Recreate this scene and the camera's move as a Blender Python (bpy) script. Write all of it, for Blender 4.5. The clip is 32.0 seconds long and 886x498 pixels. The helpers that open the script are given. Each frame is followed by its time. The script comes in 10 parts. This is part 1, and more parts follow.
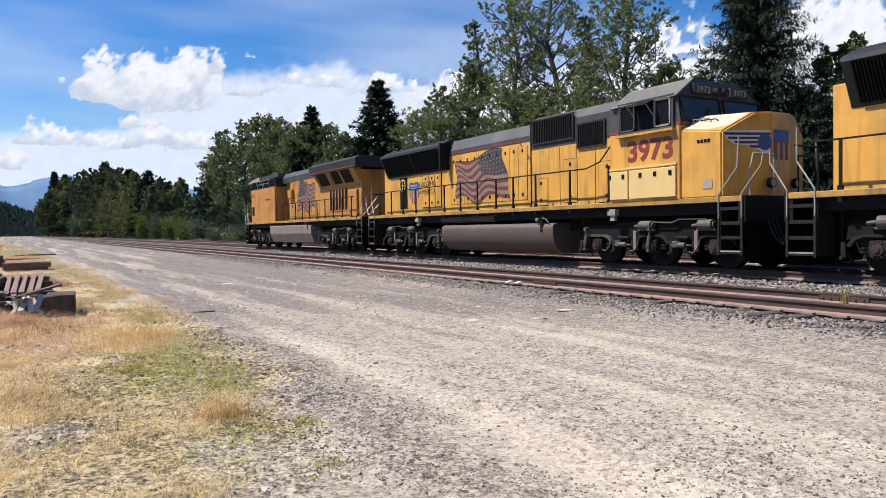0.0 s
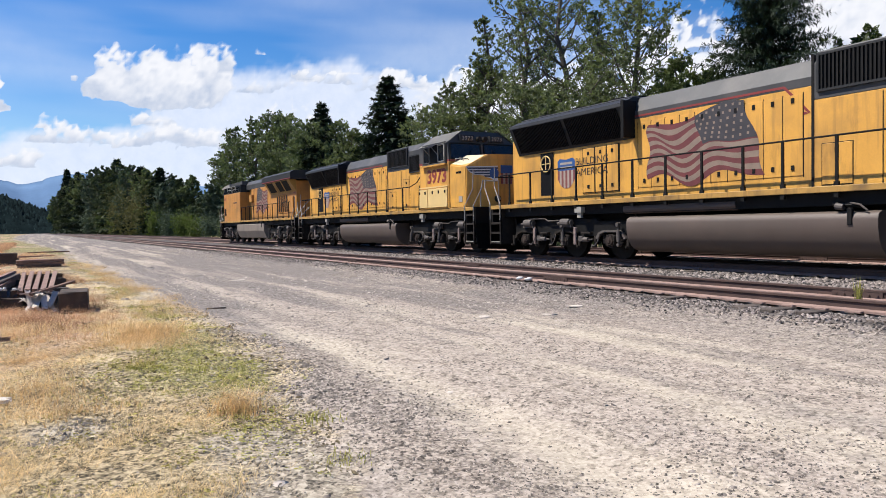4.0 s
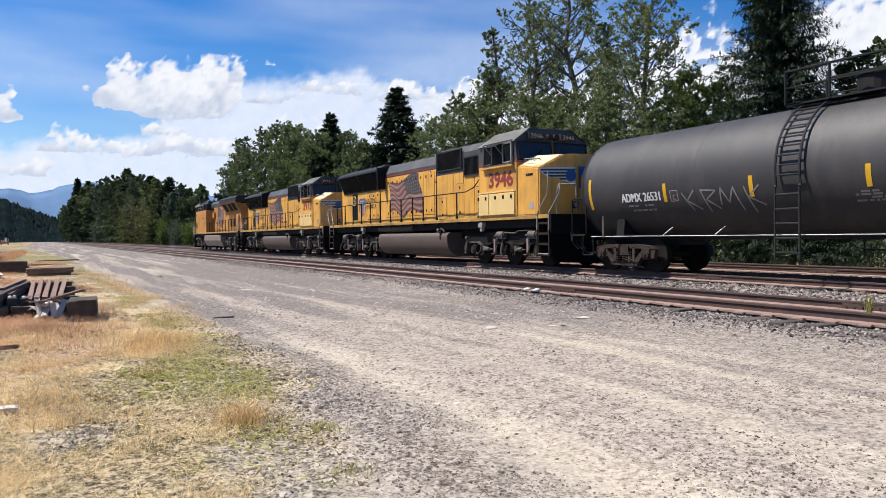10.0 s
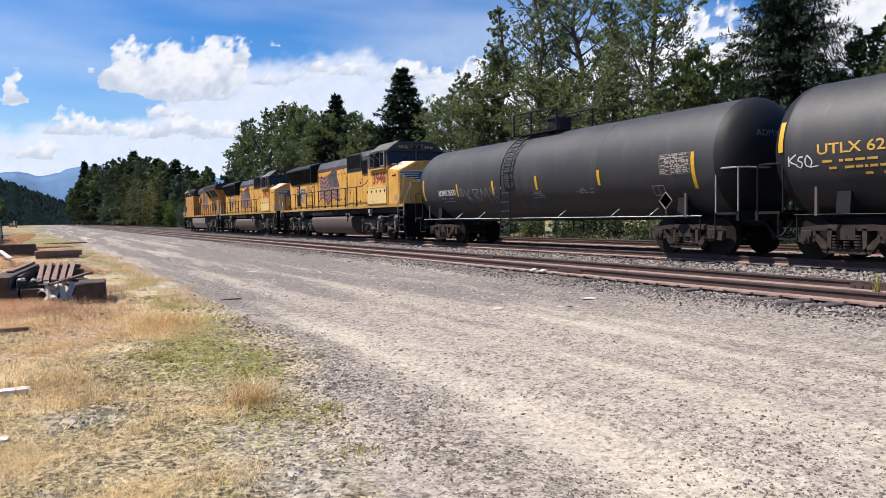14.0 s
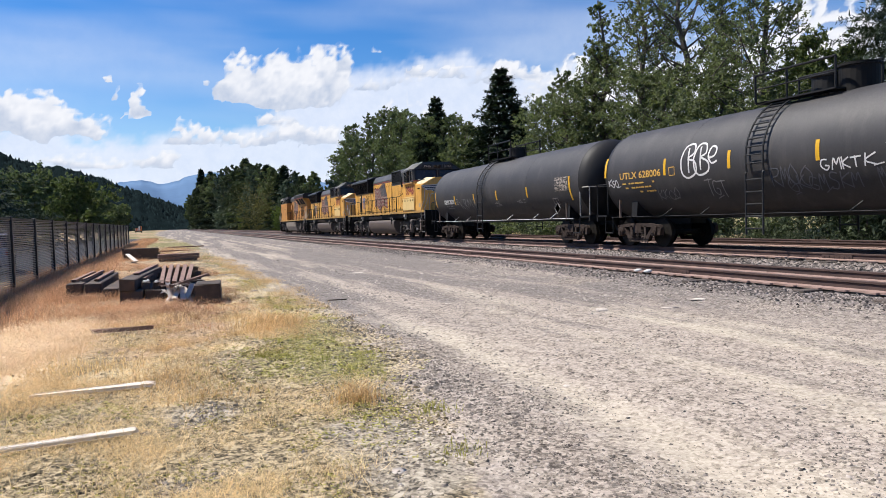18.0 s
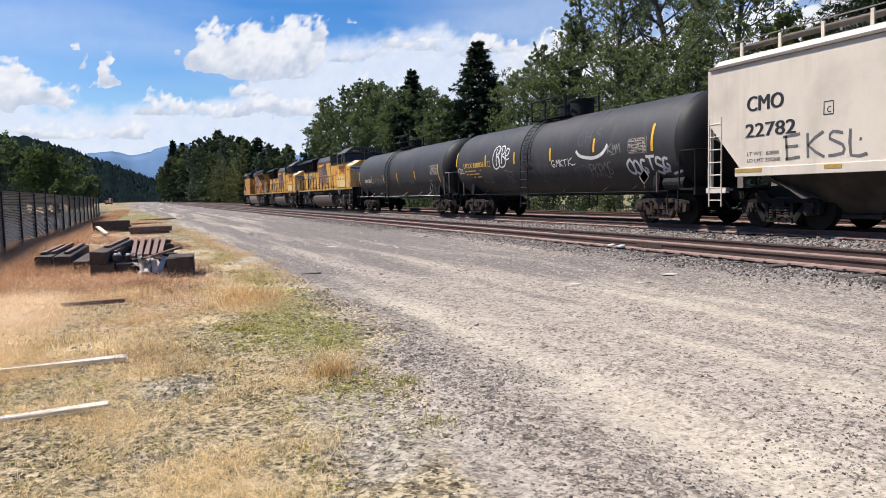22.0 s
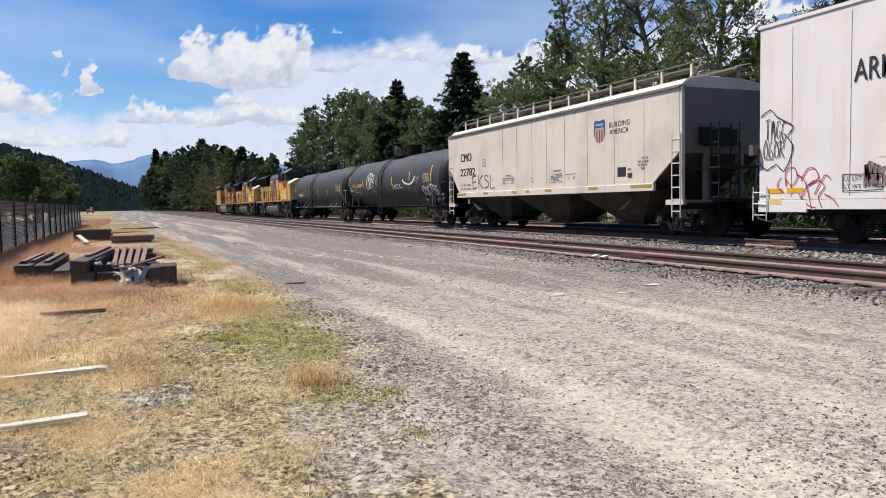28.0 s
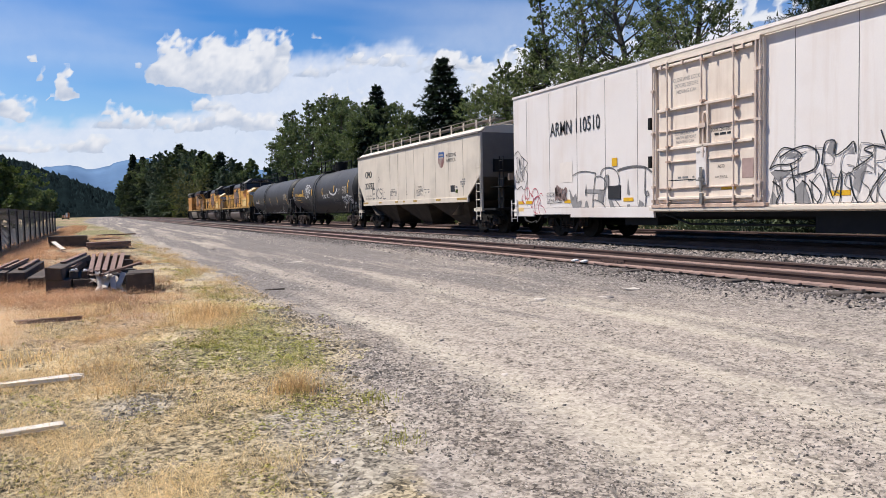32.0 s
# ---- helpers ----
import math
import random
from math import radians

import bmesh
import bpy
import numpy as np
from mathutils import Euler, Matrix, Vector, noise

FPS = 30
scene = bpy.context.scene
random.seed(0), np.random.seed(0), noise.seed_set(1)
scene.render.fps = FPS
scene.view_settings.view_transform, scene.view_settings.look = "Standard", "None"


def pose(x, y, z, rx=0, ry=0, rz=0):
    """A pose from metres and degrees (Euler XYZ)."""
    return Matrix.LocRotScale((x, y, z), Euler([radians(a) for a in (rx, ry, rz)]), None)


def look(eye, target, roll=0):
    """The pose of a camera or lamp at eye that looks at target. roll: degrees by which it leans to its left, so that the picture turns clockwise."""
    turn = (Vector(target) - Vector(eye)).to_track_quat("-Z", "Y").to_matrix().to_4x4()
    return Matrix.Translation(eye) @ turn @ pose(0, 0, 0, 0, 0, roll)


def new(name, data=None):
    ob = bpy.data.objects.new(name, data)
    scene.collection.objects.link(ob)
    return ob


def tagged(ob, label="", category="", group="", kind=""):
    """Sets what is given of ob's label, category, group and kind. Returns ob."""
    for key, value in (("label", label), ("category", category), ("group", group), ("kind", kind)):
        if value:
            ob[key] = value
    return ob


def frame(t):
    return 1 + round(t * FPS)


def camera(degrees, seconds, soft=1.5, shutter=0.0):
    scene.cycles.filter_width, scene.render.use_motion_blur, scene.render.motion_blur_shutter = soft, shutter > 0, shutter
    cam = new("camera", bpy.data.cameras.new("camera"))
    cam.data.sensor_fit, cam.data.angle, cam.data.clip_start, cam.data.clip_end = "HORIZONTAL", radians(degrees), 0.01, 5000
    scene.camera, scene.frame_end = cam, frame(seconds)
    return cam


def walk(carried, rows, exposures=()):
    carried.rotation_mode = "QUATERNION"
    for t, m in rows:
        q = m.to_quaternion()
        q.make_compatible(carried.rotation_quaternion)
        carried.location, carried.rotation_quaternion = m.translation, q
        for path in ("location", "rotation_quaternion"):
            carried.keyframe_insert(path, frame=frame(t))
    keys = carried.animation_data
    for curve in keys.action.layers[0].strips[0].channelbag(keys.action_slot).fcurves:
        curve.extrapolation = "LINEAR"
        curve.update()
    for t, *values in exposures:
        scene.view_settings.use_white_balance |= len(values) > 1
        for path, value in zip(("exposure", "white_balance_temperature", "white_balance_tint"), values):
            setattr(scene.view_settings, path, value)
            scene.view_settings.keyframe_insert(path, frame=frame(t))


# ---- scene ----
EYE = 1.5
# seconds, yaw, pitch, roll; the track runs along +Y, the camera stands still and turns
TURNS = [
    (0, -29.99, -1.57, 0.86), (0.5, -29.92, -1.68, 0.93), (1, -29.80, -1.76, 0.97), (1.5, -29.65, -1.81, 1.06),
    (2, -29.53, -1.84, 1.09), (2.5, -29.41, -1.83, 1.07), (3, -29.29, -1.83, 1.08), (3.5, -29.18, -1.82, 1.06),
    (5.5, -29.31, -2.03, 0.91), (6, -29.40, -2.03, 0.93), (6.5, -29.39, -1.97, 0.91), (7, -29.36, -1.86, 0.79),
    (7.5, -29.29, -1.79, 0.64), (8, -29.20, -1.73, 0.49), (8.5, -29.07, -1.64, 0.43), (9, -28.91, -1.44, 0.47),
    (9.5, -28.74, -1.19, 0.62), (10, -28.57, -1.02, 0.73), (10.5, -28.45, -1.02, 0.77), (11, -28.40, -1.20, 0.72),
    (11.5, -28.34, -1.50, 0.71), (12, -28.33, -1.77, 0.73), (12.5, -28.27, -2.05, 0.79), (13, -28.19, -2.24, 0.90),
    (13.5, -28.12, -2.39, 0.96), (15.5, -27.46, -2.68, 1.10), (16, -26.51, -2.56, 1.23), (16.5, -25.15, -2.40, 1.43),
    (17, -23.52, -2.25, 1.52), (17.5, -21.78, -2.18, 1.64), (18, -20.23, -2.24, 1.77), (18.5, -19.14, -2.36, 1.79),
    (19, -18.60, -2.57, 1.78), (19.5, -18.48, -2.90, 1.76), (20, -18.76, -3.26, 1.78), (20.5, -19.43, -3.69, 1.74),
    (21, -20.36, -4.06, 1.67), (21.5, -21.33, -4.31, 1.49), (22, -22.14, -4.32, 1.37), (22.5, -22.51, -4.26, 1.29),
    (23, -22.60, -4.07, 1.18), (23.5, -22.68, -3.85, 1.13), (24, -22.93, -3.63, 1.07), (24.5, -23.21, -3.49, 1.05),
    (25, -23.42, -3.44, 1.08), (25.5, -23.45, -3.46, 1.21), (27.5, -23.24, -3.53, 1.19), (28, -23.35, -3.56, 1.11),
    (28.5, -23.60, -3.59, 0.94), (29, -23.87, -3.65, 0.89), (29.5, -24.18, -3.65, 0.86), (30, -24.41, -3.60, 0.93),
    (30.5, -24.57, -3.46, 0.99), (31, -24.69, -3.34, 1.13), (31.5, -24.81, -3.24, 1.24), (32, -24.90, -3.18, 1.25)]
cam = camera(62.58, 32.0, soft=0.55)
walk(cam, [(t, pose(0, 0, EYE, 90 + pitch, roll, yaw)) for t, yaw, pitch, roll in TURNS], [(0, 0.6), (14, 0.6), (24, 0.51), (32, 0.44)])

# ---- light ----
SUN_AZ, SUN_EL = -56.0, 57.0        # degrees to the right of +Y, and above the horizon
world = bpy.data.worlds.new("world")
scene.world = world
world.use_nodes = True
wn = world.node_tree.nodes
sky = wn.new("ShaderNodeTexSky")
sky.sky_type = "NISHITA"
sky.sun_disc = False
sky.sun_elevation, sky.sun_rotation = radians(SUN_EL), radians(SUN_AZ)
sky.air_density, sky.dust_density, sky.ozone_density = 1.0, 0.15, 3.0
wn["Background"].inputs[1].default_value = 0.088
tone = wn.new("ShaderNodeHueSaturation")
tone.inputs["Hue"].default_value = 0.511
tone.inputs["Saturation"].default_value = 1.42
world.node_tree.links.new(sky.outputs[0], tone.inputs["Color"])
world.node_tree.links.new(tone.outputs[0], wn["Background"].inputs[0])
sun = new("sun", bpy.data.lights.new("sun", "SUN"))
sun.data.energy, sun.data.angle, sun.data.color = 5.0, radians(0.55), (1.0, 0.95, 0.88)
sa, se = radians(SUN_AZ), radians(SUN_EL)
sun.matrix_world = look((math.sin(sa) * math.cos(se) * 50, math.cos(sa) * math.cos(se) * 50, math.sin(se) * 50), (0, 0, 0))

# ---- materials ----
ALBEDO_SCALE = 0.8        # scales every base colour down; with the raised exposure, shade comes out deeper


def material(name, colour, rough=0.6, metal=0.0, vary=0.15, scale=6.0, fine=60.0, bump=0.15, dirt=None, dirt_amount=0.35, space="Object", spec=0.5, island=0.0, each=0.0):
    """A procedural surface: base colour, broad and fine variation, stains of the colour dirt, fine relief."""
    colour = tuple(c * ALBEDO_SCALE for c in colour)
    dirt = dirt and tuple(c * ALBEDO_SCALE for c in dirt)
    m = bpy.data.materials.new(name)
    m.use_nodes = True
    n, k = m.node_tree.nodes, m.node_tree.links
    b = n["Principled BSDF"]
    b.inputs["Metallic"].default_value = metal
    b.inputs["Specular IOR Level"].default_value = spec
    tc = n.new("ShaderNodeTexCoord")

    def tex(s, detail=6.0):
        t = n.new("ShaderNodeTexNoise")
        t.inputs["Scale"].default_value, t.inputs["Detail"].default_value = s, detail
        k.new(tc.outputs[space], t.inputs["Vector"])
        return t.outputs["Fac"]

    def calc(op, a, c):
        x = n.new("ShaderNodeMath")
        x.operation = op
        for i, v in enumerate((a, c)):
            if isinstance(v, (int, float)):
                x.inputs[i].default_value = v
            else:
                k.new(v, x.inputs[i])
        return x.outputs[0]

    broad, grain = tex(scale), tex(fine, 4.0)
    both = calc("ADD", calc("MULTIPLY", broad, 0.65), calc("MULTIPLY", grain, 0.35))
    value = calc("ADD", calc("MULTIPLY", calc("SUBTRACT", both, 0.5), vary * 6), 1.0)
    if island:
        g = n.new("ShaderNodeNewGeometry")
        value = calc("MULTIPLY", value, calc("ADD", calc("MULTIPLY", g.outputs["Random Per Island"], island * 2), 1 - island))
    if each:
        o = n.new("ShaderNodeObjectInfo")
        value = calc("MULTIPLY", value, calc("ADD", calc("MULTIPLY", o.outputs["Random"], each * 2), 1 - each))
    hsv = n.new("ShaderNodeHueSaturation")
    hsv.inputs["Color"].default_value = (*colour, 1)
    k.new(value, hsv.inputs["Value"])
    out = hsv.outputs["Color"]
    if dirt:
        mask = n.new("ShaderNodeMapRange")
        mask.inputs[1].default_value, mask.inputs[2].default_value, mask.inputs[4].default_value = 0.5, 0.72, dirt_amount
        k.new(tex(scale * 0.7, 9.0), mask.inputs[0])
        mix = n.new("ShaderNodeMix")
        mix.data_type = "RGBA"
        k.new(mask.outputs[0], mix.inputs[0])
        k.new(out, mix.inputs[6])
        mix.inputs[7].default_value = (*dirt, 1)
        out = mix.outputs[2]
    k.new(out, b.inputs["Base Color"])
    k.new(calc("ADD", calc("MULTIPLY", calc("SUBTRACT", grain, 0.5), 0.3), rough), b.inputs["Roughness"])
    if bump:
        bp = n.new("ShaderNodeBump")
        bp.inputs["Strength"].default_value, bp.inputs["Distance"].default_value = bump, 0.02
        k.new(grain, bp.inputs["Height"])
        k.new(bp.outputs[0], b.inputs["Normal"])
    return m


def streaked(m, colour, amount=0.5, wide=5.0, tall=0.35, low=0.52, high=0.74):
    """Adds run-down stains: upright streaks of another colour over a surface."""
    n, k = m.node_tree.nodes, m.node_tree.links
    b = n["Principled BSDF"]
    before = b.inputs["Base Color"].links[0].from_socket
    tc, mp, tx = n.new("ShaderNodeTexCoord"), n.new("ShaderNodeMapping"), n.new("ShaderNodeTexNoise")
    mp.inputs["Scale"].default_value = (wide, wide, tall)
    tx.inputs["Scale"].default_value, tx.inputs["Detail"].default_value, tx.inputs["Roughness"].default_value = 1.0, 8.0, 0.65
    mask, mix = n.new("ShaderNodeMapRange"), n.new("ShaderNodeMix")
    mask.inputs[1].default_value, mask.inputs[2].default_value, mask.inputs[4].default_value = low, high, amount
    mix.data_type = "RGBA"
    mix.inputs[7].default_value = (*[c * ALBEDO_SCALE for c in colour], 1)
    k.new(tc.outputs["Object"], mp.inputs["Vector"]), k.new(mp.outputs[0], tx.inputs["Vector"]), k.new(tx.outputs["Fac"], mask.inputs[0])
    k.new(mask.outputs[0], mix.inputs[0]), k.new(before, mix.inputs[6]), k.new(mix.outputs[2], b.inputs["Base Color"])
    return m


def leaf_material(name, colour, spread=0.5, through_light=0.25, lit=(1.5, 1.7, 0.9)):
    m = material(name, colour, rough=0.7, vary=0.05, bump=0, island=spread, spec=0.12)
    n, k = m.node_tree.nodes, m.node_tree.links
    tr = n.new("ShaderNodeBsdfTranslucent")
    tr.inputs["Color"].default_value = (*[c * a * ALBEDO_SCALE for c, a in zip(colour, lit)], 1)
    mix = n.new("ShaderNodeMixShader")
    mix.inputs[0].default_value = through_light
    k.new(n["Principled BSDF"].outputs[0], mix.inputs[1])
    k.new(tr.outputs[0], mix.inputs[2])
    k.new(mix.outputs[0], n["Material Output"].inputs[0])
    return m


GRIME_SHADE = material("grimy_shaded_yellow", (0.5, 0.28, 0.065), 0.6, vary=0.16, scale=2.0, fine=30, bump=0.06, dirt=(0.12, 0.075, 0.04), dirt_amount=0.7)
YELLOW = material("yellow_paint", (0.8, 0.41, 0.075), 0.45, vary=0.09, scale=1.2, fine=30, bump=0.04, dirt=(0.26, 0.15, 0.06), dirt_amount=0.5)
CREAM = material("pale_yellow_paint", (0.82, 0.58, 0.24), 0.45, vary=0.06, scale=2, fine=30, bump=0.04)
SOOTY = material("sooty_yellow_paint", (0.58, 0.26, 0.055), 0.55, vary=0.14, scale=1.2, fine=30, bump=0.04, dirt=(0.15, 0.085, 0.04), dirt_amount=0.6)
DARKGREY = material("dark_grey_paint", (0.028, 0.028, 0.028), 0.55, vary=0.12, scale=1.5, fine=40, bump=0.05, spec=0.3)
DUSTY = material("dust_covered_casting", (0.027, 0.0215, 0.018), 0.85, vary=0.3, scale=6, bump=0.25, dirt=(0.022, 0.019, 0.016), dirt_amount=0.7, spec=0.2)
GREY = material("grey_paint", (0.055, 0.054, 0.053), 0.55, vary=0.15, scale=1.5, fine=40, bump=0.05, dirt=(0.13, 0.115, 0.1), dirt_amount=0.5)
CASTING = material("dusty_sunlit_casting", (0.1, 0.083, 0.072), 0.65, vary=0.3, scale=6, bump=0.2, dirt=(0.05, 0.042, 0.036), dirt_amount=0.5)
PINKDUST = material("dust_pink_steel", (0.26, 0.19, 0.165), 0.7, vary=0.2, scale=6, bump=0.15)
RED = material("red_paint", (0.27, 0.042, 0.034), 0.5, vary=0.08, bump=0.02)
BLACK = material("black_grime", (0.008, 0.0075, 0.007), 0.65, spec=0.2, vary=0.25, scale=3, bump=0.2, dirt=(0.022, 0.019, 0.016), dirt_amount=0.5)
DARK = material("dark_grille", (0.005, 0.005, 0.006), 0.6, spec=0.15, vary=0.2, bump=0.1)
UNDER = material("underframe_dirt", (0.012, 0.0105, 0.009), 0.8, spec=0.2, vary=0.25, scale=4, bump=0.25, dirt=(0.045, 0.036, 0.028), dirt_amount=0.5)
TANKGREY = material("dusty_grey_steel", (0.115, 0.083, 0.066), 0.6, vary=0.12, scale=1.5, bump=0.05, dirt=(0.09, 0.075, 0.06))
TANKBEIGE = material("dusty_beige_steel", (0.26, 0.215, 0.175), 0.65, vary=0.1, scale=1.5, bump=0.05, dirt=(0.16, 0.13, 0.105))
STEEL = material("worn_steel", (0.4, 0.38, 0.35), 0.4, metal=0.7, vary=0.2, scale=5, bump=0.1)
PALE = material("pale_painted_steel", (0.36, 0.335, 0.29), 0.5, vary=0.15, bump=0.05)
GLASS = material("dark_cab_glass", (0.012, 0.014, 0.018), 0.08, vary=0.1, bump=0, spec=0.4)
WHITE = material("white_paint", (0.78, 0.77, 0.74), 0.5, vary=0.05, scale=2, bump=0.02)
BLUE = material("blue_paint", (0.03, 0.1, 0.3), 0.5, vary=0.1, bump=0.02)
NAVY = material("faded_navy_paint", (0.045, 0.05, 0.07), 0.55, vary=0.15, bump=0.02)
STRIPE_RED = material("faded_red_paint", (0.22, 0.06, 0.055), 0.55, vary=0.15, bump=0.02)
STRIPE_WHITE = material("faded_white_paint", (0.42, 0.36, 0.3), 0.55, vary=0.15, bump=0.02)
FLAG_RED = material("flag_red_paint", (0.16, 0.038, 0.038), 0.6, vary=0.2, scale=3, bump=0.02)
FLAG_WHITE = material("flag_white_paint", (0.27, 0.2, 0.15), 0.6, vary=0.2, scale=3, bump=0.02)
FLAG_DARK = material("flag_dark_paint", (0.05, 0.045, 0.05), 0.6, vary=0.2, scale=3, bump=0.02)
REFLECT = material("amber_reflector", (0.75, 0.42, 0.02), 0.4, vary=0.1, bump=0)
SHELL = material("black_tank_paint", (0.027, 0.0245, 0.0245), 0.6, vary=0.12, scale=0.8, fine=25, bump=0.03, dirt=(0.07, 0.062, 0.058), dirt_amount=0.5, spec=0.6)
TANKHEAD = material("shade_black_tank_end", (0.014, 0.013, 0.013), 0.6, vary=0.15, scale=0.8, fine=25, bump=0.03, dirt=(0.03, 0.027, 0.025), dirt_amount=0.4, spec=0.3)
DOORCREAM = material("cream_white_paint", (0.82, 0.7, 0.585), 0.5, vary=0.05, scale=1.5, fine=25, bump=0.02, dirt=(0.55, 0.42, 0.33), dirt_amount=0.4)
CREAM_PATCH = material("ochre_touch_up", (0.83, 0.74, 0.66), 0.5, vary=0.04, bump=0)
PATCH = material("faded_maroon_patch", (0.4, 0.28, 0.25), 0.6, vary=0.15, bump=0)
SPRAY_INK = material("dark_grey_spray", (0.13, 0.125, 0.125), 0.7, vary=0.2, bump=0)
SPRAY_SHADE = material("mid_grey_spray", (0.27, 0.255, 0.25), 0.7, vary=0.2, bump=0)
BROWN_SPRAY = material("brown_spray", (0.3, 0.2, 0.18), 0.7, vary=0.25, bump=0)
CAR_BLACK = material("black_car_steel", (0.014, 0.0135, 0.0135), 0.6, spec=0.25, vary=0.2, bump=0.08)
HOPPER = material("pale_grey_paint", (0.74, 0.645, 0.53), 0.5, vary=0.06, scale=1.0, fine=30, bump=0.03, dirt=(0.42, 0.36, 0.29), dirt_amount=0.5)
SEAM = material("dusty_seam", (0.43, 0.37, 0.3), 0.6, vary=0.1, bump=0)
BAY = material("dark_bay_steel", (0.07, 0.055, 0.043), 0.8, vary=0.25, scale=2, bump=0.1, dirt=(0.03, 0.025, 0.02), dirt_amount=0.8, spec=0.2)
DULL_REFLECT = material("dull_reflector", (0.42, 0.27, 0.06), 0.6, vary=0.2, bump=0)
HOPPER_SHADE = material("dusty_and_shaded_steel", (0.2, 0.17, 0.145), 0.65, vary=0.12, scale=1.5, bump=0.08, dirt=(0.16, 0.13, 0.1))
BOXWHITE = material("white_car_paint", (0.83, 0.765, 0.72), 0.45, vary=0.035, scale=0.8, fine=25, bump=0.02, dirt=(0.66, 0.52, 0.42), dirt_amount=0.35)
INK = material("black_lettering", (0.02, 0.02, 0.022), 0.6, vary=0.1, bump=0)
SPRAY_WHITE = material("white_spray_paint", (0.7, 0.68, 0.66), 0.7, vary=0.2, bump=0)
SPRAY_GREY = material("grey_spray_paint", (0.22, 0.21, 0.2), 0.7, vary=0.25, bump=0)
SPRAY_DIM = material("faint_spray_paint", (0.1, 0.1, 0.11), 0.7, vary=0.25, bump=0)
SPRAY_RED = material("red_spray_paint", (0.5, 0.06, 0.1), 0.7, vary=0.2, bump=0)
YELLOW_TEXT = material("yellow_lettering", (0.72, 0.42, 0.08), 0.6, vary=0.15, bump=0)
WHEEL = material("wheel_steel", (0.012, 0.01, 0.008), 0.65, spec=0.2, vary=0.2, bump=0.15, dirt=(0.04, 0.028, 0.02))
TRUCK = material("rusty_cast_steel", (0.046, 0.032, 0.026), 0.8, spec=0.2, vary=0.35, scale=4, bump=0.25, dirt=(0.11, 0.085, 0.07), dirt_amount=0.5)
RUST = material("rusty_rail_steel", (0.075, 0.042, 0.034), 0.75, vary=0.2, scale=3, bump=0.2, dirt=(0.15, 0.085, 0.065), dirt_amount=0.5, space="Object")
RUST_FOOT = material("sunlit_pink_rust", (0.3, 0.2, 0.165), 0.85, vary=0.15, scale=3, bump=0.2, dirt=(0.2, 0.11, 0.08), dirt_amount=0.5)
TIE = material("weathered_tie_wood", (0.095, 0.074, 0.06), 0.85, vary=0.3, scale=3, bump=0.5, dirt=(0.16, 0.13, 0.11), dirt_amount=0.5, each=0.25)
TIMBER = material("old_creosoted_timber", (0.095, 0.066, 0.05), 0.85, vary=0.3, scale=4, bump=0.5, dirt=(0.17, 0.125, 0.095), dirt_amount=0.5, each=0.25)
PALEBOARD = material("bleached_white_board", (0.86, 0.78, 0.68), 0.85, vary=0.12, scale=6, bump=0.3)
PALEWOOD = material("splintered_pale_wood", (0.72, 0.63, 0.54), 0.85, vary=0.2, scale=8, bump=0.4)
BROWNWOOD = material("dry_brown_wood", (0.27, 0.165, 0.125), 0.85, vary=0.25, scale=5, bump=0.4)
NOSETOP = material("sunlit_nose_top", (0.72, 0.6, 0.4), 0.6, vary=0.12, scale=2, fine=30, bump=0.05)
FENCE = material("black_coated_steel", (0.018, 0.018, 0.02), 0.45, vary=0.1, bump=0.02)
FENCE_WIRE = material("grey_fence_slat", (0.17, 0.165, 0.165), 0.5, vary=0.15, bump=0)
STONE = material("grey_ballast_stone", (0.2, 0.168, 0.15), 0.85, vary=0.15, scale=20, bump=0.3, island=0.95)
GRAVEL = material("crushed_road_stone", (0.36, 0.31, 0.265), 0.88, vary=0.15, scale=25, bump=0.2, island=0.6)
DARKSTONE = material("dark_road_stone", (0.15, 0.127, 0.106), 0.9, vary=0.2, scale=20, bump=0.3, island=0.6)
CLOD = material("dry_brown_soil", (0.2, 0.16, 0.1), 0.95, vary=0.2, scale=20, bump=0.3, island=0.6, spec=0.1)
LUMP = material("pale_road_rock", (0.62, 0.54, 0.46), 0.85, vary=0.15, scale=12, bump=0.4)
STRAW = leaf_material("dry_grass_straw", (0.93, 0.73, 0.42), 0.5, 0.35, (1.15, 1.05, 0.85))
GOLD = leaf_material("golden_dry_grass", (0.78, 0.57, 0.31), 0.5, 0.35, (1.15, 1.05, 0.85))
BLEACHED = leaf_material("bleached_dry_grass", (0.98, 0.8, 0.57), 0.3, 0.35, (1.1, 1.05, 0.9))
UMBER = leaf_material("umber_dry_weed", (0.34, 0.2, 0.12), 0.6, 0.2, (1.1, 1.0, 0.9))
OLIVE = leaf_material("olive_weed", (0.37, 0.31, 0.125), 0.6, 0.3)
RUSSET = leaf_material("reddish_dry_grass", (0.72, 0.46, 0.28), 0.6, 0.3, (1.2, 1.0, 0.85))
GREENGRASS = leaf_material("green_grass", (0.42, 0.38, 0.13), 0.5, 0.3)
LEAF = leaf_material("cottonwood_leaf", (0.15, 0.168, 0.092), 0.55, 0.32)
POPLAR = leaf_material("poplar_leaf", (0.14, 0.165, 0.09), 0.55, 0.3)
LEAF_LIGHT = leaf_material("bright_leaf", (0.105, 0.128, 0.05), 0.5)
NEEDLE = leaf_material("fir_needles", (0.032, 0.047, 0.028), 0.6, 0.12)
FARLEAF = leaf_material("far_leaf", (0.08, 0.1, 0.055), 0.5, 0.15)
BLUELEAF = leaf_material("blue_green_leaf", (0.1, 0.128, 0.09), 0.5, 0.15)
OLIVELEAF = leaf_material("olive_brown_leaf", (0.135, 0.125, 0.055), 0.5, 0.2)
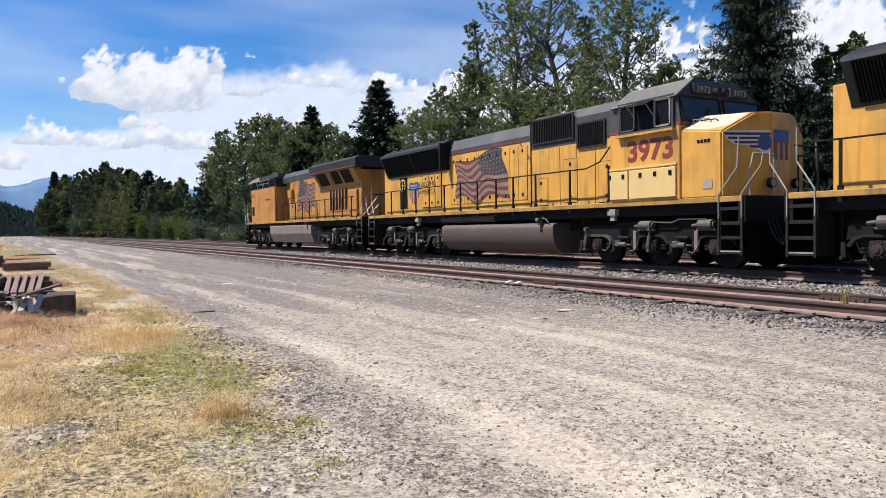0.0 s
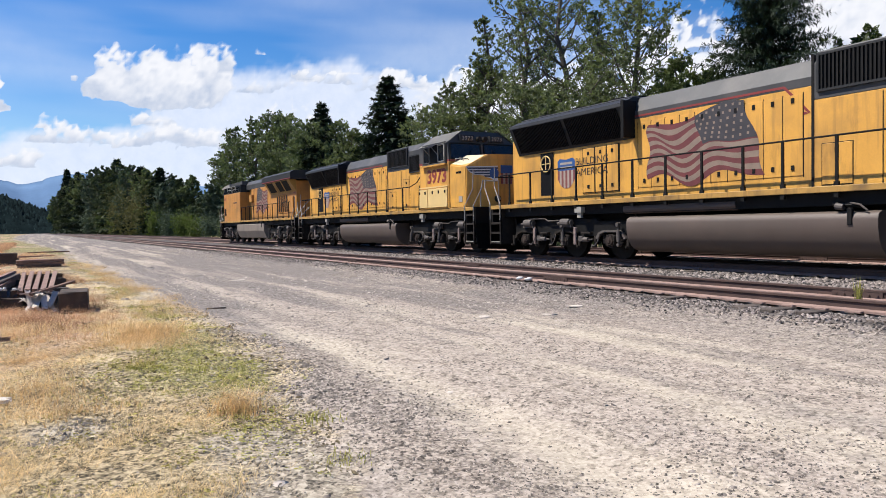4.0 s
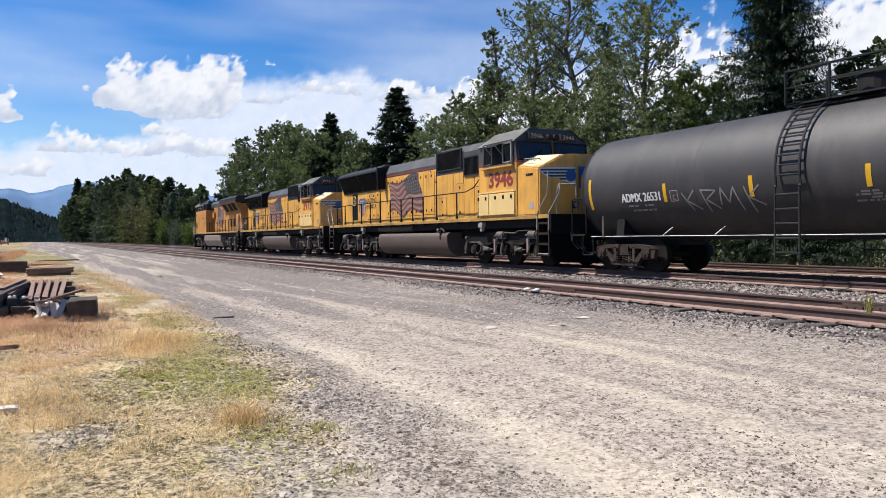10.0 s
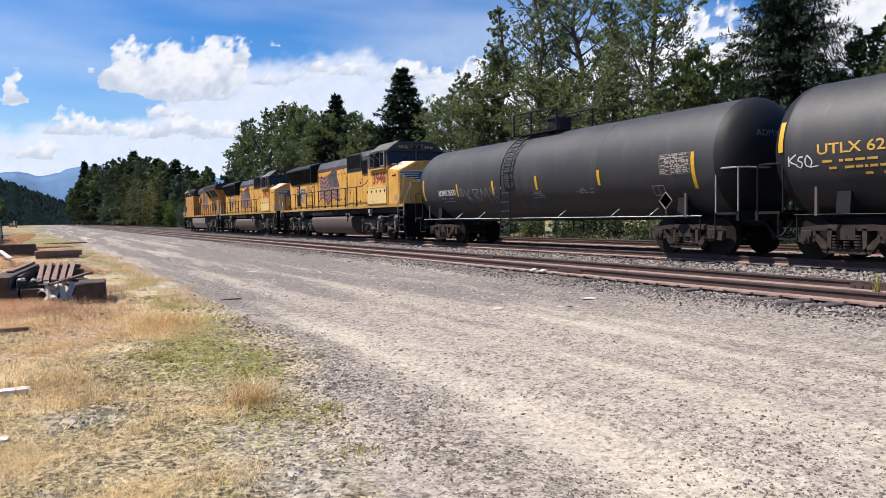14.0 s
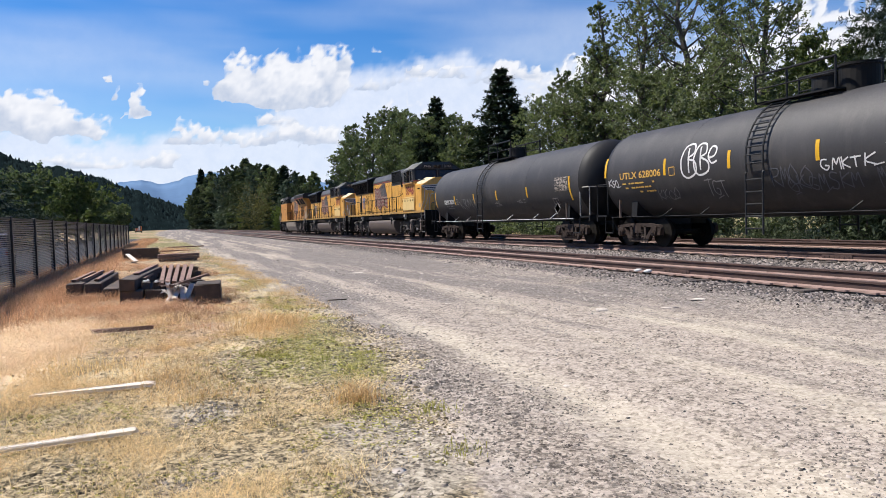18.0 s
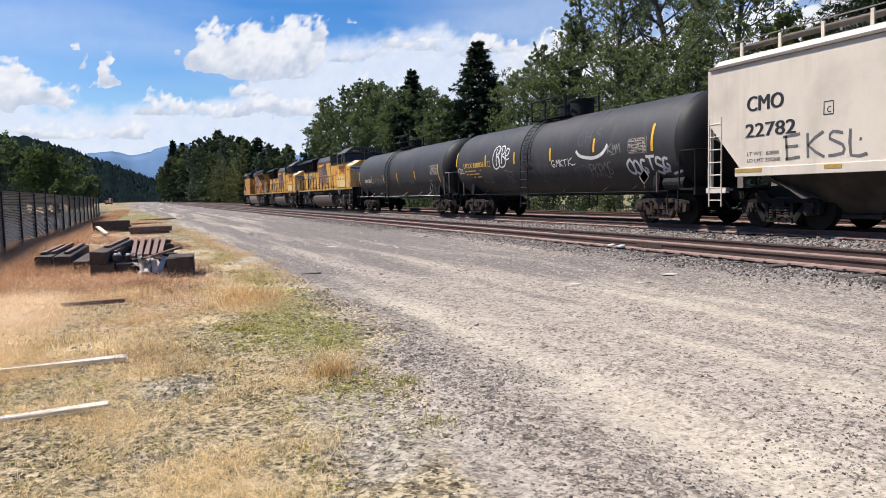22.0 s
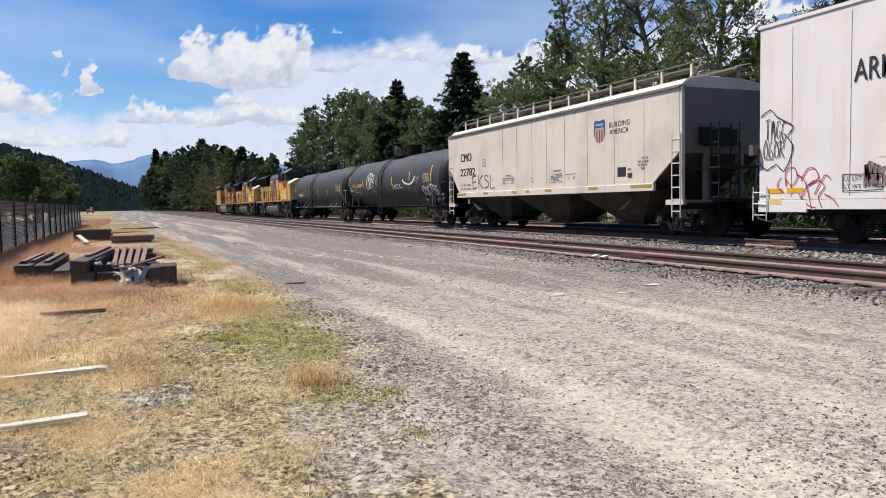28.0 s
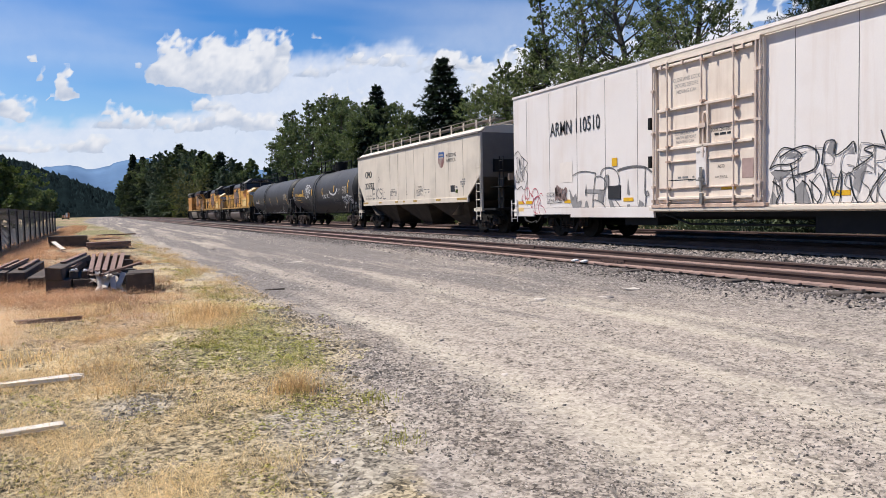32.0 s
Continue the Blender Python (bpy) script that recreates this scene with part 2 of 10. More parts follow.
FIRBARK = material("dark_fir_bark", (0.045, 0.036, 0.028), 0.9, vary=0.25, scale=6, bump=0.3)
BUSHLEAF = leaf_material("bush_leaf", (0.1, 0.13, 0.035), 0.45, 0.25)
BARK = material("grey_brown_bark", (0.1, 0.085, 0.07), 0.9, vary=0.25, scale=6, bump=0.5)
ORANGE = material("orange_machine_paint", (0.6, 0.16, 0.03), 0.5, vary=0.1, bump=0.03)
CARPAINT = material("silver_car_paint", (0.45, 0.46, 0.48), 0.25, metal=0.4, vary=0.05, bump=0)
RUBBER = material("tyre_rubber", (0.02, 0.02, 0.02), 0.8, vary=0.1, bump=0.05)


streaked(YELLOW, (0.27, 0.145, 0.055), 0.6, low=0.5, high=0.72)
streaked(YELLOW, (0.16, 0.08, 0.035), 0.7, 1.6, 0.5, 0.6, 0.76)
streaked(SOOTY, (0.16, 0.085, 0.035), 0.6)
streaked(BOXWHITE, (0.66, 0.52, 0.43), 0.4, 3.0, 0.25)
streaked(DOORCREAM, (0.5, 0.36, 0.27), 0.45, 4.0, 0.4)
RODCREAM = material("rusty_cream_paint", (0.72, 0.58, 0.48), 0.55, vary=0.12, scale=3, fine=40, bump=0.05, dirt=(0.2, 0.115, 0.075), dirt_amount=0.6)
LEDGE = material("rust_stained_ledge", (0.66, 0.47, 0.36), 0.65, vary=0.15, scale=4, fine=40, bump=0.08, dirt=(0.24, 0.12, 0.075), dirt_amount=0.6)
streaked(HOPPER, (0.45, 0.37, 0.29), 0.35, 3.0, 0.25)
streaked(SHELL, (0.085, 0.075, 0.068), 0.5, 2.5, 0.3)
streaked(GRIME_SHADE, (0.08, 0.05, 0.03), 0.7)
streaked(TANKGREY, (0.1, 0.07, 0.055), 0.5, 3.0, 0.5)


def ground_material():
    """Road gravel, dry grass soil and ballast bed, blended by the mesh's own zones."""
    m = bpy.data.materials.new("ground")
    m.use_nodes = True
    n, k = m.node_tree.nodes, m.node_tree.links
    b = n["Principled BSDF"]
    b.inputs["Roughness"].default_value = 0.92
    b.inputs["Specular IOR Level"].default_value = 0.2
    tc = n.new("ShaderNodeTexCoord")

    def noise_of(s, detail=8.0, rough=0.6):
        t = n.new("ShaderNodeTexNoise")
        t.inputs["Scale"].default_value, t.inputs["Detail"].default_value, t.inputs["Roughness"].default_value = s, detail, rough
        k.new(tc.outputs["Object"], t.inputs["Vector"])
        return t.outputs["Fac"]

    def ramp(fac, *stops):
        r = n.new("ShaderNodeValToRGB")
        while len(r.color_ramp.elements) < len(stops):
            r.color_ramp.elements.new(0.5)
        for e, (p, c) in zip(r.color_ramp.elements, stops):
            e.position, e.color = p, (*[a * ALBEDO_SCALE for a in c], 1)
        k.new(fac, r.inputs[0])
        return r.outputs[0]

    def blend(fac, a, c):
        x = n.new("ShaderNodeMix")
        x.data_type = "RGBA"
        k.new(fac, x.inputs[0]), k.new(a, x.inputs[6]), k.new(c, x.inputs[7])
        return x.outputs[2]

    def zone(name, low=0.35, high=0.65, wobble=0.5, scale=5.0):
        a = n.new("ShaderNodeAttribute")
        a.attribute_name = name
        x = n.new("ShaderNodeMath")
        x.operation = "MULTIPLY_ADD"
        k.new(noise_of(scale), x.inputs[0])
        x.inputs[1].default_value = wobble * 2
        x.inputs[2].default_value = -wobble
        y = n.new("ShaderNodeMath")
        k.new(x.outputs[0], y.inputs[0]), k.new(a.outputs["Fac"], y.inputs[1])
        r = n.new("ShaderNodeMapRange")
        r.inputs[1].default_value, r.inputs[2].default_value = low, high
        k.new(y.outputs[0], r.inputs[0])
        return r.outputs[0]

    def pebbles(scale):
        v = n.new("ShaderNodeTexVoronoi")
        v.inputs["Scale"].default_value = scale
        k.new(tc.outputs["Object"], v.inputs["Vector"])
        g = n.new("ShaderNodeRGBToBW")
        k.new(v.outputs["Color"], g.inputs[0])
        return g.outputs[0]

    def total(*terms):
        out = None
        for val, f in terms:
            x = n.new("ShaderNodeMath")
            x.operation = "MULTIPLY_ADD"
            k.new(val, x.inputs[0])
            x.inputs[1].default_value = f
            if out is None:
                x.inputs[2].default_value = 0.0
            else:
                k.new(out, x.inputs[2])
            out = x.outputs[0]
        return out

    small = pebbles(46.0)
    large = pebbles(19.0)
    grain = total((noise_of(26, 5, 0.68), 0.5), (small, 0.28), (large, 0.22))
    lumps = total((noise_of(3.2, 7, 0.68), 0.75), (noise_of(14, 5, 0.7), 0.45))
    road = ramp(grain, (0.3, (0.13, 0.108, 0.088)), (0.45, (0.385, 0.322, 0.262)), (0.64, (0.58, 0.495, 0.41)))
    coarse = ramp(grain, (0.36, (0.055, 0.045, 0.036)), (0.47, (0.25, 0.207, 0.165)), (0.64, (0.54, 0.455, 0.37)))
    pebbled = n.new("ShaderNodeMapRange")
    pebbled.inputs[1].default_value, pebbled.inputs[2].default_value = 0.58, 0.72
    k.new(lumps, pebbled.inputs[0])
    road = blend(pebbled.outputs[0], road, coarse)
    dust = ramp(grain, (0.28, (0.24, 0.2, 0.15)), (0.44, (0.485, 0.415, 0.32)), (0.64, (0.66, 0.57, 0.45)))
    road = blend(zone("dust", 0.25, 1.1, 0.6, 7.0), road, dust)
    # darker gravel streaks, plus the far stones' shade put into the road colour
    road = blend(zone("streaks_and_far_shade", 0.35, 0.95, 0.45, 8.0), road, ramp(grain, (0.3, (0.07, 0.061, 0.056)), (0.47, (0.195, 0.167, 0.146)), (0.68, (0.39, 0.342, 0.3))))
    road = blend(zone("shingle", 0.35, 0.95, 0.6, 7.0), road, coarse)
    crumbs = total((noise_of(16, 8, 0.75), 0.5), (small, 0.3), (large, 0.25))
    soil = ramp(crumbs, (0.38, (0.045, 0.036, 0.021)), (0.51, (0.24, 0.188, 0.108)), (0.66, (0.6, 0.48, 0.3)))
    thatch = ramp(crumbs, (0.32, (0.16, 0.12, 0.065)), (0.46, (0.47, 0.37, 0.215)), (0.7, (0.78, 0.64, 0.42)))
    soil = blend(zone("thatch", 0.4, 0.7, 0.4, 5.0), soil, thatch)
    soil = blend(zone("litter", 0.4, 0.7, 0.4, 5.0), soil, ramp(crumbs, (0.37, (0.07, 0.06, 0.045)), (0.5, (0.3, 0.255, 0.19)), (0.7, (0.6, 0.52, 0.4))))
    soil = blend(zone("russet", 0.35, 0.7, 0.4, 4.0), soil, ramp(crumbs, (0.36, (0.1, 0.062, 0.034)), (0.5, (0.37, 0.25, 0.142)), (0.7, (0.72, 0.53, 0.34))))
    soil = blend(zone("green", 0.4, 0.75, 0.45, 6.0), soil, ramp(crumbs, (0.37, (0.05, 0.05, 0.02)), (0.5, (0.2, 0.18, 0.075)), (0.68, (0.5, 0.42, 0.2))))
    soil = blend(zone("bleached", 0.35, 0.7, 0.4, 4.0), soil, ramp(crumbs, (0.3, (0.4, 0.3, 0.18)), (0.48, (0.78, 0.62, 0.42)), (0.7, (0.95, 0.8, 0.58))))
    bed = ramp(noise_of(30), (0.3, (0.05, 0.043, 0.039)), (0.7, (0.2, 0.175, 0.16)))
    out = blend(zone("grass", 0.35, 0.65, 0.45, 4.0), road, soil)
    out = blend(zone("asphalt", 0.4, 0.6, 0.1, 2.0), out, ramp(grain, (0.3, (0.035, 0.036, 0.04)), (0.7, (0.11, 0.11, 0.115))))
    out = blend(zone("ballast", 0.4, 0.6, 0.2, 4.0), out, bed)
    k.new(out, b.inputs["Base Color"])
    bp = n.new("ShaderNodeBump")
    bp.inputs["Strength"].default_value, bp.inputs["Distance"].default_value = 0.55, 0.02
    # tyre tread pressed into the loose gravel
    wave = n.new("ShaderNodeTexWave")
    wave.bands_direction = "Y"
    for key, val in (("Scale", 3.6), ("Distortion", 2.5), ("Detail", 3.0), ("Detail Scale", 1.5)):
        wave.inputs[key].default_value = val
    k.new(tc.outputs["Object"], wave.inputs["Vector"])
    press = n.new("ShaderNodeMath")
    press.operation = "MULTIPLY"
    k.new(wave.outputs["Fac"], press.inputs[0]), k.new(zone("tread", 0.3, 0.8, 0.4, 4.0), press.inputs[1])
    k.new(total((grain, 1.0), (press.outputs[0], 1.1)), bp.inputs["Height"])
    k.new(bp.outputs[0], b.inputs["Normal"])
    return m


# ---- mesh tools ----
def mesh_of(name, bm, mat, smooth=False):
    me = bpy.data.meshes.new(name)
    bm.to_mesh(me)
    bm.free()
    me.materials.append(mat)
    if smooth:
        for p in me.polygons:
            p.use_smooth = True
    return me


def part(name, bm, mat, parent=None, label="", smooth=False):
    ob = new(name, mesh_of(name, bm, mat, smooth))
    ob.parent = parent
    if label:
        tagged(ob, label)
    if name in ("small_print", "graffiti", "table_print", "flag_star_field"):
        tagged(ob, kind="stuff")
    return ob


def box(bm, x0, x1, y0, y1, z0, z1, bevel=0.0):
    vs = [bm.verts.new((x, y, z)) for z in (z0, z1) for x, y in ((x0, y0), (x1, y0), (x1, y1), (x0, y1))]
    fs = [bm.faces.new([vs[i] for i in f]) for f in ((3, 2, 1, 0), (4, 5, 6, 7), (0, 1, 5, 4), (1, 2, 6, 5), (2, 3, 7, 6), (3, 0, 4, 7))]
    if bevel:
        bmesh.ops.bevel(bm, geom=list({e for f in fs for e in f.edges}), offset=bevel, segments=1, affect="EDGES")
    return bm


def boxes(*dims, bevel=0.0):
    bm = bmesh.new()
    for d in dims:
        box(bm, *d, bevel=bevel)
    return bm


def tube(bm, a, b, r, seg=8, r2=None):
    a, b = Vector(a), Vector(b)
    m = Matrix.Translation((a + b) / 2) @ (b - a).to_track_quat("Z", "Y").to_matrix().to_4x4()
    bmesh.ops.create_cone(bm, cap_ends=True, segments=seg, radius1=r, radius2=r if r2 is None else r2, depth=(b - a).length, matrix=m)
    return bm


def line(bm, pts, r, seg=6):
    for a, b in zip(pts, pts[1:]):
        tube(bm, a, b, r, seg)
    return bm


def prism(bm, outline, axis, a, b):
    """Closed outline (2D) pushed along axis 'x' or 'y' from a to b; outline coordinates are the two other axes."""
    def at(u, v, w):
        return (w, u, v) if axis == "x" else (u, w, v)
    lo = [bm.verts.new(at(u, v, a)) for u, v in outline]
    hi = [bm.verts.new(at(u, v, b)) for u, v in outline]
    n = len(outline)
    bm.faces.new(lo[::-1]), bm.faces.new(hi)
    for i in range(n):
        bm.faces.new((lo[i], lo[(i + 1) % n], hi[(i + 1) % n], hi[i]))
    bmesh.ops.recalc_face_normals(bm, faces=bm.faces[:])
    return bm


def raw_mesh(name, verts, faces, mat, smooth=False):
    """A mesh from arrays: verts (n, 3), faces (m, k), all of one size k."""
    verts, faces = np.asarray(verts, np.float32), np.asarray(faces, np.int32)
    me = bpy.data.meshes.new(name)
    me.vertices.add(len(verts)), me.loops.add(faces.size), me.polygons.add(len(faces))
    me.vertices.foreach_set("co", verts.ravel())
    me.loops.foreach_set("vertex_index", faces.ravel())
    me.polygons.foreach_set("loop_start", np.arange(0, faces.size, faces.shape[1], dtype=np.int32))
    if smooth:
        me.polygons.foreach_set("use_smooth", np.ones(len(faces), bool))
    me.update(calc_edges=True)
    me.materials.append(mat)
    return me


def turns(n, rng):
    """n random rotations as 3 x 3 arrays."""
    q = rng.normal(size=(n, 4))
    q /= np.linalg.norm(q, axis=1)[:, None]
    w, x, y, z = q.T
    return np.stack([1 - 2 * (y * y + z * z), 2 * (x * y - z * w), 2 * (x * z + y * w), 2 * (x * y + z * w), 1 - 2 * (x * x + z * z), 2 * (y * z - x * w),
                     2 * (x * z - y * w), 2 * (y * z + x * w), 1 - 2 * (x * x + y * y)], 1).reshape(-1, 3, 3)


def scatter(name, base_v, base_f, at, size, mat, rng, flat=(1, 1, 1), rot=None):
    """Copies of a small form joined into one mesh."""
    base_v, base_f, n = np.asarray(base_v, float), np.asarray(base_f), len(at)
    r = turns(n, rng) if rot is None else rot
    v = np.einsum("nij,kj->nki", r, base_v) * np.asarray(size).reshape(n, 1, -1) * np.asarray(flat) + np.asarray(at)[:, None, :]
    f = base_f[None] + (np.arange(n) * len(base_v))[:, None, None]
    return raw_mesh(name, v.reshape(-1, 3), f.reshape(-1, base_f.shape[1]), mat)


def stone_form(seed):
    r = np.random.default_rng(seed)
    g = (1 + 5 ** 0.5) / 2
    v = np.array([(-1, g, 0), (1, g, 0), (-1, -g, 0), (1, -g, 0), (0, -1, g), (0, 1, g), (0, -1, -g), (0, 1, -g), (g, 0, -1), (g, 0, 1), (-g, 0, -1), (-g, 0, 1)]) / 1.9
    f = [(0, 11, 5), (0, 5, 1), (0, 1, 7), (0, 7, 10), (0, 10, 11), (1, 5, 9), (5, 11, 4), (11, 10, 2), (10, 7, 6), (7, 1, 8), (3, 9, 4), (3, 4, 2), (3, 2, 6), (3, 6, 8), (3, 8, 9), (4, 9, 5), (2, 4, 11), (6, 2, 10), (8, 6, 7), (9, 8, 1)]
    return v * r.uniform(0.65, 1.2, (12, 1)) * (1, 0.8, 0.65), f


def fbm(x, y, seed=0, octaves=5, gain=0.5):
    """Smooth value noise, about -1 to 1, of arrays."""
    out, amp = np.zeros(np.shape(x)), 1.0
    for o in range(octaves):
        fx, fy = np.asarray(x) * 2 ** o + 17.3 * o + seed * 7.1, np.asarray(y) * 2 ** o - 9.7 * o + seed * 3.3
        ix, iy = np.floor(fx).astype(np.int64), np.floor(fy).astype(np.int64)
        u, w = fx - ix, fy - iy
        u, w = u * u * (3 - 2 * u), w * w * (3 - 2 * w)

        def h(a, b):
            k = (a * 374761393 + b * 668265263 + (seed + o) * 1274126177) & 0x7FFFFFFF
            k = ((k ^ (k >> 13)) * 1274126177) & 0x7FFFFFFF
            return ((k ^ (k >> 16)) & 0xFFFF) / 32767.5 - 1
        out = out + amp * ((h(ix, iy) * (1 - u) + h(ix + 1, iy) * u) * (1 - w) + (h(ix, iy + 1) * (1 - u) + h(ix + 1, iy + 1) * u) * w)
        amp *= gain
    return out


# ---- plan ----
NEAR_X, MAIN_X, THIRD_X = 10.81, 15.39, 19.97     # centre lines of the three tracks
NEAR_Z, MAIN_Z, THIRD_Z = 0.356, 0.45, 0.45       # tops of their rails


def road_edge(y):
    """Where the dry grass gives way to the gravel road."""
    return np.interp(y, [-30, -5, 2, 3.5, 4.7, 7.1, 11, 15, 18, 22, 28, 45, 60, 84, 137, 207, 400, 3000], [-1.5, -0.6, 0.9, 1.4, 1.72, 2.15, 2.5, 2.5, 2.4, 2.25, 2.1, 2.0, 1.8, 1.1, -1.4, -5.0, -8, -8])


def dust_line(y):
    """The middle of the pale wheel track that follows the verge."""
    return np.interp(y, [-30, 0, 3.5, 5, 7.7, 10, 14, 19, 30, 60, 3000], [2.4, 2.8, 3.03, 3.17, 3.08, 2.95, 2.9, 2.8, 2.65, 2.6, 2.6])


def ground_z(x, y):
    x, y = np.asarray(x, float), np.asarray(y, float)
    bed = np.interp(x, [8.2, 9.5, 12.1, 13.2, 13.9, 16.9, 17.6, 21.4, 23.2, 28.0], [0, 0.13, 0.13, 0.19, 0.24, 0.24, 0.24, 0.24, 0.1, 0.2])
    rough = 0.035 * fbm(x * 0.35, y * 0.35, 1, 4) + 0.012 * fbm(x * 2.1, y * 2.1, 2, 3)
    rut = -0.035 * np.exp(-((x - dust_line(y)) / 0.35) ** 2) - 0.03 * np.exp(-((x - dust_line(y) - 1.7) / 0.4) ** 2)
    grass = np.clip((road_edge(y) - x) / 1.5, 0, 1)
    near = np.exp(-(np.hypot(x, y) / 250) ** 2)
    return bed + (rough * np.where(x > 8.5, 0.35, 1) + rut) * near + grass * 0.04


def build_ground():
    def axis(*runs):
        return np.unique(np.concatenate([np.arange(a, b, s) for a, b, s in runs]).round(3))
    xs = axis((-4600, -600, 400), (-600, -60, 60), (-60, -12, 4), (-12, -5, 0.5), (-5, 12.5, 0.14), (12.5, 30, 0.5), (30, 80, 5), (80, 600, 60), (600, 4700, 400))
    ys = axis((-4600, -600, 400), (-600, -60, 60), (-60, -4, 4), (-4, 1, 0.5), (1, 14, 0.12), (14, 32, 0.3), (32, 90, 1.2), (90, 300, 10), (300, 900, 60), (900, 4700, 400))
    gx, gy = np.meshgrid(xs, ys)
    v = np.stack([gx.ravel(), gy.ravel(), ground_z(gx, gy).ravel()], 1)
    nx, ny = len(xs), len(ys)
    i = (np.arange(ny - 1)[:, None] * nx + np.arange(nx - 1)[None]).ravel()
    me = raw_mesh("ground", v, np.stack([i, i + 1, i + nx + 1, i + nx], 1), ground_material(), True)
    x, y = v[:, 0], v[:, 1]
    e = road_edge(y)
    d = dust_line(y)

    def spot(cx, cy, rx, ry):
        return np.exp(-((x - cx) / rx) ** 2 - ((y - cy) / ry) ** 2)
    zones = {
        "grass": np.clip(0.5 + (e - x) / 0.9 + 0.3 * fbm(x * 1.3, y * 0.8, 3, 4), 0, 1) + np.clip((x - 23.0) / 2, 0, 1),
        "thatch": 0.08 + 0.85 * fbm(x * 1.1, y * 0.9, 76, 4, 0.6) - 0.5 * spot(-0.8, 4.6, 0.7, 1.0) + 0.4 * spot(0.2, 4.4, 0.9, 0.8) + 0.5 * spot(1.3, 10.9, 0.7, 2.0) + 0.5 * spot(2.0, 17, 0.8, 4),
        "russet": np.clip((y - 7.5) / 3, 0, 1) * np.clip((e - x - 1.2) / 1.0, 0, 1) * (0.55 + 0.75 * fbm(x * 0.9, y * 0.55, 77, 4, 0.6)) + 0.5 * np.clip((-1.6 - x) / 0.8, 0, 1),
        "bleached": 1.3 * spot(-1.85, 10.2, 0.85, 2.5) + 0.6 * spot(-1.1, 14.6, 1.0, 0.8) + 0.5 * spot(-0.3, 12.4, 0.6, 0.5),
        "litter": 0.6 * np.exp(-((e - x - 0.3) / 0.45) ** 2) + 0.9 * spot(0.15, 5.9, 0.3, 0.5) + 0.8 * spot(0.9, 5.2, 0.5, 0.4) + 0.7 * spot(0.1, 4.5, 0.25, 0.25) + 0.5 * fbm(x * 1.3, y * 1.1, 74, 3) + 0.5 * spot(1.5, 4.3, 0.5, 0.8),
        "asphalt": np.clip((-4.6 - x) / 0.4, 0, 1) * (y < 130) * (x > -60),
        "dust": 1.15 * np.exp(-((x - d) / (0.3 + 0.1 * np.clip(6 - y, 0, 3))) ** 2) * (0.9 + 0.35 * fbm(x * 1.5, y * 0.5, 75, 3)) + 0.75 * np.exp(-((x - d - 1.55 - 0.2 * fbm(y * 0.08, y * 0, 71, 2)) / 0.5) ** 2) * np.clip((13 - y) / 5, 0.25, 1) + 0.4 * np.exp(-((x - d - 3.2) / 0.5) ** 2)
        + np.clip(0.12 + 0.75 * fbm((x - d) * 2.2, y * 0.18, 72, 5, 0.6), -0.2, 0.7) * (x > e) * (x < 9) + 0.9 * np.clip((y - 9) / 8, 0, 1) * fbm((x - d) * 1.5, y * 0.05, 82, 4, 0.6) * (x > e) * (x < 9) - 0.45 * np.clip((y - 11) / 12, 0, 1),
        # last term darkens the road with distance, in place of the stones' own shadows
        "streaks_and_far_shade": np.clip(0.05 + (0.4 + 0.35 * np.clip((y - 7) / 10, 0, 1)) * fbm((x - d) * 2.2, y * 0.16, 73, 5, 0.65), 0, 1) * (x > e) + 0.35 * np.exp(-((x - d - 0.75) / 0.22) ** 2) * np.clip((y - 6) / 3, 0.3, 1) + 0.9 * np.clip((y - 9) / 8, 0, 1) * fbm((x - d) * 1.7, y * 0.06, 83, 4, 0.6) + 0.62 * np.clip((x - 5.8) / 2.5, 0, 1) + (0.08 + 0.62 * np.clip((y - 8) / 12, 0, 1)) * (x > e + 0.2),
        "tread": 0.8 * (np.exp(-((x - d + 0.75) / 0.14) ** 2) + np.exp(-((x - d + 0.3) / 0.1) ** 2)) * (y < 9) + 0.7 * np.exp(-((x - d - 1.0) / 0.12) ** 2) + 0.7 * np.exp(-((x - d - 2.35) / 0.14) ** 2),
        "shingle": 0.95 * np.exp(-((x - 0.55 * e - 0.45 * d) / (0.12 + 0.32 * (d - e))) ** 2) * np.clip((11 - y) / 3, 0, 1) * (0.75 + 0.6 * fbm(x * 1.6, y * 0.9, 78, 4)) + 0.55 * np.exp(-((x - d - 0.75) / 0.3) ** 2) * (y < 7) + 0.45 * fbm(x * 1.4, y * 0.5, 79, 4) * (x > e) + 0.35 * np.clip((x - 6.8) / 1.5, 0, 1),
        "green": 0.7 * np.exp(-((e - x - 0.6) / 0.6) ** 2) * np.clip(0.5 + 0.9 * fbm(x * 0.9, y * 0.6, 43, 3), 0, 1) * (y < 40) + 0.6 * spot(1.35, 8.2, 0.75, 1.3) + 0.25 * spot(0.6, 7.4, 0.5, 0.7) + 0.5 * spot(-0.8, 6.5, 0.7, 0.45) + 0.45 * spot(1.7, 13, 0.5, 3) + (0.45 * np.clip((y - 25) / 15, 0, 1) + np.clip(0.1 + 0.8 * fbm(x * 0.25, y * 0.06, 85, 4), -0.3, 0.5) * np.clip((y - 40) / 20, 0, 1)) * (x < e) + 0.8 * (x > 24) * (y < 300),
        # past x=23 the dark bed colour stands in for shade on the bank
        "ballast": np.clip((x - 8.9 - 0.3 * fbm(y * 0.7, x * 0, 8, 3)) / 0.8, 0, 1) * np.clip((27.5 - x) / 1.0, 0, 1),
    }
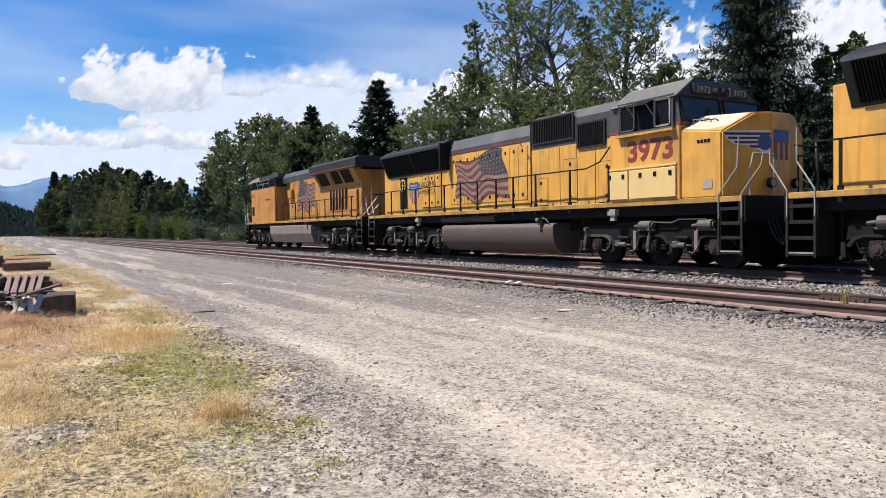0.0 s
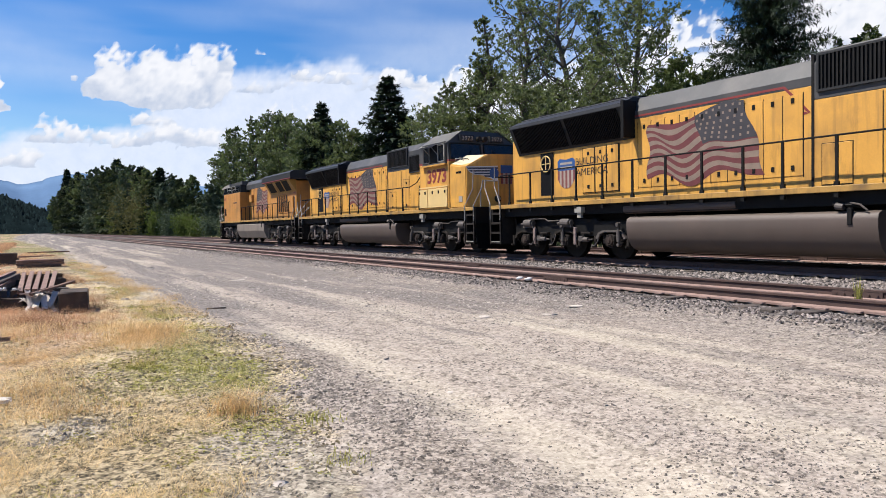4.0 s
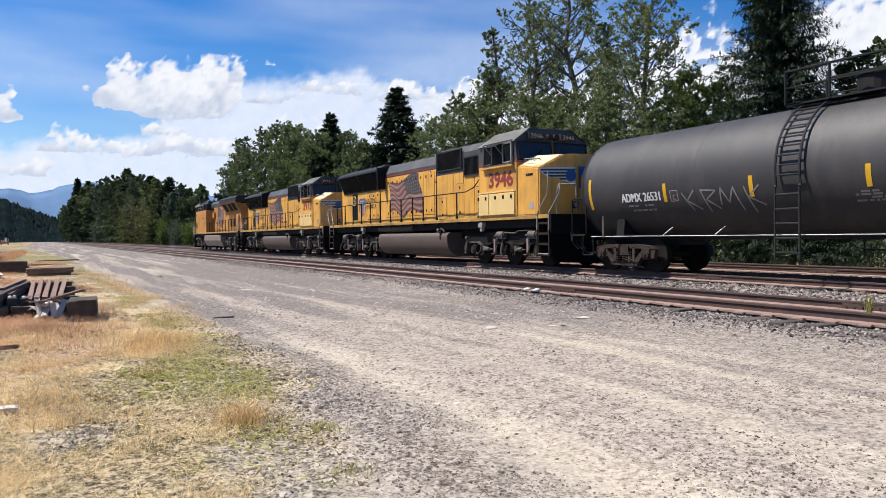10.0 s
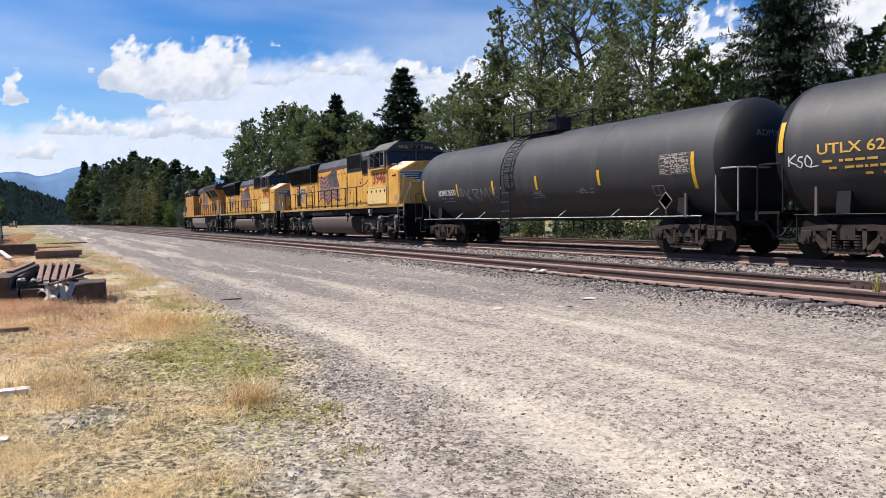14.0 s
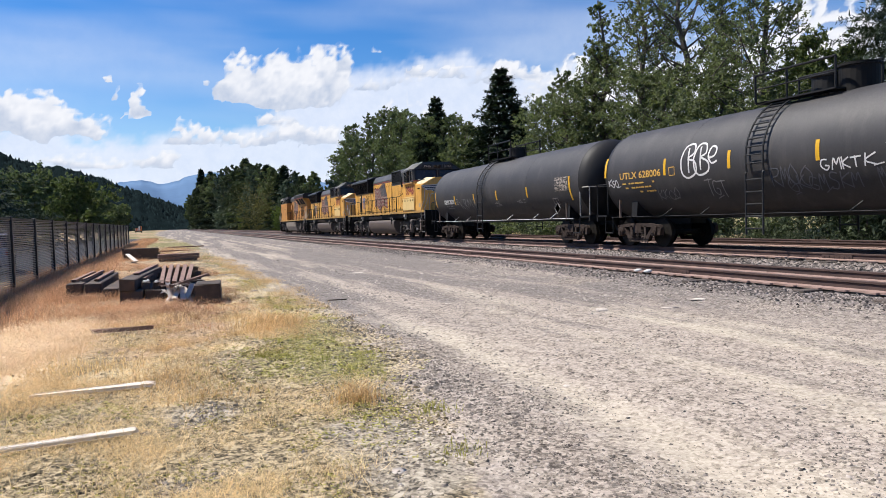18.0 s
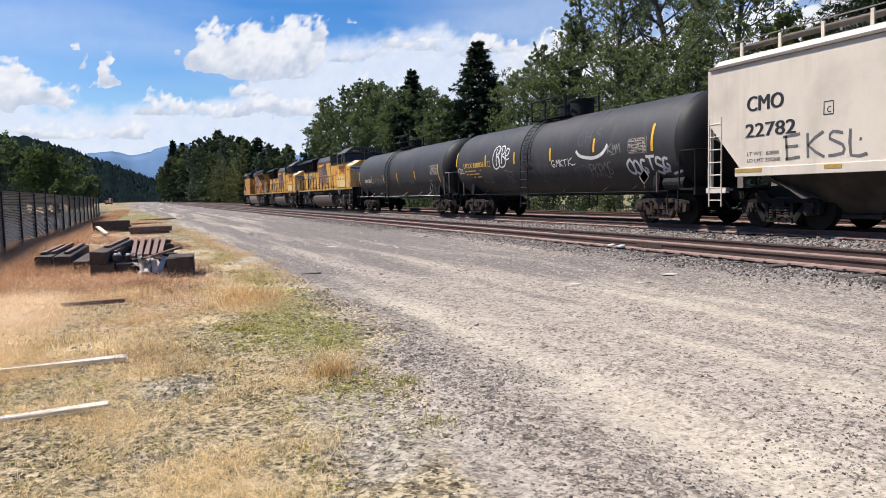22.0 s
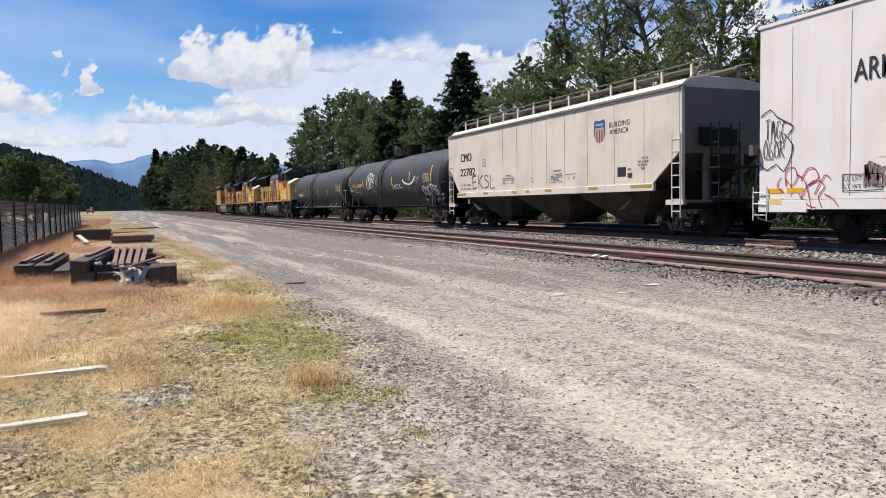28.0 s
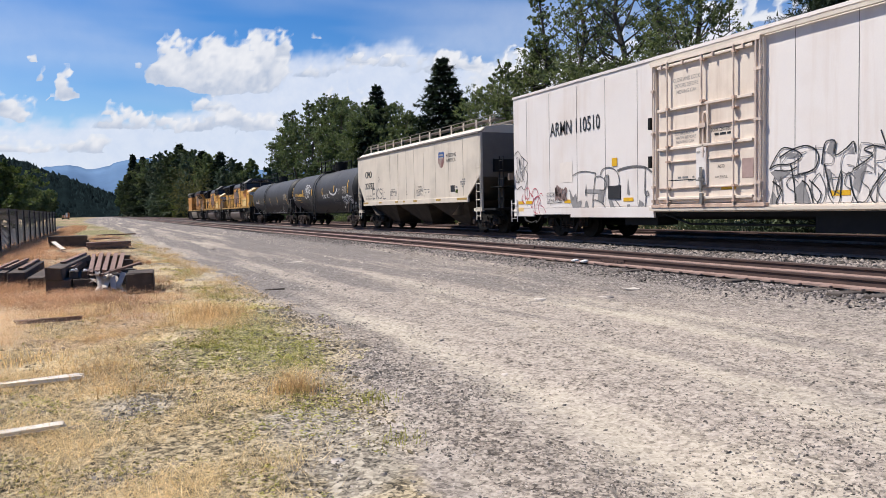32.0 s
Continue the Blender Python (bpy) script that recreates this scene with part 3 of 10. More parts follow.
    for key, a in zones.items():
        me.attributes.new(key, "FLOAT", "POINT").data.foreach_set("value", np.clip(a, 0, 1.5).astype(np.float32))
    tagged(new("ground", me), "gravel road, dry grass verge and ballasted railway bed", "ground", kind="structure")


build_ground()

RAIL = [(-0.07, 0), (0.07, 0), (0.07, 0.014), (0.014, 0.035), (0.012, 0.125), (0.036, 0.135), (0.036, 0.165), (0.026, 0.172), (-0.026, 0.172), (-0.036, 0.165), (-0.036, 0.135), (-0.012, 0.125), (-0.014, 0.035), (-0.07, 0.014)]


def rail_mesh(name, mat):
    bm = bmesh.new()
    prism(bm, RAIL, "y", -60, 1500)
    return mesh_of(name, bm, mat)


def build_track(cx, top, name, label, ties_to):
    track = tagged(new(name), label, "railway track", kind="structure")
    track.location = (cx, 0, top - 0.172)
    rail_me = rail_mesh("rail", RUST)
    # rust-pink foot, coloured paler than the web for the sun on its slope
    foot_bm = prism(bmesh.new(), [(-0.076, -0.01), (0.076, -0.01), (0.076, 0.02), (0.02, 0.043), (-0.02, 0.043), (-0.076, 0.02)], "y", -60, 400)
    foot_me = mesh_of("rail_foot", foot_bm, RUST_FOOT)
    for s in (-0.753, 0.753):
        r = new("rail_foot", foot_me)
        r.parent, r.location = track, (s, 0, 0)
    for s in (-0.753, 0.753):
        r = new("rail", rail_me)
        r.parent, r.location = track, (s, 0, 0)
    rng = np.random.default_rng(int(cx * 10))
    tie_me = mesh_of("tie", boxes((-1.3, 1.3, -0.115, 0.115, -0.17, -0.012), bevel=0.012), TIE)
    plate_me = mesh_of("tie_plate", boxes((-0.15, 0.15, -0.09, 0.09, -0.012, 0.018), bevel=0.004), RUST_FOOT)
    y = -6.0
    far = []
    while y < 260:
        if y < ties_to:
            t = new("tie", tie_me)
            t.parent = track
            t.matrix_basis = pose(rng.normal(0, 0.05), y, rng.normal(-0.022, 0.012), 0, 0, rng.normal(0, 1.2))
            for s in (-0.753, 0.753):
                p = new("tie_plate", plate_me)
                p.parent, p.location = track, (s, y, 0)
        else:
            far.append(y)
        y += 0.53 + rng.normal(0, 0.02)
    bm = bmesh.new()
    for y in far:
        box(bm, -1.3, 1.3, y - 0.11, y + 0.11, -0.15, -0.012)
    tagged(part("distant_ties", bm, TIE, track), kind="stuff")
    # joint bars with bolts
    bar = bmesh.new()
    for s in (-1, 1):
        box(bar, s * 0.02 - 0.012, s * 0.02 + 0.012, -0.42, 0.42, 0.03, 0.13, 0.004)
    for i in range(6):
        tube(bar, (-0.055, -0.34 + i * 0.136, 0.08), (0.055, -0.34 + i * 0.136, 0.08), 0.017, 6)
    bar_me = mesh_of("joint_bar", bar, RUST)
    for s, off in ((-0.753, 4.0), (0.753, 10.0)):
        for k in range(6):
            b = new("joint_bar", bar_me)
            b.parent, b.location = track, (s, off + k * 11.9 - 3, 0)
    return track


build_track(NEAR_X, NEAR_Z, "track_1", "rusty unused siding on weathered wooden ties in grey gravel", 45)
build_track(MAIN_X, MAIN_Z, "track_2", "main line track with worn rails on grey ballast", 40)
build_track(THIRD_X, THIRD_Z, "track_3", "far parallel track with rusty rails on ballast", 30)


# ---- sky and distance ----
def build_clouds():
    """Cumulus far off on a ring of sky, all round the horizon."""
    az = np.unique(np.concatenate([np.arange(-16, 70, 0.25), np.arange(70, 344.1, 3.0)]).round(2))
    el = np.unique(np.concatenate([np.arange(-1, 24, 0.25), np.arange(24, 46, 2)]).round(2))
    A0, E0 = np.meshgrid(az, el)
    A = A0 + 0.5 * fbm(A0 * 0.5, E0 * 0.6, 51, 4) + 0.14 * fbm(A0 * 1.9, E0 * 2.2, 52, 3)
    E = E0 + 0.35 * fbm(A0 * 0.5, E0 * 0.6, 53, 4) + 0.12 * fbm(A0 * 1.9, E0 * 2.2, 54, 3)
    D, S = np.full(A.shape, -1.0), np.zeros(A.shape)
    # azimuth, elevation of the flat base, half width, height, how solid
    heaps = [(8.3, 9.5, 5.0, 3.8, 1.2), (5.2, 9.6, 2.3, 3.4, 1.1), (11.6, 9.8, 1.9, 4.0, 1.0), (12.6, 11.8, 1.1, 2.2, 0.6), (15.2, 12.9, 0.7, 0.6, 0.3), (3.0, 10.4, 0.6, 0.5, 0.3),
             (-8.6, 6.8, 4.4, 2.8, 1.2), (-12.5, 6.7, 3.5, 2.4, 1.1), (-5.6, 7.1, 1.8, 1.6, 0.8), (-4.2, 10.4, 0.35, 0.55, 0.55), (-3.8, 9.3, 0.4, 0.9, 0.4), (-1.95, 8.5, 0.6, 1.5, 0.7), (-2.4, 8.1, 0.6, 0.5, 0.5), (0.4, 7.2, 0.5, 0.5, 0.4),
             (1.7, 6.2, 2.2, 1.4, 0.7), (5.6, 6.2, 2.4, 1.5, 0.7), (8.8, 6.3, 2.6, 1.5, 0.7), (7.2, 7.8, 1.9, 1.1, 0.8), (11.5, 6.0, 2.5, 1.5, 0.6), (20.2, 11.2, 3.6, 1.5, 0.5), (25.5, 10.6, 3.0, 1.6, 0.5), (16.0, 10.4, 2.4, 1.2, 0.4), (17.5, 8.0, 3.0, 1.5, 0.5), (-6.0, 4.6, 2.6, 1.2, 0.5), (-1.0, 4.6, 2.2, 1.0, 0.5),
             (48, 7, 9, 8.0, 0.9), (57.5, 8, 6, 8.6, 1.1), (64, 7, 7, 10.0, 1.0), (40, 6.5, 8, 6.0, 0.8), (32, 7, 6, 6, 0.8)]
    rng = np.random.default_rng(5)
    # unseen heaps for the rest of the ring, kept few to limit fill light
    for k in range(9):
        heaps.append((rng.uniform(78, 336), rng.uniform(3, 16), rng.uniform(4, 14), rng.uniform(3, 8), rng.uniform(0.6, 1)))
    lump = fbm(A * 0.55, E * 0.8, 11, 5, 0.55)
    billow = 1 - 2.4 * np.abs(fbm(A0 * 0.9, E0 * 1.1, 25, 4, 0.6))
    for a, b, w, h, amp in heaps:
        u = (A - a) / w
        up = (E - b) / h
        d = (1 - u ** 2 - np.where(up > 0, up ** 2, (up * 7.0) ** 2)) * amp
        S = np.where(d > D, np.clip(0.8 - up * 1.7 - 0.3 * u + 0.35 * fbm(A * 0.9, E * 1.1, 24, 4), 0, 1), S)
        D = np.maximum(D, d)
    D = D + 0.2 * lump + 0.2 * billow + 0.06 * fbm(A0 * 2.6, E0 * 3.0, 61, 4)
    # bright haze that fills the sky from the horizon up to this height, by azimuth
    top = np.interp(A0, [-30, -12, -6, -2, 2, 4.5, 6.5, 8, 13, 20, 30, 60, 80, 330, 344], [7.4, 7.2, 7.3, 7.0, 6.9, 7.2, 8.4, 9.6, 11.6, 12.4, 12, 10, 4, 4, 7.4])
    veil = np.clip((top + 0.9 * fbm(A0 * 0.35, E0 * 0.6, 21, 5, 0.6) - E0) / 1.8 + 0.25, 0, 1)
    veil = veil * veil * (3 - 2 * veil) * 0.93
    thin = 0.1 + 0.22 * fbm(A0 * 0.05 + E0 * 0.08, E0 * 0.3, 31, 4) + 0.25 * np.exp(-((E0 - 13) / 2.0) ** 2) * np.exp(-((A0 - 26) / 9) ** 2)
    veil = np.maximum(veil, np.clip(thin, 0, 0.4) * np.clip((30 - E0) / 12, 0, 1))
    R = 4300.0
    a, e = np.radians(A0), np.radians(E0)
    v = np.stack([R * np.sin(a) * np.cos(e), R * np.cos(a) * np.cos(e), R * np.sin(e)], -1).reshape(-1, 3)
    ny, nx = A.shape
    i = (np.arange(ny - 1)[:, None] * nx + np.arange(nx - 1)[None]).ravel()
    m = bpy.data.materials.new("cloud")
    m.use_nodes = True
    n, k = m.node_tree.nodes, m.node_tree.links
    n.remove(n["Principled BSDF"])
    em, tr, mix = n.new("ShaderNodeEmission"), n.new("ShaderNodeBsdfTransparent"), n.new("ShaderNodeMixShader")
    tc = n.new("ShaderNodeTexCoord")
    tx = n.new("ShaderNodeTexNoise")
    tx.inputs["Scale"].default_value, tx.inputs["Detail"].default_value, tx.inputs["Roughness"].default_value = 0.012, 7, 0.62
    k.new(tc.outputs["Object"], tx.inputs["Vector"])

    def attr(name):
        x = n.new("ShaderNodeAttribute")
        x.attribute_name = name
        return x.outputs["Fac"]

    def calc(op, *ins):
        x = n.new("ShaderNodeMath")
        x.operation = op
        x.use_clamp = op == "MAXIMUM"
        for j, val in enumerate(ins):
            if isinstance(val, (int, float)):
                x.inputs[j].default_value = val
            else:
                k.new(val, x.inputs[j])
        return x.outputs[0]
    def mixed(fac, a, b):
        x = n.new("ShaderNodeMix")
        x.data_type = "RGBA"
        k.new(fac, x.inputs[0])
        for slot, val in ((6, a), (7, b)):
            if isinstance(val, tuple):
                x.inputs[slot].default_value = val
            else:
                k.new(val, x.inputs[slot])
        return x.outputs[2]
    dens = calc("ADD", attr("heap"), calc("MULTIPLY", calc("SUBTRACT", tx.outputs["Fac"], 0.5), 0.55))
    edge = n.new("ShaderNodeMapRange")
    edge.interpolation_type = "SMOOTHSTEP"
    edge.inputs[1].default_value, edge.inputs[2].default_value = 0.0, 0.42
    k.new(dens, edge.inputs[0])
    alpha = calc("MAXIMUM", edge.outputs[0], attr("veil"))
    # lit tops and grey undersides are painted into the clouds' own glow
    puff = mixed(calc("MULTIPLY", attr("shade"), calc("ADD", tx.outputs["Fac"], 0.35)), (0.83, 0.84, 0.885, 1), (0.47, 0.54, 0.68, 1))
    haze = mixed(tx.outputs["Fac"], (0.56, 0.65, 0.84, 1), (0.8, 0.835, 0.92, 1))
    k.new(mixed(edge.outputs[0], haze, puff), em.inputs[0])
    em.inputs[1].default_value = 0.76
    k.new(alpha, mix.inputs[0]), k.new(tr.outputs[0], mix.inputs[1]), k.new(em.outputs[0], mix.inputs[2])
    k.new(mix.outputs[0], n["Material Output"].inputs[0])
    me = raw_mesh("clouds", v, np.stack([i, i + 1, i + nx + 1, i + nx], 1), m, True)
    for key, arr in (("heap", D), ("shade", np.clip(S - 0.2 * billow + 0.22, 0, 1)), ("veil", np.clip(veil, 0, 0.95))):
        me.attributes.new(key, "FLOAT", "POINT").data.foreach_set("value", arr.ravel().astype(np.float32))
    tagged(new("backdrop_clouds", me), "white cumulus clouds over a bright blue sky", "clouds", kind="structure")


build_clouds()


def ridge(name, label, dist, profile, mat, tooth=0.0, width=0.0, seed=1, base=-20, step=0.25):
    """A far ridge: its skyline by azimuth and elevation (degrees) at a distance, sloping down towards the viewer."""
    p = np.array(profile)
    a = np.arange(p[0, 0], p[-1, 0] + 0.01, step)
    h = np.interp(a, p[:, 0], p[:, 1])
    h = dist * np.tan(np.radians(h)) + tooth * fbm(a * 6, a * 0, seed, 4)
    rows = []
    for f in (0.0, 0.25, 0.5, 0.75, 1.0):
        d = dist - width * (1 - f) + width * 0.06 * fbm(a * 0.5, a * 0 + f * 3, seed + 4, 3)
        z = base + (h - base) * f ** 0.8
        rows.append(np.stack([d * np.sin(np.radians(a)), d * np.cos(np.radians(a)), z], 1))
    rows.append(rows[-1] + (200 * np.sin(np.radians(a))[:, None] * (1, 0, 0) + 200 * np.cos(np.radians(a))[:, None] * (0, 1, 0) + np.array((0, 0, -400))))
    v, nx = np.concatenate(rows), len(a)
    i = (np.arange(len(rows) - 1)[:, None] * nx + np.arange(nx - 1)[None]).ravel()
    return tagged(new(name, raw_mesh(name, v, np.stack([i, i + 1, i + nx + 1, i + nx], 1), mat, True)), label, "mountain", kind="structure")


# distance haze is put into these slope colours as blue
MOUNTAIN = material("haze_blue_slope", (0.13, 0.215, 0.35), 1.0, vary=0.08, scale=0.004, fine=0.03, bump=0, spec=0)
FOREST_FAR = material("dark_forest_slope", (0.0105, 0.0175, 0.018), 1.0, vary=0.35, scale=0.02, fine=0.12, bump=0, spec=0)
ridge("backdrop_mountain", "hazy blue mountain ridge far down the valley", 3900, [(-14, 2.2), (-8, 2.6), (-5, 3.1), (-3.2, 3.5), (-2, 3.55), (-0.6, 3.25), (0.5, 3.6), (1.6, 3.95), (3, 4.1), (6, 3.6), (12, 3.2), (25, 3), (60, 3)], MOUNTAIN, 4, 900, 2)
ridge("hillside", "steep dark conifer-covered hillside", 1500, [(-60, 11), (-30, 10), (-20, 8.6), (-14, 6.9), (-11, 5.6), (-9, 4.75), (-7, 4.45), (-5.6, 4.05), (-4.4, 3.75), (-3.4, 3.2), (-2, 2.7), (-0.7, 2.15), (0.6, 1.6), (2.5, 1.5), (8, 1.6), (20, 2), (60, 2.5)], FOREST_FAR, 5, 420, 7)

# ---- decals ----
def flat(x):
    return lambda y, z: (x, y, z)


def letters(text, y0, y1, z0, z1, surf, bold=0.0, heavy=0.0):
    """Flat lettering from y0 (its left end) to y1, between the heights z0 and z1, laid on a surface."""
    cu = bpy.data.curves.new("lettering", "FONT")
    cu.body, cu.offset, cu.resolution_u = text, bold, 3
    ob = new("lettering", cu)
    src = bpy.data.meshes.new_from_object(ob.evaluated_get(bpy.context.evaluated_depsgraph_get()))
    co = np.array([v.co[:2] for v in src.vertices])
    lo, hi = co.min(0), co.max(0)
    bm = bmesh.new()
    for layer in range(3 if heavy else 1):          # a heavy face is laid on in thin coats, each a little to the side
        slide = (layer - 1) * heavy / 2 if heavy else 0.0
        vs = [bm.verts.new(surf(y0 + (y1 - y0) * (c[0] - lo[0]) / (hi[0] - lo[0]) + slide, z0 + (z1 - z0) * (c[1] - lo[1]) / (hi[1] - lo[1]))) for c in co]
        for v in vs:
            v.co.x -= 0.002 * layer
        for p in src.polygons:
            if len(set(p.vertices)) > 2:
                try:
                    bm.faces.new([vs[i] for i in p.vertices])
                except ValueError:
                    pass
    bpy.data.objects.remove(ob), bpy.data.curves.remove(cu), bpy.data.meshes.remove(src)
    return bm


def plate(bm, y0, y1, z0, z1, surf, steps=4):
    """A thin patch that follows a surface."""
    a = [[bm.verts.new(surf(y0 + (y1 - y0) * i, z0 + (z1 - z0) * j / steps)) for i in (0, 1)] for j in range(steps + 1)]
    for r, s in zip(a, a[1:]):
        bm.faces.new((r[0], r[1], s[1], s[0]))
    return bm


def stroke(bm, pts, w, surf, closed=False, curve=3):
    """A painted line through points (y, z), rounded between them."""
    p = [Vector((a, b)) for a, b in pts]
    if closed:
        p.append(p[0])
    if curve == 1 or len(p) == 2:
        p = [a.lerp(b, j / 6) for a, b in zip(p, p[1:]) for j in range(6)] + [p[-1]]
    elif curve > 1:
        q = []
        for i in range(len(p) - 1):
            a, b, c, d = p[max(i - 1, 0)], p[i], p[i + 1], p[min(i + 2, len(p) - 1)]
            for j in range(curve):
                t = j / curve
                q.append(0.5 * ((2 * b) + (c - a) * t + (2 * a - 5 * b + 4 * c - d) * t * t + (3 * b - a - 3 * c + d) * t ** 3))
        p = q + [p[-1]]
    prev = None
    for i, v in enumerate(p):
        d = (p[min(i + 1, len(p) - 1)] - p[max(i - 1, 0)])
        n = Vector((-d.y, d.x)).normalized() * w / 2 if d.length > 1e-6 else Vector((0, w / 2))
        pair = (bm.verts.new(surf(*(v + n))), bm.verts.new(surf(*(v - n))))
        if prev:
            bm.faces.new((prev[0], prev[1], pair[1], pair[0]))
        prev = pair
    return bm


def bars(y0, y1, z0, z1, rows, surf, seed=1, fill=0.75):
    """Small print that cannot be read: rows of plain bars."""
    r = random.Random(seed)
    bm = bmesh.new()
    h = (z1 - z0) / rows
    s = 1 if y1 > y0 else -1
    for i in range(rows):
        y, top = y0, z1 - i * h
        while s * (y1 - y) > 0.05:
            w = r.uniform(0.06, 0.22)
            e = y + s * min(w, abs(y1 - y))
            if r.random() < fill:
                plate(bm, y, e, top - h * 0.62, top, surf, 1)
            y = e + s * 0.04
    return bm


GLYPHS = [
    [[(0.1, 0), (0.15, 1)], [(0.15, 1), (0.8, 0.9), (0.7, 0.5), (0.15, 0.45), (0.9, 0)]],
    [[(0.5, 1), (0.1, 0.6), (0.2, 0.1), (0.7, 0), (0.9, 0.5), (0.5, 1)]],
    [[(0, 0.9), (1, 1)], [(0.5, 1), (0.45, 0)]],
    [[(0.1, 0), (0.3, 1), (0.5, 0.4), (0.75, 1), (0.9, 0)]],
    [[(0.9, 0.9), (0.4, 1), (0.2, 0.7), (0.8, 0.4), (0.6, 0), (0.1, 0.1)]],
    [[(0.85, 0.85), (0.3, 0.9), (0.15, 0.3), (0.6, 0.05), (0.9, 0.3), (0.5, 0.45)]],
    [[(0.15, 0), (0.2, 1)], [(0.9, 1), (0.2, 0.45), (0.95, 0)]]]


def scribble(y0, y1, z0, z1, seed, surf, w, glyphs=5):
    """A spray-painted tag that cannot be read: loops, hooks, bars and zigzags side by side."""
    r = random.Random(seed)
    bm = bmesh.new()
    step, tall = (y1 - y0) / glyphs, z1 - z0
    for g in range(glyphs):
        slant, up, wide = r.uniform(-0.15, 0.15), r.uniform(-0.12, 0.12), r.uniform(0.9, 1.25)
        for form in r.choice(GLYPHS):
            pts = [(y0 + step * (g + (u + slant * v) * wide + r.uniform(-0.06, 0.06)), z0 + tall * (v + up + r.uniform(-0.07, 0.07))) for u, v in form]
            stroke(bm, pts, w, surf, curve=3)
    for g in range(max(1, glyphs // 3)):
        y = y0 + (y1 - y0) * r.random()
        stroke(bm, [(y, z0 - tall * r.uniform(0, 0.25)), (y + step * r.uniform(0.5, 1.5), z0 + tall * r.uniform(-0.1, 0.2))], w * 0.8, surf)
    return bm


WHEELS = []
CARS = []


def wheelset(parent, y, r, z):
    bm = bmesh.new()
    for s in (-1, 1):
        for x0, x1, rad in ((0.68, 0.71, r + 0.025), (0.705, 0.82, r), (0.64, 0.69, r * 0.55), (0.80, 0.86, r * 0.28)):
            tube(bm, (s * x0, 0, 0), (s * x1, 0, 0), rad, 28)
        for k in range(4):
            a = k * math.pi / 2
            tube(bm, (s * 0.815, r * 0.55 * math.cos(a), r * 0.55 * math.sin(a)), (s * 0.828, r * 0.55 * math.cos(a), r * 0.55 * math.sin(a)), r * 0.12, 8)
    tube(bm, (-1.0, 0, 0), (1.0, 0, 0), 0.08, 10)
    w = part("wheelset", bm, WHEEL, parent)
    w.location = (0, y, z)
    WHEELS.append((w, r, y, z))


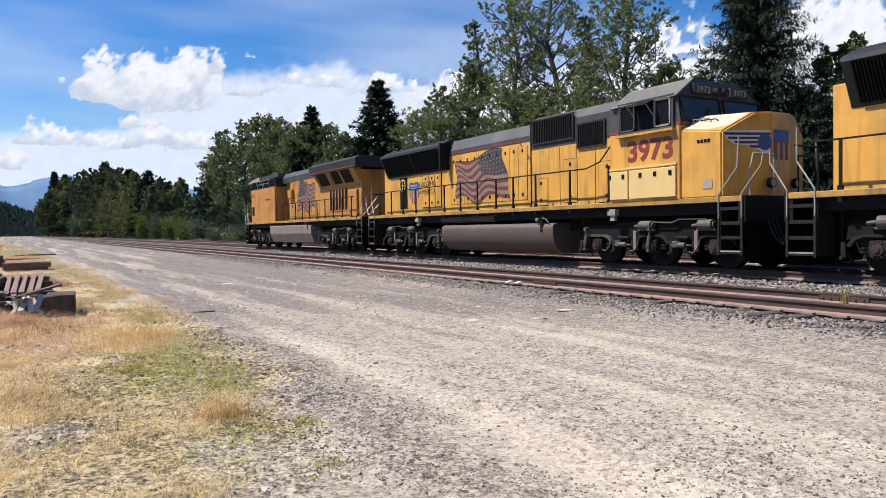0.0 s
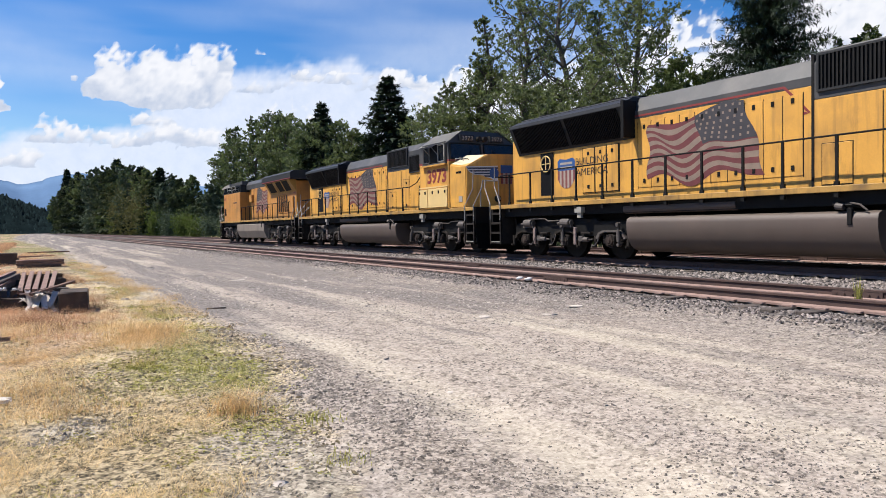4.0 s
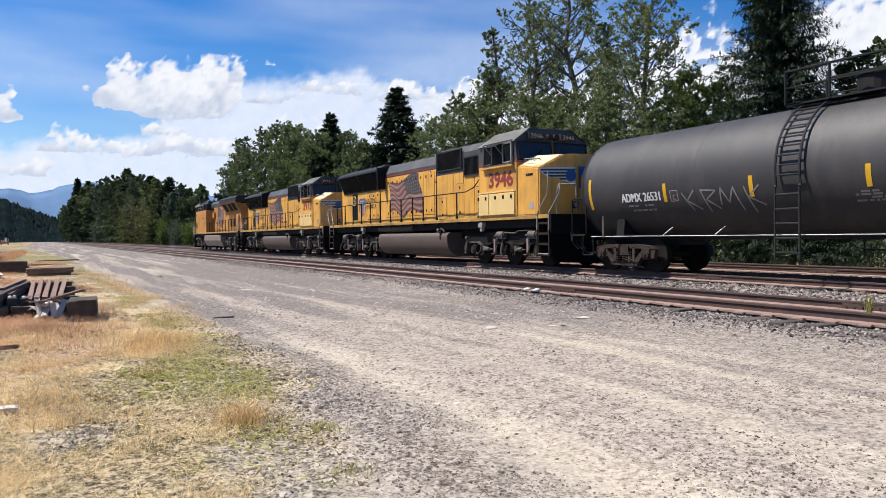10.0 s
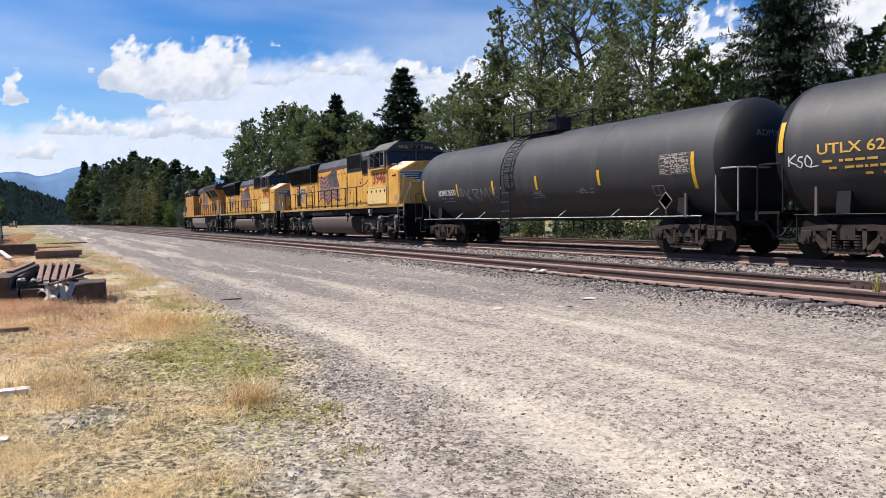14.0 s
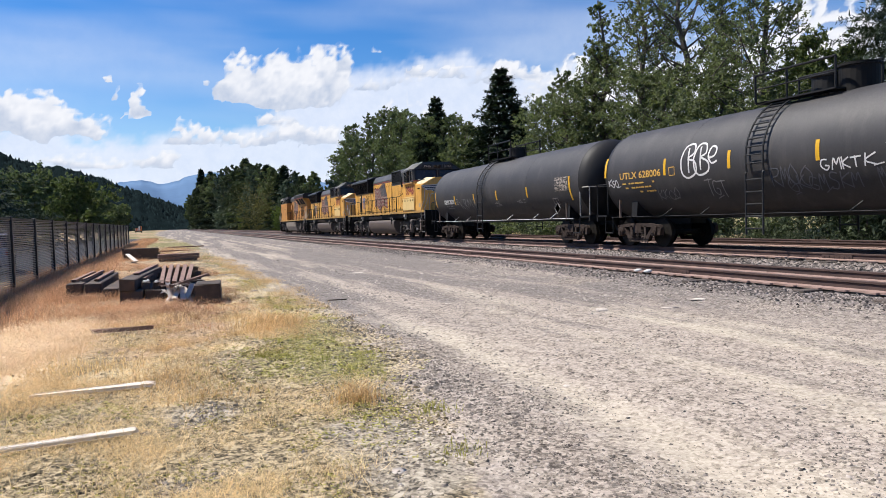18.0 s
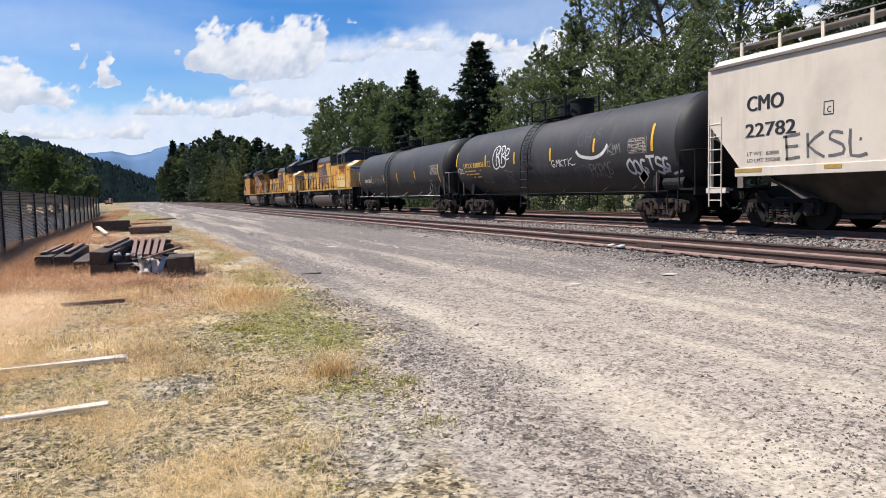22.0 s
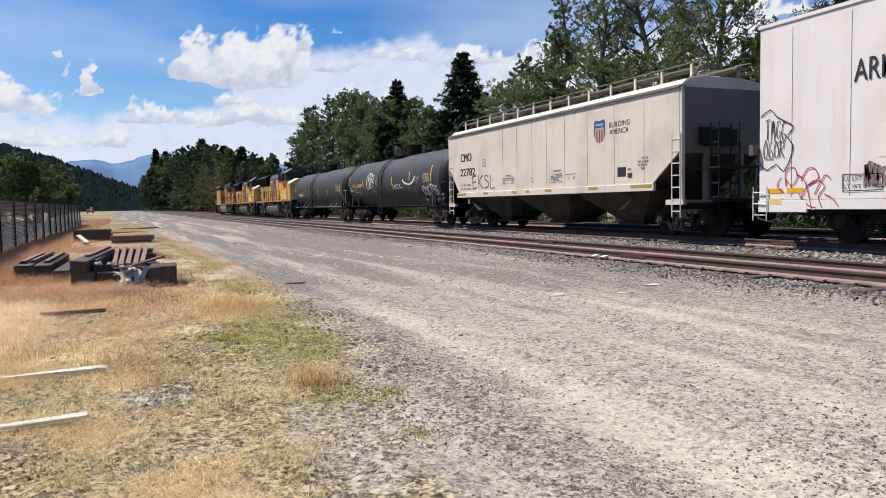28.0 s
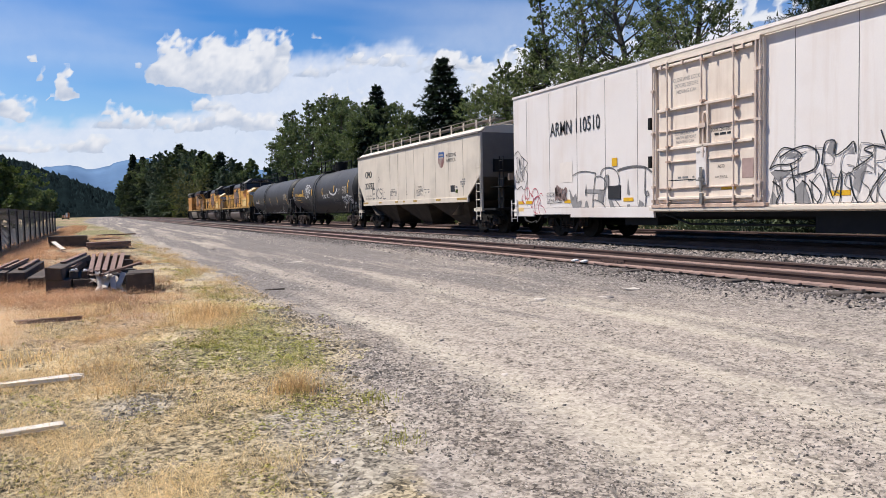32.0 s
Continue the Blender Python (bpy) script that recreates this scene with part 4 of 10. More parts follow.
def loco_bogie(car, yc, way=1):
    """A three-axle bogie; way is the direction, along y, of the fuel tank."""
    bm = bmesh.new()
    for s in (-1, 1):
        out = [(-2.7, 0.72), (-2.65, 1.02), (-2.5, 1.08), (-1.5, 1.08), (-1.3, 1.16), (1.3, 1.16), (1.5, 1.08), (2.5, 1.08), (2.65, 1.02), (2.7, 0.72), (2.45, 0.74), (1.65, 0.74), (1.45, 0.66), (0.5, 0.66), (0.35, 0.74), (-0.35, 0.74), (-0.5, 0.66), (-1.45, 0.66), (-1.65, 0.74), (-2.45, 0.74)]
        prism(bm, [(yc + u, v) for u, v in out], "x", s * 1.02, s * 1.2)
        box(bm, min(s * 0.9, s * 1.1), max(s * 0.9, s * 1.1), yc - 0.5, yc + 0.5, 0.85, 1.1, 0.02)
        for u in (-2.35, -1.7, -0.33, 0.33, 1.7, 2.35):
            box(bm, min(s * 1.05, s * 1.17), max(s * 1.05, s * 1.17), yc + u - 0.06, yc + u + 0.06, 0.42, 0.75)
    box(bm, -1.0, 1.0, yc - 0.35, yc + 0.35, 0.6, 0.95)
    bogie = part("bogie", bm, BLACK, car, "black cast three-axle bogie frame")
    for k, dy in enumerate((-2.03, 0.0, 2.03)):
        wheelset(bogie, yc + dy, 0.53, 0.53)
        for s in (-1, 1):
            b = boxes((s * 1.2 - 0.09, s * 1.2 + 0.09, yc + dy - 0.19, yc + dy + 0.19, 0.36, 0.7), bevel=0.03)
            tube(b, (s * 1.2, yc + dy, 0.53), (s * 1.3, yc + dy, 0.53), 0.19, 16)
            box_end = part("axle_box", b, DUSTY, bogie, "dusty axle box")
            c = bmesh.new()
            tube(c, (s * 1.3, yc + dy, 0.53), (s * 1.335, yc + dy, 0.53), 0.125, 14)
            tube(c, (s * 1.335, yc + dy, 0.53), (s * 1.36, yc + dy, 0.53), 0.06, 8)
            for i in range(6):
                a = i * math.pi / 3
                tube(c, (s * 1.3, yc + dy + 0.155 * math.cos(a), 0.53 + 0.155 * math.sin(a)), (s * 1.325, yc + dy + 0.155 * math.cos(a), 0.53 + 0.155 * math.sin(a)), 0.018, 6)
            part("axle_cap", c, TRUCK, box_end, "dusty bolted axle cap")
            for e in (-0.34, 0.34):
                c = bmesh.new()
                for i in range(4):
                    tube(c, (s * 1.12, yc + dy + e, 0.46 + i * 0.075), (s * 1.12, yc + dy + e, 0.5 + i * 0.075), 0.1, 10)
                part("coil_spring", c, DUSTY, bogie)
    for s in (-1, 1):
        # pressed steel arch over each axle; tank-side ones coloured lighter for the sunlit lip
        for dy in (-2.03, 0.0, 2.03):
            c = bmesh.new()
            arch = [(-0.62, 0.6), (-0.5, 0.76), (-0.3, 0.83), (0.3, 0.83), (0.5, 0.76), (0.62, 0.6), (0.55, 0.57), (0.44, 0.71), (0.27, 0.77), (-0.27, 0.77), (-0.44, 0.71), (-0.55, 0.57)]
            prism(c, [(yc + dy + u, v) for u, v in arch], "x", s * 1.2, s * 1.29)
            part("axle_arch", c, CASTING if dy * way > 0 else DUSTY, bogie)
        for dy in (2.42 * way, -0.02 * way):
            d = bmesh.new()
            y = yc + dy
            tube(d, (s * 1.36, y + 0.03 * way, 0.42), (s * 1.33, y, 0.98), 0.028, 8)
            tube(d, (s * 1.36, y + 0.03 * way, 0.5), (s * 1.345, y, 0.78), 0.055, 10)
            tube(d, (s * 1.28, y, 0.98), (s * 1.4, y, 0.98), 0.06, 8)
            tube(d, (s * 1.28, y + 0.03 * way, 0.42), (s * 1.4, y + 0.03 * way, 0.42), 0.05, 8)
            part("damper", d, CASTING, bogie, "dusty damper strut")
        pair = [yc + 0.12 * way, yc - 1.8 * way]
        for y in pair:
            c = bmesh.new()
            tube(c, (s * 1.3, y - 0.2, 1.06), (s * 1.3, y + 0.2, 1.06), 0.125, 14)
            tube(c, (s * 1.3, y - 0.25, 1.06), (s * 1.3, y - 0.2, 1.06), 0.08, 10)
            tube(c, (s * 1.3, y + 0.2, 1.06), (s * 1.3, y + 0.42, 1.04), 0.04, 8)
            box(c, s * 1.3 - 0.05, s * 1.3 + 0.05, y - 0.28, y + 0.26, 0.92, 0.97)
            part("brake_cylinder", c, CASTING, bogie, "grey dusty brake cylinder with pushrod")
        c = bmesh.new()
        line(c, [(s * 1.31, pair[0], 1.15), (s * 1.31, yc - 0.75 * way, 1.12), (s * 1.31, yc - 0.95 * way, 1.2), (s * 1.31, pair[1], 1.2)], 0.02)
        part("brake_pipe", c, CASTING, bogie, "pale brake pipe")
        for dy in (1.0 * way, -1.03 * way):
            c = bmesh.new()
            y = yc + dy
            tube(c, (s * 1.33, y - 0.16, 0.56), (s * 1.33, y + 0.08, 0.56), 0.07, 10)
            tube(c, (s * 1.33, y - 0.34, 0.56), (s * 1.33, y + 0.3, 0.56), 0.022, 6)
            box(c, s * 1.33 - 0.05, s * 1.33 + 0.05, y + 0.06, y + 0.24, 0.5, 0.66, 0.012)
            part("brake_slack_adjuster", c, CASTING, bogie)
            part("brake_hanger", boxes((s * 1.3 - 0.035, s * 1.3 + 0.035, y - 0.47 * way - 0.055, y - 0.47 * way + 0.055, 0.4, 0.92), bevel=0.012), PINKDUST, bogie, "dust-pink brake hanger")
            part("bolster_pad", boxes((s * 1.25 - 0.06, s * 1.25 + 0.06, y - 0.2, y + 0.2, 0.72, 0.78), bevel=0.012), DUSTY, bogie)
        for dy in (-2.72, -1.38, -0.67, 0.67, 1.38, 2.72):
            c = boxes((s * 1.26 - 0.025, s * 1.26 + 0.025, yc + dy - 0.05, yc + dy + 0.05, 0.32, 0.66), bevel=0.012)
            tube(c, (s * 1.24, yc + dy, 0.36), (s * 1.36, yc + dy, 0.36), 0.035, 8)
            part("brake_shoe_holder", c, DUSTY, bogie)
        for dy in (-1.5, 0.5, 1.55):
            c = bmesh.new()
            line(c, [(s * 1.3, yc + dy - 0.1, 0.7), (s * 1.34, yc + dy - 0.06, 0.5), (s * 1.36, yc + dy + 0.05, 0.38), (s * 1.36, yc + dy + 0.18, 0.4)], 0.018)
            part("safety_chain", c, CASTING, bogie)
        for dy in (-2.9, 2.9):
            c = bmesh.new()
            tube(c, (s * 1.1, yc + dy * 0.98, 1.3), (s * 1.0, yc + dy, 0.6), 0.022, 6)
            tube(c, (s * 1.0, yc + dy, 0.6), (s * 0.8, yc + dy * 0.95, 0.2), 0.022, 6)
            part("sand_pipe", c, DUSTY, bogie)


def flag(car, y_hoist, y_fly, x, top=3.82):
    """The painted waving flag: stripes, dark corner and stars."""
    surf = flat(x)

    def at(u, v):
        z = top - 0.28 * u + 0.09 * math.sin(u * 7.5) - v * (1.75 - 0.38 * u) + (0.1 + 0.03 * v) * math.sin(u * 13 + 1.2 + v * 2.2) * min(1.0, v * 4) * (0.35 + 0.65 * min(1, u * 2))
        return y_hoist + (y_fly - y_hoist) * (u + 0.16 * (1 - v) * (1 - u) + 0.02 * math.sin(v * 9)), z
    for k in range(13):
        bm = bmesh.new()
        n = 24
        row = [(bm.verts.new(surf(*at(i / n, k / 13))), bm.verts.new(surf(*at(i / n, (k + 1) / 13)))) for i in range(n + 1)]
        for a, b in zip(row, row[1:]):
            bm.faces.new((a[0], a[1], b[1], b[0]))
        part("flag_stripe", bm, FLAG_RED if k % 2 == 0 else FLAG_WHITE, car)
    lift = flat(x + (-0.003 if x < 0 else 0.003))
    bm = bmesh.new()
    n = 8
    row = [[bm.verts.new(lift(*at(i / n * 0.47, j / 4 * 0.52))) for j in range(5)] for i in range(n + 1)]
    for a, b in zip(row, row[1:]):
        for j in range(4):
            bm.faces.new((a[j], a[j + 1], b[j + 1], b[j]))
    part("flag_corner", bm, FLAG_DARK, car, "faded dark blue flag corner")
    bm = bmesh.new()
    star = flat(x + (-0.006 if x < 0 else 0.006))
    for j in range(6):
        for i in range(7):
            u, v = 0.035 + i * 0.063 + (j % 2) * 0.03, 0.05 + j * 0.082
            c = at(u, v)
            plate(bm, c[0] - 0.03, c[0] + 0.03, c[1] - 0.03, c[1] + 0.03, star, 1)
    part("flag_star_field", bm, FLAG_WHITE, car)


def shield(car, yc, z0, z1, x, w=0.42):
    """The railway's badge as plain shapes: a blue top over red and white bars."""
    surf, up = flat(x), flat(x - 0.004)
    mid = z0 + (z1 - z0) * 0.6
    bm = bmesh.new()
    pts = [(-1, mid), (-1.0, z1 - 0.08), (-0.75, z1), (0, z1 - 0.04), (0.75, z1), (1.0, z1 - 0.08), (1, mid)]
    bm.faces.new([bm.verts.new(surf(yc - u * w, v)) for u, v in pts])
    part("badge_top", bm, BLUE, car)
    for k in range(9):
        bm = bmesh.new()
        a, b = -1 + k * 2 / 9, -1 + (k + 1) * 2 / 9
        low = [mid - (mid - z0) * (1 - abs(u) ** 2.5 * 0.55) for u in (a, b)]
        bm.faces.new([bm.verts.new(surf(yc - u * w, v)) for u, v in ((a, mid), (b, mid), (b, low[1]), (a, low[0]))])
        part("badge_bar", bm, STRIPE_RED if k % 2 == 0 else STRIPE_WHITE, car)
    bm = bmesh.new()
    for k in range(2):
        plate(bm, yc + w * 0.7, yc - w * 0.7, z1 - 0.19 - k * 0.13, z1 - 0.12 - k * 0.13, up, 1)
    part("badge_print", bm, STRIPE_WHITE, car)


def handrail(car, pts, posts, z_deck, r=0.02, mat=None):
    for s in (-1, 1):
        bm = bmesh.new()
        line(bm, [(s * x, y, z) for x, y, z in pts], r)
        part("handrail", bm, mat or BLACK, car)
        for y in posts:
            b = boxes((s * 1.47 - 0.018, s * 1.47 + 0.018, y - 0.03, y + 0.03, z_deck - 0.2, 2.71))
            box(b, s * 1.47 - 0.03, s * 1.47 + 0.03, y - 0.05, y + 0.05, z_deck - 0.22, z_deck + 0.1)
            part("rail_post", b, BLACK, car)


def steps(car, y, out):
    """A corner stairway: side plates, treads and tall pale grab rails. out: +1 or -1, the way the end faces."""
    for s in (-1, 1):
        a, b = sorted((y, y + out * 0.62))
        bm = boxes((s * 0.85 - 0.02, s * 0.85 + 0.02, a, b, 0.4, 1.55), (min(s * 0.87, s * 1.46), max(s * 0.87, s * 1.46), a - 0.02 if out > 0 else b, a if out > 0 else b + 0.02, 0.38, 1.6))
        part("stairwell", bm, DUSTY, car, "dust-coated dark stairwell plates")
        for k in range(4):
            z = 0.42 + k * 0.33
            t = boxes((min(s * 0.9, s * 1.5), max(s * 0.9, s * 1.5), a + 0.02, b, z, z + 0.035))
            box(t, s * 1.5 - 0.012, s * 1.5 + 0.012, a + 0.02, b, z - 0.03, z + 0.045)
            part("tread", t, DUSTY, car)
            if k == 0:
                part("tread_edge", boxes((s * 1.512 - 0.006, s * 1.512 + 0.006, a + 0.02, b, z + 0.012, z + 0.045)), PALE, car)
        for e, top in ((0.0, 3.05), (0.62, 2.65)):
            g = bmesh.new()
            yy = y + out * e
            line(g, [(s * 1.53, yy, 1.2), (s * 1.53, yy, 1.75), (s * 1.45, yy + out * 0.45, 2.35), (s * 1.42, yy + out * 0.47, top)], 0.019)
            part("grab_rail", g, PALE, car, "pale painted steel grab rail")
            part("stair_stringer", boxes((s * 1.52 - 0.02, s * 1.52 + 0.02, yy - 0.025, yy + 0.025, 0.36, 1.25)), DUSTY, car)


def coupler(car, y, out, mat=None):
    bm = boxes((-0.12, 0.12, min(y, y + out * 0.55), max(y, y + out * 0.55), 0.72, 0.98), bevel=0.02)
    box(bm, -0.2, 0.2, min(y + out * 0.45, y + out * 0.72), max(y + out * 0.45, y + out * 0.72), 0.68, 1.03, 0.04)
    part("coupler", bm, mat or UNDER, car)
    h = bmesh.new()
    line(h, [(-0.35, y, 0.85), (-0.38, y + out * 0.3, 0.5), (-0.3, y + out * 0.6, 0.42), (-0.2, y + out * 0.75, 0.5)], 0.028)
    part("air_hose", h, RUBBER, car)


def plough(car, y, out):
    bm = bmesh.new()
    v = [bm.verts.new(p) for p in ((-1.45, y, 0.2), (0, y + out * 0.3, 0.12), (1.45, y, 0.2), (1.45, y - out * 0.12, 1.1), (0, y + out * 0.05, 1.15), (-1.45, y - out * 0.12, 1.1))]
    bm.faces.new((v[0], v[1], v[4], v[5])), bm.faces.new((v[1], v[2], v[3], v[4]))
    bmesh.ops.solidify(bm, geom=bm.faces[:], thickness=0.04)
    part("plough", bm, BLACK, car, "black steel snow plough")
    part("end_beam", boxes((-1.5, 1.5, min(y - out * 0.25, y - out * 0.05), max(y - out * 0.25, y - out * 0.05), 1.1, 1.7)), BLACK, car)


def slats(y0, y1, z0, z1, x0, x1, pitch=0.09):
    bm = bmesh.new()
    y = y0
    while y < y1:
        v = [bm.verts.new(p) for p in ((x0, y, z0), (x1, y, z1), (x1, y + pitch * 0.45, z1), (x0, y + pitch * 0.45, z0))]
        w = [bm.verts.new((p.co.x + (0.035 if x0 > 0 else -0.035), p.co.y, p.co.z)) for p in v]
        for i in range(4):
            bm.faces.new((v[i], v[(i + 1) % 4], w[(i + 1) % 4], w[i]))
        bm.faces.new(w)
        y += pitch
    bmesh.ops.recalc_face_normals(bm, faces=bm.faces[:])
    return bm


def cab_window(car, y0, y1, z0, z1, x, panes=3, open_middle=True):
    """A side window: dark panes in a metal frame under a short awning."""
    s = -1 if x < 0 else 1
    # flat black sheet paints the unlit cab interior behind the panes
    part("window_recess", boxes((min(x, x + s * 0.012), max(x, x + s * 0.012), y0, y1, z0, z1)), DARK, car)
    bm = bmesh.new()
    for a, b, c, d in ((y0, y1, z0 - 0.06, z0), (y0, y1, z1, z1 + 0.05), (y0 - 0.05, y0, z0 - 0.06, z1 + 0.05), (y1, y1 + 0.05, z0 - 0.06, z1 + 0.05)):
        box(bm, min(x, x + s * 0.06), max(x, x + s * 0.06), a, b, c, d)
    part("window_frame", bm, GREY, car)
    w = (y1 - y0) / panes
    for k in range(panes):
        if open_middle and k == 1:
            continue
        a, b = y0 + w * k + 0.03, y0 + w * (k + 1) - 0.03
        f = bmesh.new()
        for c, d, e, g in ((a, b, z0 + 0.02, z0 + 0.06), (a, b, z1 - 0.06, z1 - 0.02), (a, a + 0.04, z0 + 0.02, z1 - 0.02), (b - 0.04, b, z0 + 0.02, z1 - 0.02)):
            box(f, min(x + s * 0.02, x + s * 0.07), max(x + s * 0.02, x + s * 0.07), c, d, e, g)
        sash = part("sash", f, PALE if k == 0 else GREY, car)
        part("pane", boxes((min(x + s * 0.03, x + s * 0.04), max(x + s * 0.03, x + s * 0.04), a + 0.04, b - 0.04, z0 + 0.06, z1 - 0.06)), GLASS, sash)
    if open_middle:
        a, b = y0 + w - 0.05, y0 + 2 * w + 0.05
        v = bmesh.new()
        v.faces.new([v.verts.new(p) for p in ((x + s * 0.05, a, z1 + 0.02), (x + s * 0.05, b, z1 + 0.02), (x + s * 0.36, b, z1 - 0.14), (x + s * 0.36, a, z1 - 0.14))])
        bmesh.ops.solidify(v, geom=v.faces[:], thickness=0.02)
        shade = part("awning", v, DARKGREY, car, "propped dark steel window awning")
        for yy in (a + 0.03, b - 0.03):
            p = bmesh.new()
            line(p, [(x + s * 0.33, yy, z1 - 0.13), (x + s * 0.06, yy, z1 - 0.4)], 0.012)
            part("prop", p, PALE, shade)
    part("arm_rest", boxes((min(x, x + s * 0.13), max(x, x + s * 0.13), y0 - 0.08, y1 + 0.08, z0 - 0.12, z0 - 0.06)), YELLOW, car)


ROUND_TANK = [(0.95, 0.24), (1.17, 0.32), (1.31, 0.45), (1.4, 0.62), (1.44, 0.82), (1.45, 1.02), (1.42, 1.13), (1.3, 1.19)]
FLAT_TANK = [(1.14, 0.36), (1.24, 0.42), (1.42, 0.86), (1.44, 0.92), (1.45, 1.36), (1.42, 1.41)]


def frame_and_deck(car, y0, y1, tank, side):
    """side: half outline of the fuel tank, from its bottom to its top."""
    sill = bmesh.new()
    for s in (-1, 1):
        box(sill, min(s * 1.44, s * 1.52), max(s * 1.44, s * 1.52), y0, y1, 1.57, 1.7, 0.01)
    part("side_sill", sill, GRIME_SHADE, car, "yellow side sill with grimy lower edge")
    part("walkway", boxes((-1.44, 1.44, y0, y1, 1.64, 1.69)), BLACK, car)
    part("underframe", boxes((-0.75, 0.75, y0, y1, 0.95, 1.64), (-1.35, 1.35, y0 + 0.5, y1 - 0.5, 1.3, 1.6)), BLACK, car)
    a, b = tank
    bm = bmesh.new()
    prism(bm, [*side, *((-x, z) for x, z in reversed(side))], "y", a, b)
    bmesh.ops.split_edges(bm, edges=list({e for f in bm.faces if len(f.verts) > 4 for e in f.edges}))
    t = part("fuel_tank", bm, TANKGREY if side is ROUND_TANK else TANKBEIGE, car, "dusty brown-grey steel fuel tank", side is ROUND_TANK)
    top = side[-1][1]
    for s in (-1, 1):
        if side is ROUND_TANK:
            c = bmesh.new()
            tube(c, (s * 1.25, a + 3.3, 1.4), (s * 1.25, b + 0.2, 1.4), 0.13, 14)
            part("air_reservoir", c, TANKGREY, car)
        g = boxes((s * 1.43 - 0.04, s * 1.43 + 0.04, a + 0.5, a + 0.6, top - 0.28, top + 0.06), bevel=0.01)
        tube(g, (s * 1.35, a + 0.35, top + 0.1), (s * 1.35, a + 0.95, top + 0.14), 0.045, 8)
        part("filler_cap", g, BLACK, t)
        c = bmesh.new()
        tube(c, (s * 1.4, a + 0.7, top + 0.08), (s * 1.4, a + 0.86, top + 0.1), 0.07, 10)
        part("filler_valve", c, CASTING, t)
        c = bmesh.new()
        line(c, [(s * 1.42, a + 0.55, top + 0.16), (s * 1.44, a + 0.35, top + 0.12), (s * 1.44, a + 0.2, top)], 0.02)
        part("filler_pipe", c, CASTING, t)


